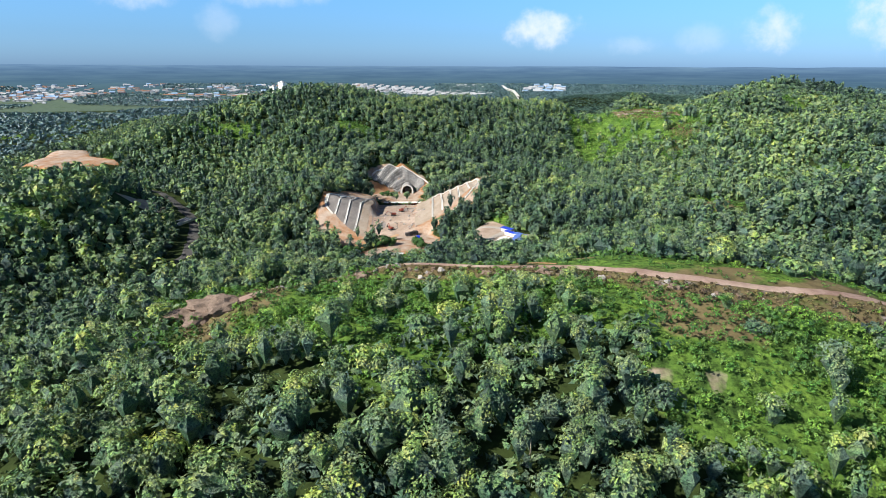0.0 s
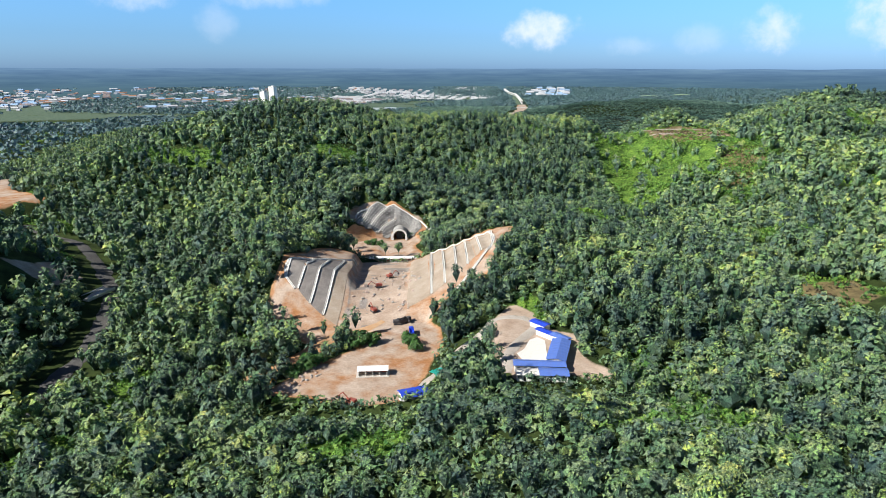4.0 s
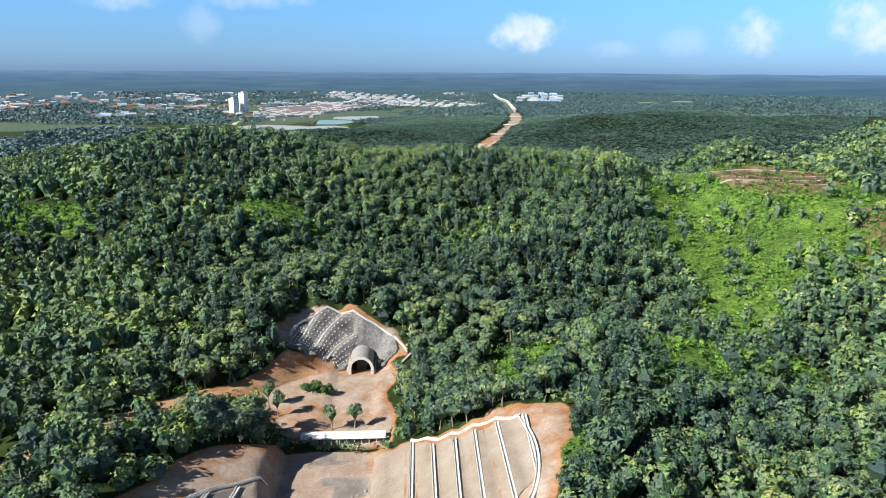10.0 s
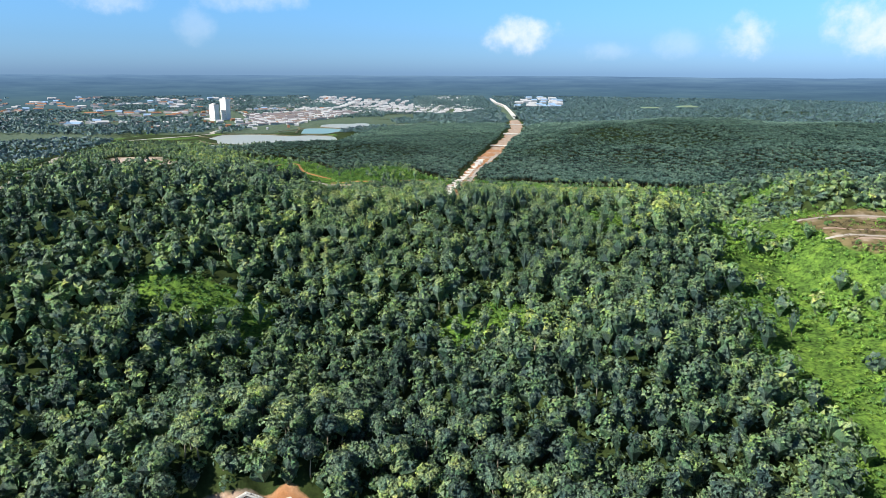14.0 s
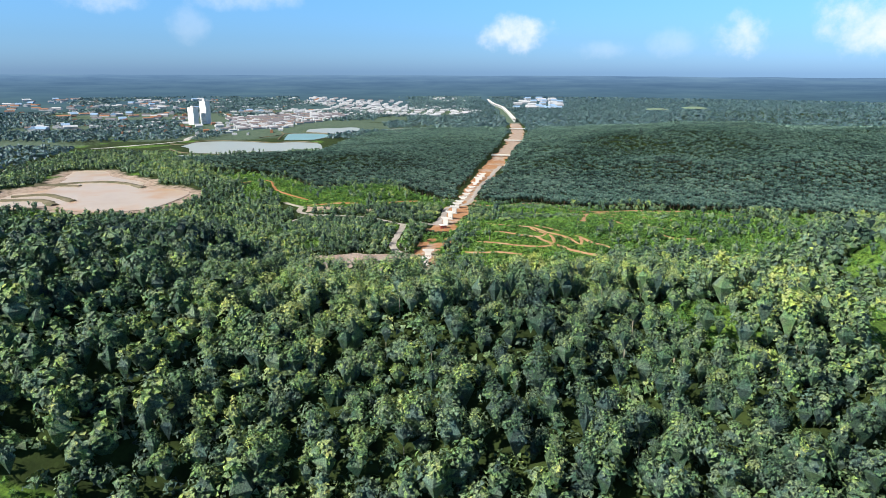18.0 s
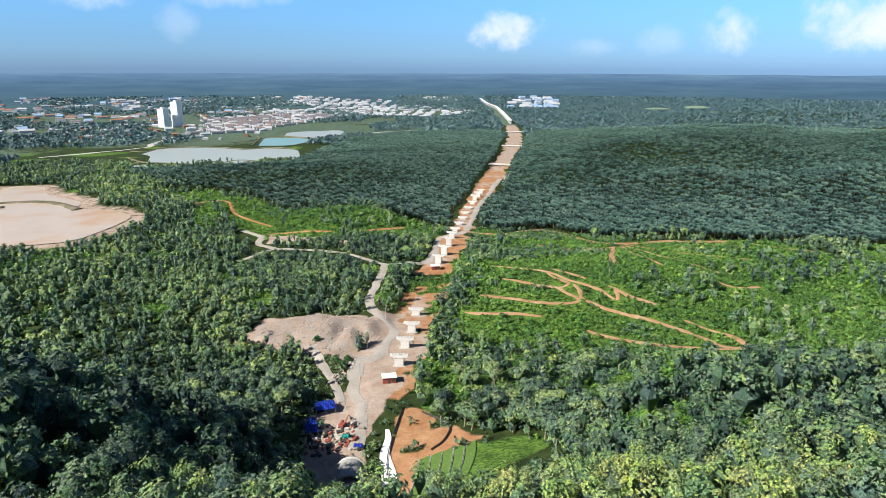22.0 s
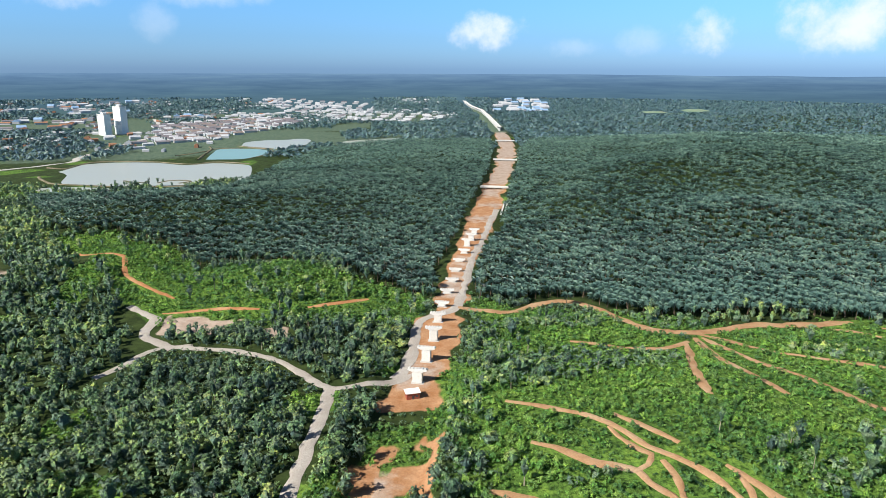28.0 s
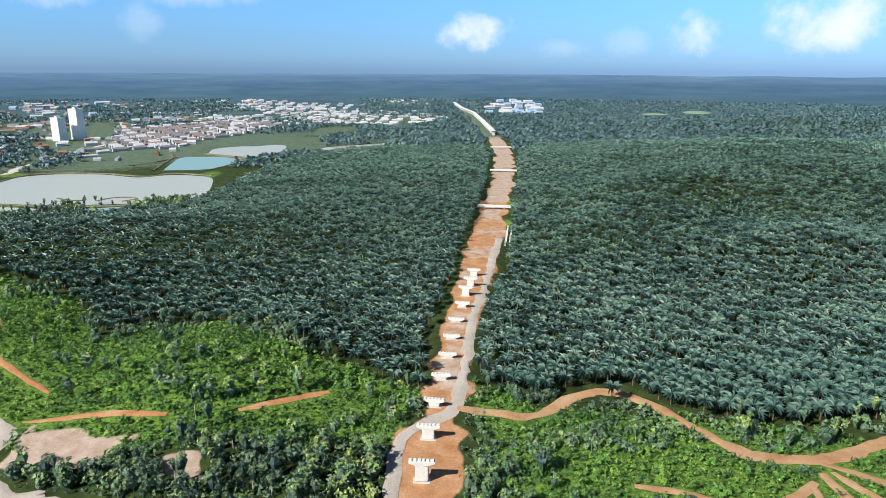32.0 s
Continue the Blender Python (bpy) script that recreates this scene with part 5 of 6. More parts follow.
keep = (road_gap(wx, wy) > 8) & ~(inside(wx, wy, TOWN_A) & (rng.random(len(wx)) < 0.9)) & ~(inside(wx, wy, TOWN_B) & (rng.random(len(wx)) < 0.8)) & ~inside(wx, wy, TOWN_C) & (((open_ < 0.45) | (wx > 0.02 * wy)) | (wy < 1900)) & ~(line_dist(wx, wy, CLAY_POND + CLAY_POND[:1]) < 40)
for mx_, my_, ax_, ay_ in ((1650, 3400, 85, 60), (1380, 3650, 70, 60), (1180, 3600, 60, 50)):
    keep &= ((wx - mx_) / (ax_ * 1.25)) ** 2 + ((wy - my_ + 70) / (ay_ + 100)) ** 2 > 1
wx, wy = wx[keep], wy[keep]
wr = rng.uniform(4.5, 9.5, len(wx)) * np.where(inside(wx, wy, TOWN_A) | inside(wx, wy, TOWN_B), 0.6, 1.0)
wc = np.stack([wx, wy, far_z(wx, wy) + 4], -1)
w3 = np.stack([wr, wr, wr * 0.6], -1)
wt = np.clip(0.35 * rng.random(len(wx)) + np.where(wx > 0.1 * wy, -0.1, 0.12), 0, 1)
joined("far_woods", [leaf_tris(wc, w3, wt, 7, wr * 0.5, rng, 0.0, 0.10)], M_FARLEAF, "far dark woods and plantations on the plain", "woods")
# ---------------------------------------------------------------- viaduct piers
def strip_pose(y):
    x = float(np.interp(y, LY, LX))
    dx = float(np.interp(y + 10, LY, LX) - np.interp(y - 10, LY, LX)) / 20
    return x, math.degrees(-math.atan(dx))


def pier(x, y, z, turn, tall):
    p = tagged(empty("viaduct_pier", x, y, z, turn), "pale concrete viaduct pier with a hammerhead cap" if tall > 3 else "low pale concrete pier just above its footing", "pier", "viaduct piers")
    part("footing", box_bm(-3.6, 3.6, -2.0, 2.0, -1.5, 0.12, bevel=0.1), M_CONCRETE, p)
    bm = bmesh.new()
    box(bm, -2.7, 2.7, -1.1, 1.1, 0.1, tall, bevel=0.3)
    part("shaft", bm, M_CONCRETE_PALE, p)
    bm = bmesh.new()
    prof = [(-2.7, 0), (2.7, 0), (5.3, 1.0), (5.3, 1.7), (-5.3, 1.7), (-5.3, 1.0)]
    a = [bm.verts.new((u, -1.25, tall + w)) for u, w in prof]
    b = [bm.verts.new((u, 1.25, tall + w)) for u, w in prof]
    bm.faces.new(a)
    bm.faces.new(b[::-1])
    for i in range(6):
        bm.faces.new((a[i], b[i], b[(i + 1) % 6], a[(i + 1) % 6]))
    bmesh.ops.recalc_face_normals(bm, faces=bm.faces)
    part("cap", bm, M_CONCRETE_PALE, p)
    for u in (-4.5, -2.6, -0.8, 0.8, 2.6, 4.5):
        part("bearing_block", box_bm(u - 0.45, u + 0.45, -0.9, 0.9, tall + 1.7, tall + 2.15, bevel=0.05), M_CONCRETE_PALE, p)
    return p


for x, y, tall in ((36, 1170, 5.0), (40, 1195, 5.0), (45, 1220, 5.2), (49, 1250, 3.6), (74, 1372, 6.5), (81, 1397, 7.5), (88, 1426, 7.5), (94, 1457, 5.0), (100, 1486, 2.2), (107, 1514, 1.6), (114, 1540, 1.2), (120, 1566, 0.9), (127, 1593, 0.8), (135, 1618, 2.2), (141, 1641, 5.5), (148, 1661, 5.5), (155, 1686, 4.0)):
    pier(x, y, float(sheet_z(x, y)), strip_pose(y)[1], tall)


def hut(x, y, turn):
    h = tagged(empty("site_hut", x, y, float(sheet_z(x, y)), turn), "dark red steel site hut with a pale flat roof", "hut", "site huts")
    part("wall", box_bm(-3.4, 3.4, -2.4, 2.4, -0.5, 3.4), M_RED, h)
    part("roof", box_bm(-4.0, 4.0, -3.0, 3.0, 3.4, 3.75, bevel=0.05), M_WHITE, h)
    part("door", box_bm(-0.6, 0.6, -2.5, -2.38, 0, 2.1), M_DARK, h)
    part("window", box_bm(1.4, 2.6, -2.5, -2.38, 1.1, 2.1), M_GLASS_DARK, h)


hut(30, 1150, 5)
hut(70, 1356, 8)


# ---------------------------------------------------------------- town
def tower(x, y, turn, w, d, floors):
    h = floors * 3.1
    t = tagged(empty("apartment_tower", x, y, float(sheet_z(x, y)), turn), "tall white apartment tower with rows of windows", "apartment tower", "twin towers")
    part("wall", box_bm(-w / 2, w / 2, -d / 2, d / 2, -2, h), M_WHITE, t)
    part("roof", box_bm(-w / 2 - 0.3, w / 2 + 0.3, -d / 2 - 0.3, d / 2 + 0.3, h, h + 1.2), M_CONCRETE, t)
    part("lift_house", box_bm(-w / 6, w / 6, -d / 4, d / 4, h + 1.2, h + 5), M_WHITE, t)
    me = bpy.data.meshes.new("window")
    bm = box_bm(-0.9, 0.9, -0.1, 0.1, -0.7, 0.7)
    bm.to_mesh(me)
    bm.free()
    me.materials.append(M_GLASS_DARK)
    n = int(w / 6)
    for f in range(1, floors, 1):
        for i in range(n):
            if f % 2 == 0:
                shared("window", me, t, pose(-w / 2 + (i + 0.5) * w / n, -d / 2 - 0.05, f * 3.1 + 1.2))


tower(-622, 2842, -32, 25, 20, 17)
tower(-592, 2872, -32, 27, 20, 23)


M_RENDER = plain("weathered_render", (0.46, 0.465, 0.48), 0.8, 0.2, vary=0.15, scale=0.1, dirty=0.35)


def terrace_meshes(n, w, d, h, roof):
    """The meshes of one row of small houses."""
    bm = box_bm(-w * n / 2, w * n / 2, -d / 2, d / 2, -1, h)
    wall_me = bpy.data.meshes.new("wall")
    bm.to_mesh(wall_me)
    bm.free()
    wall_me.materials.append(M_RENDER)
    bm = bmesh.new()
    L_, o = w * n / 2 + 0.4, d / 2 + 0.6
    v = [bm.verts.new(q) for q in ((-L_, -o, h), (L_, -o, h), (L_, 0, h + d * 0.26), (-L_, 0, h + d * 0.26), (L_, o, h), (-L_, o, h), (-L_, -o, h - 0.3), (L_, -o, h - 0.3), (L_, o, h - 0.3), (-L_, o, h - 0.3))]
    for f in ((0, 1, 2, 3), (3, 2, 4, 5), (6, 7, 1, 0), (5, 4, 8, 9), (1, 7, 8, 4, 2), (0, 3, 5, 9, 6)):
        bm.faces.new([v[i] for i in f])
    roof_me = bpy.data.meshes.new("roof")
    bm.to_mesh(roof_me)
    bm.free()
    roof_me.materials.append(roof)
    return wall_me, roof_me


def rows_of(poly, gap_x, gap_y, turn, meshes, label, rng, limit, lose=0.12, loose=0.0):
    c = np.mean(poly, 0)
    made = 0
    ct, st = math.cos(radians(turn)), math.sin(radians(turn))
    for j in range(-30, 31):
        for i in range(-12, 13):
            u, v = i * gap_x, j * gap_y
            x, y = c[0] + u * ct - v * st, c[1] + u * st + v * ct
            x, y = x + rng.normal() * loose, y + rng.normal() * loose
            if made < limit and inside(np.array(x), np.array(y), poly) and rng.random() > lose:
                h = tagged(empty("terrace_house_row", x, y, float(far_z(x, y)), turn + rng.normal() * 0.8), label, "house row", "town house rows")
                k = rng.integers(len(meshes))
                shared("wall", meshes[k][0], h)
                shared("roof", meshes[k][1], h)
                made += 1


trng = np.random.default_rng(5)
M_ROOF_B = plain("brown_tiles", (0.25, 0.20, 0.18), 0.85, 0.2, vary=0.25, scale=0.3)
M_ROOF_PALE = plain("pale_blue_roof", (0.28, 0.42, 0.60), 0.5, 0.4, vary=0.1)
M_ROOF_W = plain("white_metal_roof", (0.50, 0.51, 0.53), 0.5, 0.4, vary=0.10, dirty=0.3)
DARK_ROWS = [terrace_meshes(5, 6, 11, 5.0, M_TILE), terrace_meshes(4, 6, 11, 5.0, M_ROOF_B), terrace_meshes(6, 6, 11, 5.0, M_TILE), terrace_meshes(3, 6, 11, 6.5, M_ROOF_W)]
WHITE_ROWS = [terrace_meshes(5, 6, 9, 4.5, M_ROOF_W), terrace_meshes(3, 7, 9, 5, M_ROOF_W), terrace_meshes(4, 6, 9, 4.5, M_TILE)]
rows_of(TOWN_A, 44, 22, 28, DARK_ROWS, "terrace row with grey-brown tiled roofs and white walls", trng, 190, 0.10, 1.5)
rows_of(TOWN_B, 52, 62, -8, WHITE_ROWS, "white terrace row with a pale roof", trng, 105, 0.15, 4.0)
rows_of(TOWN_C, 60, 60, 8, [terrace_meshes(3, 10, 22, 7, M_ROOF_PALE), terrace_meshes(4, 10, 24, 7, M_ROOF_W)], "long low factory hall with a metal roof", trng, 30, 0.3, 8.0)
FAR_TOWN = [(-2500, 2700), (-700, 2500), (-700, 3300), (-450, 3600), (-450, 4350), (-1500, 4400), (-2600, 3700)]
M_ROOF_RED = plain("orange_tiles", (0.34, 0.17, 0.10), 0.85, 0.2, vary=0.25, scale=0.3)
SMALL = [terrace_meshes(3, 8, 12, 4.5, M_ROOF_W), terrace_meshes(5, 7, 12, 4.5, M_ROOF_RED), terrace_meshes(3, 12, 18, 6, M_ROOF_W), terrace_meshes(4, 8, 12, 5, M_TILE), terrace_meshes(2, 12, 22, 6, M_ROOF_PALE), terrace_meshes(2, 8, 10, 4.5, M_ROOF_B)]
made = 0
while made < 290:
    x, y = trng.uniform(-2500, -420), trng.uniform(2450, 4380)
    if inside(np.array(x), np.array(y), FAR_TOWN) and vnoise(np.array(x), np.array(y), 210, 2) > 0.48 and np.hypot(x, y - 600) < 3750:
        h = tagged(empty("town_building", x, y, float(far_z(x, y)) + 1, trng.choice((8.0, 98.0, 30.0)) + trng.normal() * 3), "distant pale town building with a low roof", "town building", "far town buildings")
        k = trng.integers(len(SMALL))
        shared("wall", SMALL[k][0], h)
        shared("roof", SMALL[k][1], h)
        made += 1

def far_roofs(name, count, spread, mat, label, lo, hi):
    """Small gabled buildings too far off to tell apart, as one body."""
    vs, fs = [], []
    while len(fs) < count * 6:
        x, y = spread()
        if not (np.hypot(x, y - 600) < 3700 and vnoise(np.array(x), np.array(y), 260, 2) > 0.36):
            continue
        w, d, h, a = trng.uniform(lo, hi), trng.uniform(lo, hi) * 0.5, trng.uniform(3, 5.5), trng.choice((0.14, 1.71, 0.52))
        z, b = float(far_z(x, y)) + 0.5, len(vs)
        for u, v, q in ((-w, -d, -2), (w, -d, -2), (w, d, -2), (-w, d, -2), (-w, -d, h), (w, -d, h), (w, d, h), (-w, d, h), (-w, 0, h + d * 0.5), (w, 0, h + d * 0.5)):
            vs.append((x + u * math.cos(a) - v * math.sin(a), y + u * math.sin(a) + v * math.cos(a), z + q))
        fs += [tuple(b + k for k in f) for f in ((0, 1, 5, 4), (2, 3, 7, 6), (1, 2, 6, 9, 5), (3, 0, 4, 8, 7), (4, 5, 9, 8), (6, 7, 8, 9))]
    tagged(new(name, mesh_from(name, vs, fs, mat)), label, "town", kind="stuff")


west_town = lambda: (trng.uniform(-2400, -300), trng.uniform(2450, 4400))
north_town = lambda: (trng.uniform(-450, 380), trng.uniform(3250, 4400))
far_roofs("far_town", 380, west_town, M_ROOF_W, "scattered white roofs of a far town", 5, 15)
far_roofs("far_town", 150, west_town, M_ROOF_RED, "scattered brown and orange roofs of a far town", 5, 12)
far_roofs("far_town", 260, north_town, M_ROOF_W, "rows of far white houses", 6, 16)

# bared pits far out on the plain
M_GRASS_FAR = plain("far_grass", (0.17, 0.24, 0.16), 0.95, 0.1, vary=0.25, scale=0.03, dirt=(0.30, 0.27, 0.20), dirty=0.5)
for cx_, cy_, rx_, ry_, mat_, word in ((1650, 3400, 85, 60, M_ORANGE, "orange"), (1380, 3650, 70, 60, M_GRASS_FAR, "green"), (1180, 3600, 60, 50, M_GRASS_FAR, "green")):
    v = [(cx_, cy_, float(far_z(cx_, cy_)) + 9)]
    for rad_ in (0.6, 1.0):
        for i in range(28):
            a = 2 * math.pi * i / 28
            r_ = rad_ * (0.85 + 0.3 * noise.noise((math.cos(a) * 2 + cx_, math.sin(a) * 2, 0.5)))
            x, y = cx_ + rx_ * r_ * math.cos(a), cy_ + ry_ * r_ * math.sin(a)
            v.append((x, y, float(far_z(x, y)) + (8 if rad_ < 1 else 4)))
    f = [(0, 1 + i, 1 + (i + 1) % 28) for i in range(28)] + [(1 + i, 29 + i, 29 + (i + 1) % 28, 1 + (i + 1) % 28) for i in range(28)]
    tagged(new("bared_mound", mesh_from("bared_mound", v, [q[::-1] for q in f], mat_)), "distant " + word + " bared mound on the wooded plain", "mound", kind="structure")

# the far viaduct on the railway's line
vy = np.arange(2840, 4180, 30.0)
vx, vz = np.interp(vy, LY, LX), np.array([float(far_z(np.interp(y, LY, LX), y)) for y in vy])
vdeck = np.maximum(vz, 8) + 9
via = tagged(empty("viaduct", float(vx[0]), float(vy[0]), 0), "long pale concrete viaduct far along the line", "viaduct")
via.matrix_basis = Matrix.Identity(4)
for k in range(len(vy) - 1):
    bm = bmesh.new()
    q = []
    for i in (k, k + 1):
        q += [bm.verts.new((vx[i] + u, vy[i], vdeck[i] + w)) for u, w in ((-6, 0), (-6, 1.6), (6, 1.6), (6, 0), (3, -1.8), (-3, -1.8))]
    for j in range(6):
        bm.faces.new((q[j], q[(j + 1) % 6], q[6 + (j + 1) % 6], q[6 + j]))
    bmesh.ops.recalc_face_normals(bm, faces=bm.faces)
    part("deck_span", bm, M_CONCRETE_PALE, via)
    part("pier", box_bm(vx[k] - 2.5, vx[k] + 2.5, vy[k] - 1.2, vy[k] + 1.2, vz[k] - 2, vdeck[k] - 1.7), M_CONCRETE_PALE, via)


def crossing(y, wide, label):
    x, turn = strip_pose(y)
    b = tagged(empty("culvert_bridge", x, y, float(sheet_z(x, y)), turn), label, "bridge", "line crossings")
    part("deck", box_bm(-wide, wide, -4.5, 4.5, 1.6, 2.6, bevel=0.1), M_CONCRETE, b)
    for s in (-1, 1):
        part("parapet", box_bm(-wide, wide, s * 4.4 - 0.2, s * 4.4 + 0.2, 2.6, 3.6), M_CONCRETE_PALE, b)
    for u in (-wide * 0.6, 0, wide * 0.6):
        part("abutment", box_bm(u - 0.8, u + 0.8, -4, 4, -1.5, 1.6), M_CONCRETE, b)


crossing(1945, 20, "low grey concrete bridge across the bared strip")
crossing(2230, 22, "low grey concrete crossing on the bared strip")
crossing(2560, 22, "distant low concrete crossing on the bared strip")
# ---------------------------------------------------------------- the tunnel portal
M_SHOTCRETE = plain("grey_shotcrete", (0.23, 0.225, 0.22), 0.95, 0.15, vary=0.4, scale=0.11, dirt=(0.05, 0.045, 0.042), dirty=0.95, bump=0.6)
M_HOOD = plain("stained_hood_concrete", (0.33, 0.325, 0.315), 0.85, 0.2, vary=0.15, scale=0.4, dirt=(0.14, 0.13, 0.12), dirty=0.5, bump=0.2)
# stony west batter; its dark colour also holds the shade on that side
M_BATTER_W = soil("stony_shaded_batter", (0.16, 0.15, 0.145), (0.22, 0.205, 0.195), (0.29, 0.27, 0.255), 0.12)
M_BATTER_E = soil("tan_batter", (0.31, 0.25, 0.195), (0.37, 0.31, 0.25), (0.42, 0.37, 0.315), 0.10)


def drape(name, xs, ys, mat, label, parent=None, lift=0.22, test=None):
    """A sheet of a few decimetres laid over the ground along rows of points xs, ys (2D arrays)."""
    z = height(xs, ys) + lift
    nr, nc = xs.shape
    faces = []
    for i in range(nr - 1):
        for j in range(nc - 1):
            if test is None or test[i:i + 2, j:j + 2].all():
                faces.append((i * nc + j, i * nc + j + 1, (i + 1) * nc + j + 1, (i + 1) * nc + j))
    used = sorted({k for f in faces for k in f})
    remap = {k: n for n, k in enumerate(used)}
    co = np.stack([xs, ys, z], -1).reshape(-1, 3)[used]
    me = mesh_from(name, co, [tuple(remap[k] for k in f) for f in faces], mat, True)
    ob = new(name, me)
    ob.parent = parent
    return tagged(ob, label)


def channel(name, line, width, parent, mat=None, lift=0.25, label=""):
    """A concrete drain with two raised kerbs, following the ground."""
    pts = np.array(smooth_line(line, 2.5))
    t = np.gradient(pts, axis=0)
    t /= np.linalg.norm(t, axis=1)[:, None]
    nrm = np.stack([t[:, 1], -t[:, 0]], -1)
    prof = [(-0.5, -0.3), (-0.5, 0.75), (-0.34, 0.75), (-0.3, 0.25), (0.3, 0.25), (0.34, 0.75), (0.5, 0.75), (0.5, -0.3)]
    zs = height(pts[:, 0], pts[:, 1])
    v, f = [], []
    for p, nn, z in zip(pts, nrm, zs):
        for u, h in prof:
            v.append((p[0] + nn[0] * u * width, p[1] + nn[1] * u * width, z + lift + h * 0.8))
    m = len(prof)
    for i in range(len(pts) - 1):
        for j in range(m - 1):
            f.append((i * m + j, i * m + j + 1, (i + 1) * m + j + 1, (i + 1) * m + j))
    ob = new(name, mesh_from(name, v, f, mat or M_CONCRETE_PALE))
    ob.parent = parent
    return tagged(ob, label)


# shotcrete bowl: rings round the mouth
rho, ang = np.meshgrid(np.linspace(7.0, 40, 52), np.radians(np.linspace(-12, 196, 92)), indexing="ij")
bx = -18 + rho * np.cos(ang) * np.where(np.cos(ang) < 0, 1.28, 1.05)
by = 690 + rho * np.sin(ang)
cone = portal_cut(bx, by)
natural = height(bx, by)
bowl = drape("shotcrete_slope", bx, by, M_SHOTCRETE, "", None, 0.85, (cone < natural + 0.9) & (rho < portal_polar(bx, by)[2] + 0.4) & (by > 686))
tagged(bowl, "stained grey shotcrete bowl round the tunnel mouth", "slope", kind="structure")
def ring(share, a0, a1):
    """Points round the bowl at a share of the rim's distance."""
    out = []
    for a in np.linspace(a0, a1, 14):
        r_ = share * float(np.interp(a, [0, 0.8, 1.57, 2.3, 2.75, 3.14], [24, 19, 16, 25, 30, 29]))
        out.append((-18 + r_ * math.cos(a) * (1.28 if a > 1.57 else 1.05), 690 + r_ * math.sin(a)))
    return out


channel("rim_drain", ring(1.0, 0.15, 3.0), 1.1, bowl, lift=0.6, label="pale concrete drain along the rim")
for k in (1, 2, 3):
    r_ = 7.5 + 5.8 * k + 0.9
    arc = [(-18 + 1.28 * r_ * math.cos(a), 690 + r_ * math.sin(a)) for a in np.linspace(1.85, 2.98, 12) if r_ < float(np.interp(a, [1.57, 2.3, 2.75, 3.14], [16, 25, 30, 29])) - 0.5]
    if len(arc) > 3:
        channel("bench_drain", arc, 0.9, bowl, lift=0.75, label="pale bench drain on the shotcrete")
channel("stair_drain", [(12, 702), (7, 692), (0, 682)], 1.2, bowl, label="pale stepped drain")
nail_bm = bmesh.new()
box(nail_bm, -0.32, 0.32, -0.32, 0.32, -0.2, 0.35, bevel=0.06)
nail_me = bpy.data.meshes.new("nail_head")
nail_bm.to_mesh(nail_me)
nail_bm.free()
nail_me.materials.append(M_CONCRETE_PALE)
for k in range(4):
    for f in (0.42, 0.58, 0.74, 0.9):
        r_ = 7.5 + 5.8 * (k + f)
        for a in np.arange(1.80, 3.0, 1.7 / r_):
            x, y = -18 + 1.28 * r_ * math.cos(a), 690 + r_ * math.sin(a)
            if r_ < float(portal_polar(np.array(x), np.array(y))[2]) - 0.6:
                shared("nail_head", nail_me, bowl, pose(x, y, float(height(np.array(x), np.array(y))) + 0.85, 20 * math.sin(a), 40, 0))


def arch(bm, y0, y1, r0, r1, rise, thick, x=0.0):
    """A horseshoe vault from y0 to y1; radius r0 at y0 and r1 at y1."""
    rows = []
    for y, r in ((y0, r0), (y1, r1)):
        for rr in (r, r - thick):
            row = [bm.verts.new((x + rr, y, -1.0))]
            for i in range(21):
                a = math.pi * i / 20
                row.append(bm.verts.new((x + rr * math.cos(a), y, rise + rr * math.sin(a))))
            row.append(bm.verts.new((x - rr, y, -1.0)))
            rows.append(row)
    o0, i0, o1, i1 = rows
    for k in range(len(o0) - 1):
        for a, b in ((o0, o1), (i1, i0), (i0, o0), (o1, i1)):
            bm.faces.new((a[k], a[k + 1], b[k + 1], b[k]))


def portal(x, y, z, turn, length, label):
    p = tagged(empty("tunnel_portal", x, y, z, turn), label, "tunnel portal", "tunnel portals")
    bm = bmesh.new()
    arch(bm, 0, length, 5.9, 6.2, 3.6, 0.9)
    bmesh.ops.recalc_face_normals(bm, faces=bm.faces)
    part("hood", bm, M_HOOD, p, "smooth grey concrete hood")
    bm = bmesh.new()
    arch(bm, -0.6, 0.0, 6.5, 6.4, 3.6, 1.5)
    bmesh.ops.recalc_face_normals(bm, faces=bm.faces)
    part("collar", bm, M_CONCRETE_PALE, p, "pale concrete collar round the mouth")
    bm = bmesh.new()
    arch(bm, length, length + 26, 5.2, 5.2, 3.4, 0.3)
    part("lining", bm, M_DARK, p, "dark tunnel lining")
    part("end_wall", box_bm(-5.6, 5.6, length + 26, length + 26.4, -1, 9), M_DARK, p)
    part("roadway", box_bm(-4.9, 4.9, -3, length + 25, -0.8, 0.25), M_TRACK, p, "dusty earth roadway")
    part("formwork_gantry", box_bm(-2.6, 2.6, 5.0, 7.5, 0.3, 5.6, bevel=0.15), M_DARK, p, "dark steel lining gantry")
    for s in (-1, 1):
        part("wing_wall", box_bm(s * 6.9 - 0.5, s * 6.9 + 0.5, 0.6, length, -1, 2.2, bevel=0.1), M_CONCRETE, p)
    return p


portal(-18, 684, 4.6, 0, 15, "grey concrete tunnel portal below a shotcrete slope")
portal(14, 1066, 4.2, 180, 12, "pale concrete tunnel portal under the forested ridge")

# ---------------------------------------------------------------- the terraced cutting
cutting = tagged(empty("cutting", -26, 540, 0), "terraced cutting with concrete drains on both sides", "cutting", kind="structure")
cutting.matrix_basis = Matrix.Identity(4)
axis = lambda y: np.interp(y, LY, LX)
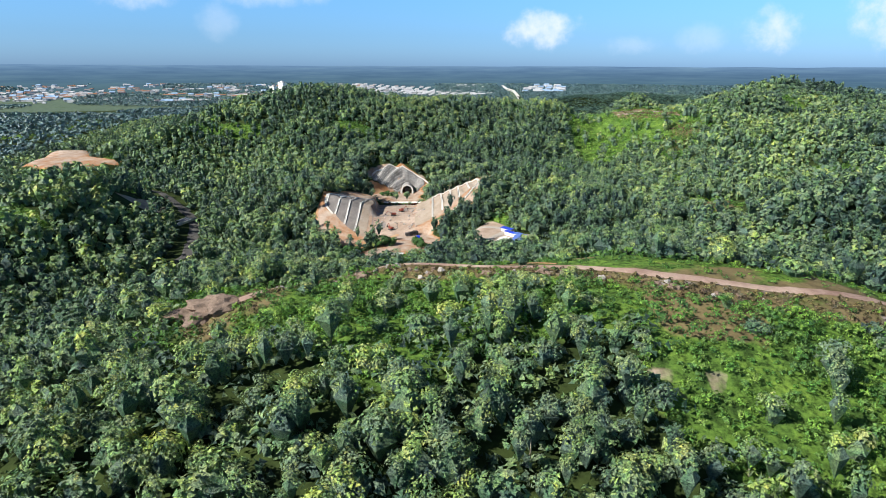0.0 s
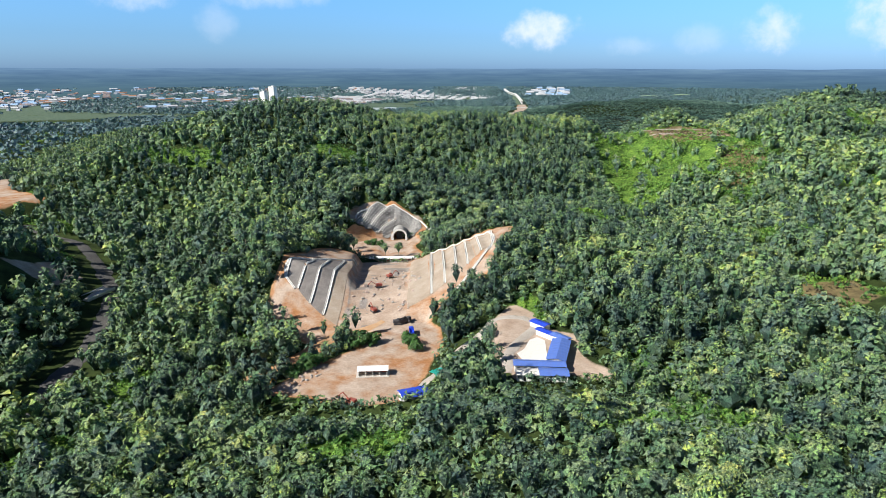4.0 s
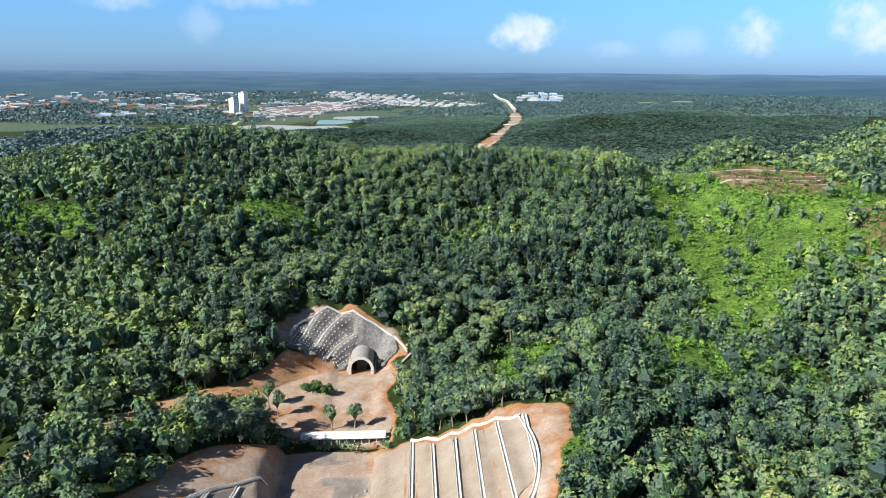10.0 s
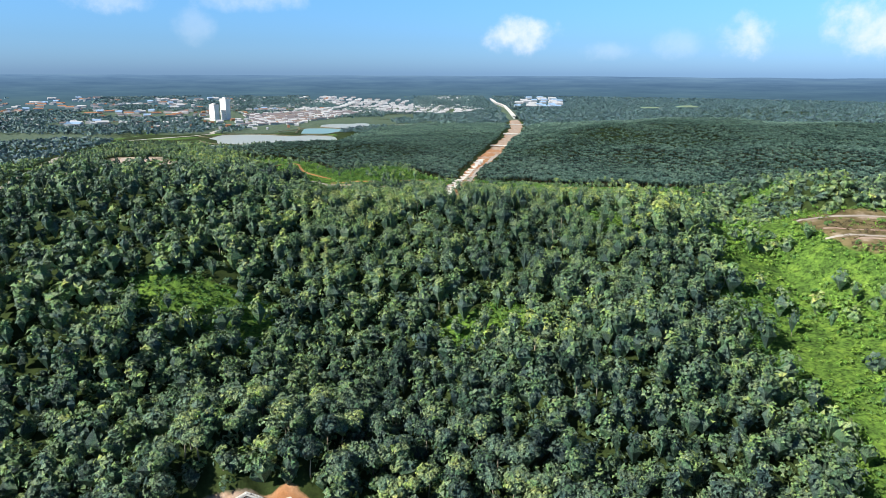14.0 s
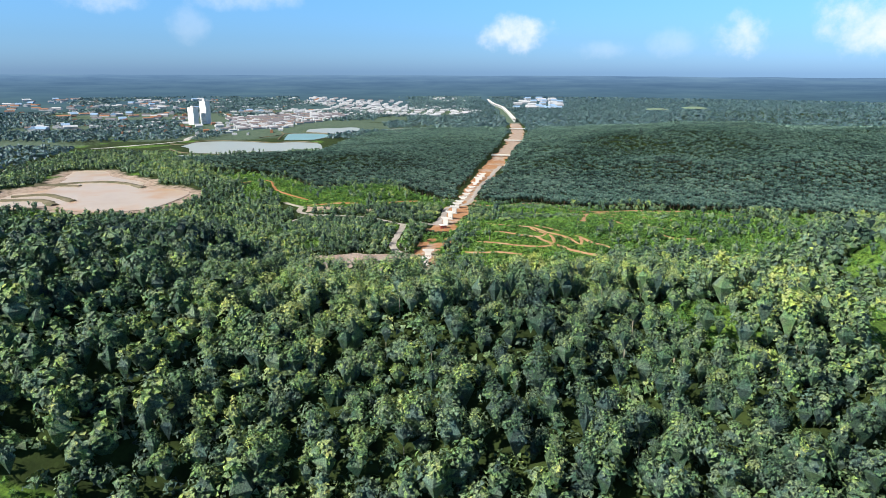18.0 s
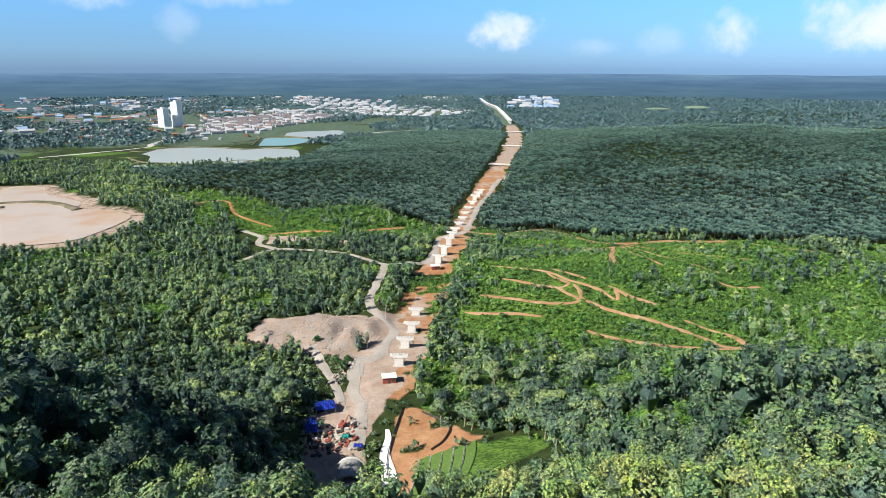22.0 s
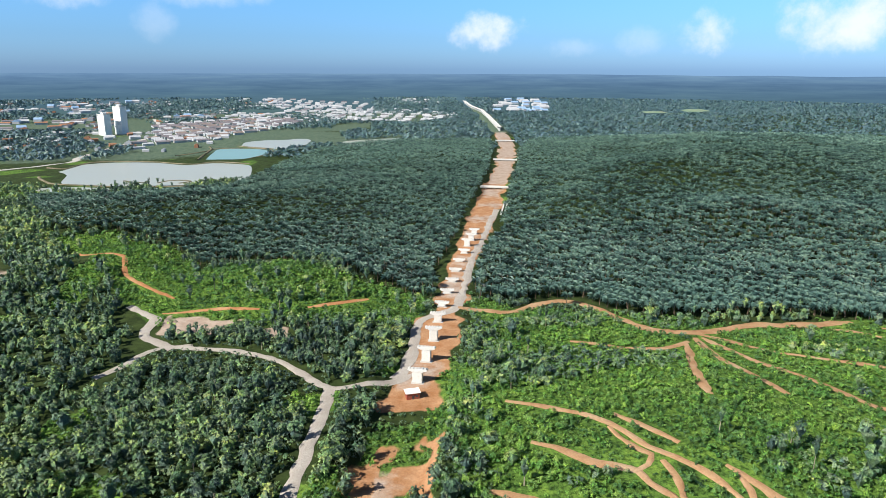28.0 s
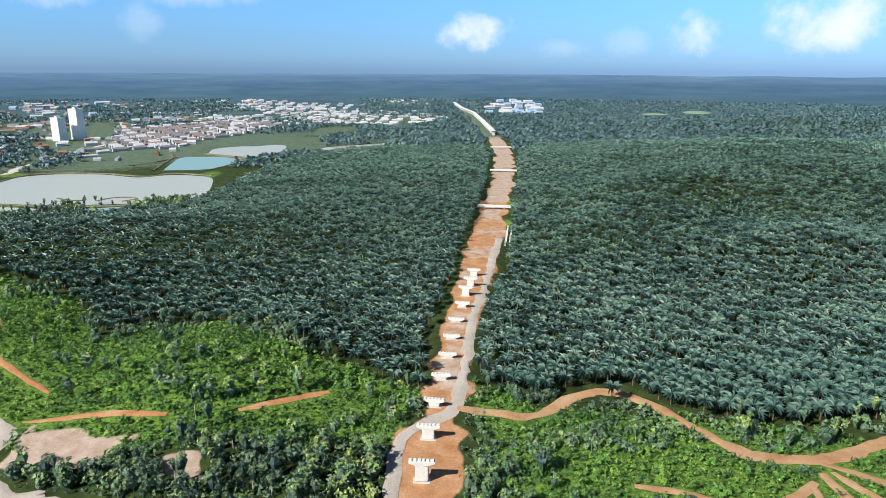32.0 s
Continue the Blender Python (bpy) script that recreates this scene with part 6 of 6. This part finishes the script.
EAST = [((-9, 500), (-8, 600)), ((6, 508), (7.5, 599)), ((14, 514), (15, 590)), ((21, 520), (23, 587)), ((28, 525), (30, 586)), ((37, 536), (38, 585)), ((45, 545), (47.5, 582))]
WEST = [((-46, 488), (-43.5, 575)), ((-55.5, 499), (-50.5, 567)), ((-64, 508), (-58.5, 560)), ((-72.3, 517), (-66.7, 547)), ((-80.5, 523), (-78.8, 534))]


def between(p, q, r, s):
    """Points between the lines p-q and r-s, 0.9 m clear of both."""
    w, u = np.meshgrid(np.linspace(0, 1, 40), np.linspace(0, 1, 6), indexing="ij")
    p, q, r, s = (np.array(t) for t in (p, q, r, s))
    gap = np.hypot(*(r - p))
    u = 0.9 / gap + u * (1 - 1.8 / gap)
    xy = (p + (q - p) * w[..., None]) * (1 - u[..., None]) + (r + (s - r) * w[..., None]) * u[..., None]
    return xy[..., 0], xy[..., 1]


for side, lines in (("east", EAST), ("west", WEST)):
    for k, (a_, b_) in enumerate(zip(lines, lines[1:])):
        xs, ys = between(*a_, *b_)
        if side == "east":
            drape("batter_panel", xs, ys, M_BATTER_E, "pale tan earth batter" if k < 3 else "tan earth batter with faint rills", cutting)
        else:
            drape("batter_panel", xs, ys, M_BATTER_W if k else M_BATTER_E, "stony dark grey-brown batter" if k else "pale pinkish batter", cutting)
        channel("bench_drain", [tuple(np.array(b_[0]) + (np.array(b_[1]) - np.array(b_[0])) * t) for t in np.linspace(0, 1, 8)], 1.35, cutting)
channel("edge_drain", [(46, 582), (47, 560), (44, 541), (36, 526), (24, 508), (15, 494), (9, 487)], 1.4, cutting, label="pale drain curving round the cutting's edge")
channel("edge_drain", [(-43.5, 577), (-50.5, 569), (-58.5, 562), (-66.7, 549), (-78.5, 536), (-81, 526), (-74, 517)], 1.1, cutting, label="pale drain curving round the cutting's edge")
channel("edge_drain", [(7, 601), (15, 594), (22, 591), (30, 590), (38, 588), (46, 583)], 1.0, cutting)


# ---------------------------------------------------------------- boulders
def boulder_mesh(k, mat):
    bm = bmesh.new()
    bmesh.ops.create_icosphere(bm, subdivisions=1, radius=1.0)
    for v in bm.verts:
        v.co *= 0.72 + 0.55 * noise.noise(v.co * 1.7 + Vector((k * 5.1, 0, 0))) ** 2 + 0.2 * random.random()
        v.co.z *= 0.75
    me = bpy.data.meshes.new("boulder")
    bm.to_mesh(me)
    bm.free()
    me.materials.append(mat)
    return me


M_ROCK_PINK = plain("pinkish_rock", (0.46, 0.36, 0.32), 0.95, 0.1, vary=0.4, scale=0.5, dirt=(0.25, 0.19, 0.16), dirty=0.5, bump=0.5)
M_ROCK_GREY = plain("grey_rock", (0.36, 0.34, 0.32), 0.95, 0.1, vary=0.4, scale=0.5, dirt=(0.16, 0.14, 0.13), dirty=0.5, bump=0.5)
M_ROCK_DARK = plain("dark_outcrop", (0.22, 0.165, 0.13), 0.95, 0.1, vary=0.5, scale=0.4, dirt=(0.07, 0.06, 0.05), dirty=0.6, bump=0.8)
ROCKS = [boulder_mesh(k, M_ROCK_PINK if k % 2 else M_ROCK_GREY) for k in range(6)]
brng = np.random.default_rng(17)


def heap(poly, count, lo, hi, label, meshes=ROCKS):
    """Loose boulders lying in an outline, as one body of rubble."""
    x0, y0 = np.min(poly, 0)
    x1, y1 = np.max(poly, 0)
    vs, fs, base = [], [], 0
    srcs = [(np.array([v.co[:] for v in m.vertices]), [tuple(p.vertices) for p in m.polygons]) for m in meshes]
    n = 0
    while n < count:
        x, y = brng.uniform(x0, x1), brng.uniform(y0, y1)
        if not inside(np.array(x), np.array(y), poly):
            continue
        co, pf = srcs[brng.integers(len(srcs))]
        s, a = lo + (hi - lo) * brng.random() ** 2.5, brng.uniform(0, 6.28)
        c, d = math.cos(a) * s, math.sin(a) * s
        q = np.stack([co[:, 0] * c - co[:, 1] * d + x, co[:, 0] * d + co[:, 1] * c + y, co[:, 2] * s + float(sheet_z(x, y)) + 0.3 * s], -1)
        vs.append(q)
        fs += [tuple(i + base for i in f) for f in pf]
        base += len(co)
        n += 1
    me = mesh_from("rubble", np.concatenate(vs), fs)
    for m in (M_ROCK_PINK, M_ROCK_GREY):
        me.materials.append(m)
    me.polygons.foreach_set("material_index", np.repeat(brng.integers(0, 2, count), len(fs) // count).astype(np.int32))
    return tagged(new("rubble", me), label, "rubble", kind="stuff")


heap(QUARRY, 1900, 0.12, 0.75, "pinkish grey blasted rock spread in a heap")
heap([(-44, 500), (-34, 560), (-8, 580), (0, 540), (-6, 500)], 260, 0.2, 1.2, "broken rock on the floor of the cutting")
heap([(-70, 405), (-52, 432), (-44, 428), (-56, 402)], 120, 0.2, 1.0, "rubble along the edge of the platform")
heap([(-4, 1150), (6, 1190), (12, 1186), (4, 1146)], 160, 0.3, 1.3, "grey rubble beside the haul road")
# the bare outcrop on the crest
for k, (x, y, s) in enumerate(((-64, 186, 6.5), (-70, 182, 5.5), (-60, 181, 4.5), (-66, 176, 4.0), (-22, 209, 3.0), (-27, 206, 2.4), (36, 196, 2.6), (42, 193, 2.0))):
    bm = bmesh.new()
    bmesh.ops.create_icosphere(bm, subdivisions=3, radius=1.0)
    for v in bm.verts:
        v.co *= 0.8 + 0.45 * noise.noise(v.co * 1.6 + Vector((k * 3.3, 1, 2))) + 0.16 * noise.noise(v.co * 5.0)
        v.co = Vector((v.co.x * s * 1.5, v.co.y * s, v.co.z * s * 0.62))
    ob = part("rock_outcrop", bm, M_ROCK_DARK)
    ob.matrix_basis = pose(x, y, float(sheet_z(x, y)) + s * 0.05, 0, 0, 20 * k)
    tagged(ob, "dark weathered rock outcrop on the crest", "rock", "crest rocks")


# ---------------------------------------------------------------- plant and vehicles
def excavator(x, y, turn, mat, label):
    z = float(sheet_z(x, y)) + 0.15
    e = tagged(empty("excavator", x, y, z, turn), label, "excavator", "excavators")
    for s in (-1, 1):
        bm = bmesh.new()
        box(bm, -2.1, 2.1, s * 1.25 - 0.32, s * 1.25 + 0.32, 0, 0.95, bevel=0.3)
        part("track", bm, M_DARK, e)
    part("house", box_bm(-2.2, 1.3, -1.4, 1.4, 1.1, 2.5, bevel=0.2), mat, e)
    cab = part("cab", box_bm(0.2, 1.7, 0.35, 1.4, 1.2, 3.0, bevel=0.12), mat, e)
    part("window", box_bm(0.35, 1.74, 0.45, 1.3, 2.0, 2.8), M_GLASS_DARK, cab)
    bm = bmesh.new()
    for (xa, za), (xb, zb), w in (((1.2, 1.7), (4.4, 4.4), 0.35), ((4.4, 4.4), (6.6, 2.2), 0.28)):
        m = look((xa, -0.3, za), (xb, -0.3, zb)) @ Matrix.Diagonal((w, w, math.hypot(xb - xa, zb - za), 1)) @ Matrix.Translation((0, 0, -0.5))
        bmesh.ops.create_cube(bm, size=1.0, matrix=m)
    part("boom", bm, mat, e)
    part("bucket", box_bm(6.1, 7.1, -0.9, 0.3, 1.0, 2.2, bevel=0.2), M_DARK, e)


for x, y, turn, mat, label in ((-20, 557, 40, M_RED, "dark red excavator working on broken rock"), (-26, 532, 200, M_RED, "rusty red excavator in the cutting"), (-27, 503, 120, M_RED, "dark red excavator at the mouth of the cutting"), (-13, 484, 10, M_DARK, "dark excavator parked at the slope's head"), (-67, 410, 70, M_YELLOW, "yellow excavator beside rubble"), (-29, 396, 150, M_RED, "red excavator on the earth platform"), (8, 1106, 60, M_RED, "red excavator in the stores yard")):
    excavator(x, y, turn, mat, label)


def lorry(x, y, turn, mat, label):
    t = tagged(empty("tipper_lorry", x, y, float(sheet_z(x, y)) + 0.3, turn), label, "lorry", "lorries")
    part("chassis", box_bm(-3.6, 3.4, -0.9, 0.9, 0.6, 1.0), M_DARK, t)
    part("cab", box_bm(2.0, 3.6, -1.2, 1.2, 0.9, 2.9, bevel=0.15), mat, t)
    bm = bmesh.new()
    box(bm, -3.7, 1.7, -1.25, 1.25, 1.05, 1.25)
    for q in ((-3.7, 1.7, -1.25, -1.13, 1.2, 2.5), (-3.7, 1.7, 1.13, 1.25, 1.2, 2.5), (1.58, 1.7, -1.25, 1.25, 1.2, 2.7), (-3.7, -3.58, -1.25, 1.25, 1.2, 2.3)):
        box(bm, *q)
    part("tipper_body", bm, mat, t)
    for u in (-2.6, -1.4, 2.6):
        for s in (-1, 1):
            bm = bmesh.new()
            bmesh.ops.create_cone(bm, cap_ends=True, segments=12, radius1=0.55, radius2=0.55, depth=0.4, matrix=pose(u, s * 1.05, 0.3, 90, 0, 0))
            part("wheel", bm, M_DARK, t)


lorry(-9, 486, 30, M_DARK, "dark tipper lorry at the slope's head")
lorry(-5, 470, 95, M_TARP, "blue tipper lorry on orange earth")
lorry(24, 1262, 100, M_DARK, "dark lorry on the haul road")


# ---------------------------------------------------------------- site buildings
def roof_bm(w, d, h, pitch, o=0.6, ribs=True):
    bm = bmesh.new()
    top = h + (d / 2 + o) * pitch
    prof = [(-d / 2 - o, h), (0, top), (d / 2 + o, h), (d / 2 + o, h - 0.15), (0, top - 0.15), (-d / 2 - o, h - 0.15)]
    a = [bm.verts.new((-w / 2 - o, u, v)) for u, v in prof]
    b = [bm.verts.new((w / 2 + o, u, v)) for u, v in prof]
    bm.faces.new(a)
    bm.faces.new(b[::-1])
    for i in range(6):
        bm.faces.new((a[i], b[i], b[(i + 1) % 6], a[(i + 1) % 6]))
    bmesh.ops.recalc_face_normals(bm, faces=bm.faces)
    return bm


def hall(x, y, turn, w, d, h, roof, label, name="site_office", bays=0, open_front=False, group="site buildings", pitch=0.22):
    z = float(sheet_z(x, y))
    b = tagged(empty(name, x, y, z, turn), label, "site building", group)
    if open_front:
        for q in ((-w / 2, w / 2, d / 2 - 0.2, d / 2, -0.6, h), (-w / 2, -w / 2 + 0.2, -d / 2, d / 2, -0.6, h), (w / 2 - 0.2, w / 2, -d / 2, d / 2, -0.6, h)):
            part("wall", box_bm(*q), M_WHITE, b)
        for i in range(bays + 1):
            u = -w / 2 + 0.15 + i * (w - 0.3) / max(1, bays)
            part("post", box_bm(u - 0.12, u + 0.12, -d / 2, -d / 2 + 0.24, -0.6, h), M_WHITE, b)
        part("floor_slab", box_bm(-w / 2 - 1, w / 2 + 1, -d / 2 - 1, d / 2 + 0.4, -0.8, 0.12), M_CONCRETE, b)
        part("back_wall", box_bm(-w / 2 + 0.2, w / 2 - 0.2, d / 2 - 0.5, d / 2 - 0.2, 0, h - 0.3), M_RED, b, "dark red-brown back wall")
    else:
        part("wall", box_bm(-w / 2, w / 2, -d / 2, d / 2, -0.8, h), M_WHITE, b)
        for i in range(bays):
            u = -w / 2 + (i + 0.5) * w / bays
            if i % 3 == 1:
                part("door", box_bm(u - 0.5, u + 0.5, -d / 2 - 0.06, -d / 2 + 0.02, 0, 2.1), M_DARK, b)
            else:
                part("window", box_bm(u - 0.8, u + 0.8, -d / 2 - 0.05, -d / 2 + 0.02, 1.0, 2.2), M_GLASS_DARK, b)
    r = part("roof", roof_bm(w, d, h, pitch), roof, b)
    for i in range(1, max(2, int(w / 3))):
        u = -w / 2 + i * 3.0
        if u < w / 2:
            bm = bmesh.new()
            for s in (-1, 1):
                lo_, hi_ = Vector((u, s * (d / 2 + 0.55), h + 0.06)), Vector((u, 0, h + (d / 2 + 0.6) * pitch + 0.04))
                mid = (lo_ + hi_) / 2
                bmesh.ops.create_cube(bm, size=1.0, matrix=Matrix.Translation(mid) @ pose(0, 0, 0, -s * math.degrees(math.atan(pitch)), 0, 0) @ Matrix.Diagonal((0.12, (hi_ - lo_).length, 0.08, 1)))
            part("roof_rib", bm, roof, r)
    return b


hall(61, 416, 72, 22, 7.5, 3.2, M_BLUE_ROOF, "long site office with a blue sheet roof", bays=8)
hall(50, 402.5, -6, 21, 5.0, 3.2, M_BLUE_ROOF, "site office wing with a blue sheet roof", bays=7)
hall(54.5, 394.5, -5, 11, 6.5, 3.0, M_BLUE_ROOF, "site office block with a blue sheet roof", bays=4)
hall(65, 431.5, 125, 9, 4.0, 2.9, M_BLUE_ROOF, "short office block with a blue roof", bays=3)
hall(59.5, 438, 128, 10, 3.2, 2.8, M_TARP, "small site cabin with a deep blue roof", bays=3)
hall(58.5, 449, 128, 9, 4.2, 2.8, M_TARP, "small site cabin with a deep blue roof", bays=3)
hall(43.5, 395, -3, 8.5, 5, 2.9, M_CONCRETE_PALE, "low pale-roofed store beside the offices", bays=4)
hall(-22, 424, 2, 13, 4.5, 3.0, M_WHITE, "white open-fronted site shed on the earth platform", "open_shed", 4, True)
hall(-21, 620, 0, 34, 5, 3.4, M_WHITE, "long white-roofed open shed before the portal", "open_shed", 11, True)
hall(-3, 395, 20, 11, 7, 3.0, M_TARP, "small store with a deep blue roof", bays=3)
yard_bm = bmesh.new()
yard_ring = [(43, 419), (47, 424), (51, 434), (55, 437), (58, 433), (55.5, 412), (53, 409), (45, 410.5)]
lower = [yard_bm.verts.new((x, y, 20.0)) for x, y in yard_ring]
upper = [yard_bm.verts.new((x, y, 21.22)) for x, y in yard_ring]
yard_bm.faces.new(upper)
for k in range(len(yard_ring)):
    yard_bm.faces.new((lower[k], lower[(k + 1) % 8], upper[(k + 1) % 8], upper[k]))
bmesh.ops.recalc_face_normals(yard_bm, faces=yard_bm.faces)
tagged(part("yard_slab", yard_bm, M_CONCRETE_PALE), "worn pale concrete yard slab", "slab", kind="structure")


def tarpaulin(x, y, turn, w, d, h, mat, label):
    z = float(sheet_z(x, y))
    t = tagged(empty("tarpaulin_shelter", x, y, z, turn), label, "shelter", "tarpaulin shelters")
    bm = bmesh.new()
    nu, nv = 12, 8
    g = [[bm.verts.new((-w / 2 + w * i / nu, -d / 2 + d * j / nv, h + 0.9 * (1 - abs(2 * j / nv - 1)) + 0.25 * math.sin(i * 1.9 + j) - 0.35 * (i in (0, nu)))) for j in range(nv + 1)] for i in range(nu + 1)]
    for i in range(nu):
        for j in range(nv):
            bm.faces.new((g[i][j], g[i + 1][j], g[i + 1][j + 1], g[i][j + 1]))
    bmesh.ops.solidify(bm, geom=bm.faces[:], thickness=0.08)
    part("sheet", bm, mat, t)
    for u in (-w / 2 + 0.3, 0, w / 2 - 0.3):
        for v in (-d / 2 + 0.3, d / 2 - 0.3):
            part("pole", box_bm(u - 0.08, u + 0.08, v - 0.08, v + 0.08, -0.6, h + 0.1), M_BARK, t)


tarpaulin(-2, 1124, 12, 10, 9, 3.2, M_TARP, "bright blue tarpaulin shelter beside the yard")
tarpaulin(-7, 1106, 12, 6, 14, 2.6, M_TARP, "sagging blue tarpaulin lean-to")
tarpaulin(8, 414, 35, 7, 6, 2.0, M_TEAL, "teal tarpaulin over stores beside the track")
tarpaulin(10, 1094, 0, 3.5, 3, 1.6, M_TEAL, "small teal sheet over stacked stores")
tarpaulin(16, 1086, 0, 4, 3, 1.6, M_TARP, "small blue sheet over stacked stores")
prng = np.random.default_rng(33)
M_STORE = [M_RED, M_DARK, M_CONCRETE, M_BARK, M_DARK]
for k in range(110):
    x, y = prng.uniform(-9, 17), prng.uniform(1084, 1110)
    w, d, h = prng.uniform(0.8, 3.2), prng.uniform(0.6, 2.0), prng.uniform(0.4, 1.5)
    s = tagged(part("store_crate", box_bm(-w / 2, w / 2, -d / 2, d / 2, -0.4, h, bevel=0.08), M_STORE[k % 5]), "rusty crate of building stores in the grey yard", "stores", "yard stores")
    s.matrix_basis = pose(x, y, float(sheet_z(x, y)), 0, 0, prng.uniform(0, 180))


# ---------------------------------------------------------------- posts
def post(x, y, tall, label, mat):
    p = tagged(empty("power_pole", x, y, float(sheet_z(x, y))), label, "pole", "power poles")
    bm = bmesh.new()
    bmesh.ops.create_cone(bm, cap_ends=True, segments=8, radius1=0.2, radius2=0.12, depth=tall, matrix=Matrix.Translation((0, 0, tall / 2 - 0.4)))
    part("shaft", bm, mat, p)
    part("crossarm", box_bm(-1.1, 1.1, -0.07, 0.07, tall - 1.6, tall - 1.45), mat, p)
    for u in (-0.9, 0.9):
        part("insulator", box_bm(u - 0.08, u + 0.08, -0.08, 0.08, tall - 1.45, tall - 1.1), M_DARK, p)


post(14, 1156, 10, "grey power pole beside the haul road", M_CONCRETE)
post(17, 1196, 10, "grey power pole beside the haul road", M_CONCRETE)
post(8, 1126, 9, "grey power pole beside the yard", M_CONCRETE)
post(28, 1238, 9, "grey power pole beside the haul road", M_CONCRETE)

# shrubs standing on the platforms and two thin trees before the portal
krng = np.random.default_rng(9)
for x, y, r in ((-29, 457, 6.0), (-24, 459, 4.8), (-34, 455, 4.6), (-6, 456, 5.0), (-3, 450, 4.4), (-8, 461, 4.0), (-53, 431, 6.0), (-58, 425, 5.0), (-49, 437, 4.6), (-38, 663, 4.2), (-33, 661, 3.6), (-43, 664, 3.2), (4, 1172, 3.2), (0, 1178, 3.8), (7, 1180, 3.0), (-14, 1204, 2.6), (29, 1282, 2.4)):
    t, ti = leaf_tris(np.array([[0, 0, r * 0.5]]), np.array([[r, r, r * 0.8]]), np.array([0.42]), 190, np.array([r * 0.2]), krng, -0.2)
    co, ct = cores(np.array([[0, 0, r * 0.5]]), np.array([[r, r, r * 0.8]]), np.array([0.4]), krng)
    s = tagged(empty("shrub", x, y, float(sheet_z(x, y)) - 0.3), "dense green shrub on bare earth", "shrub", "platform shrubs")
    shared("foliage", mesh_tris("foliage", np.concatenate([t, co]), M_BUSH, np.concatenate([ti, ct]) - 0.25), s)
for x, y in ((-27, 630), (-17, 631), (-52, 640), (-58, 650)):
    tree = tagged(empty("tree", x, y, float(sheet_z(x, y)), x * 7), "slender green tree standing alone on bare earth", "tree", "trees at the forest edge")
    shared("trunk", builds[2][0], tree)
    shared("crown", builds[3][1], tree, Matrix.Diagonal((0.7, 0.7, 1, 1)))

# pale drains on the green verges east of the line
verge = tagged(empty("verge_drains", 0, 0, 0), "pale concrete drains on the line's grassed verges", "drain", kind="structure")
for y0, y1, off in ((1770, 1850, 21), (1775, 1845, 25), (2020, 2110, 25), (2030, 2100, 30)):
    yl = np.linspace(y0, y1, 8)
    channel("verge_drain", list(zip(np.interp(yl, LY, LX) + off, yl)), 1.8, verge)

# the bridge on the valley road
vb = tagged(empty("road_bridge", -204, 546, float(sheet_z(-204, 546)) + 0.6, 75), "small pale concrete bridge on the valley road", "bridge")
part("deck", box_bm(-12, 12, -4.5, 4.5, -0.8, 0.2, bevel=0.1), M_CONCRETE, vb)
for s in (-1, 1):
    part("parapet", box_bm(-12, 12, s * 4.3 - 0.2, s * 4.3 + 0.2, 0.2, 1.2), M_CONCRETE_PALE, vb)
for u in (-8, 0, 8):
    part("pier", box_bm(u - 0.6, u + 0.6, -3.5, 3.5, -5, -0.8), M_CONCRETE, vb)

# slope works over the north yard: black drains, a white sheet and grassed terraces
works = tagged(empty("slope_works", 0, 0, 0), "orange slope with dark drains, a white sheet and grass terraces", "slope works", kind="structure")
M_GRASS = plain("terrace_grass", (0.105, 0.185, 0.045), 0.95, 0.1, vary=0.45, scale=0.35, dirt=(0.06, 0.09, 0.03), dirty=0.4)
for line in ([(37, 1121), (34, 1106), (31, 1090), (29, 1074), (30, 1056)], [(46, 1116), (54, 1106), (58, 1096), (54, 1084), (48, 1078)]):
    channel("black_drain", line, 0.8, works, M_DARK, 0.1, "black lined drain")
u, w = np.meshgrid(np.linspace(0, 1, 6), np.linspace(0, 1, 20))
drape("white_sheet", 25.0 + 2.5 * w + (2.0 + 5.5 * (1 - w)) * u + 0.8 * np.sin(9 * w), 1056 + 44 * w + 0 * u, M_WHITE, "white erosion sheet", works, 0.4)
for k in range(5):
    drape("grass_terrace", 35.5 + 5.0 * k + 4.7 * u + 7 * w + 1.5 * np.sin(3 * w), 1042 + 30 * w + 1.0 * k + 2.0 * u, M_GRASS, "green grassed terrace", works, 0.45)
    channel("terrace_drain", [(35.3 + 5.0 * k, 1042 + k), (39.8 + 5.0 * k, 1057 + k), (42.6 + 5.0 * k, 1072 + k)], 0.5, works, M_CONCRETE_PALE, 0.1, "pale terrace drain")
# boulders and broken rock along the scarp under the crest track
rock_rng = random.Random(8)
rock_shapes = []
for k in range(5):
    bm = bmesh.new()
    bmesh.ops.create_icosphere(bm, subdivisions=2, radius=1.0)
    for v in bm.verts:
        v.co *= 0.75 + 0.6 * noise.noise(v.co * 1.3 + Vector((k * 5.1, 2, 0)))
        v.co.z *= 0.7
    me = bpy.data.meshes.new("boulder")
    bm.to_mesh(me)
    bm.free()
    me.materials.append(M_ROCK_DARK if k < 3 else M_ROCK_GREY)
    rock_shapes.append(me)
for k in range(70):
    a = rock_rng.random()
    x = -62 + 160 * a
    y = float(np.interp(x, [p[0] for p in TRACK_RIDGE], [p[1] for p in TRACK_RIDGE])) - 5 - 9 * rock_rng.random()
    size = 0.5 + 1.3 * rock_rng.random() ** 2
    ob = new("boulder", rock_shapes[k % 5])
    ob.matrix_basis = pose(x, y, float(sheet_z(x, y)) + size * 0.1, rock_rng.uniform(-20, 20), rock_rng.uniform(-20, 20), rock_rng.uniform(0, 360)) @ Matrix.Scale(size, 4)
    tagged(ob, "weathered grey brown boulder on the crest slope", "boulder", "crest boulders")
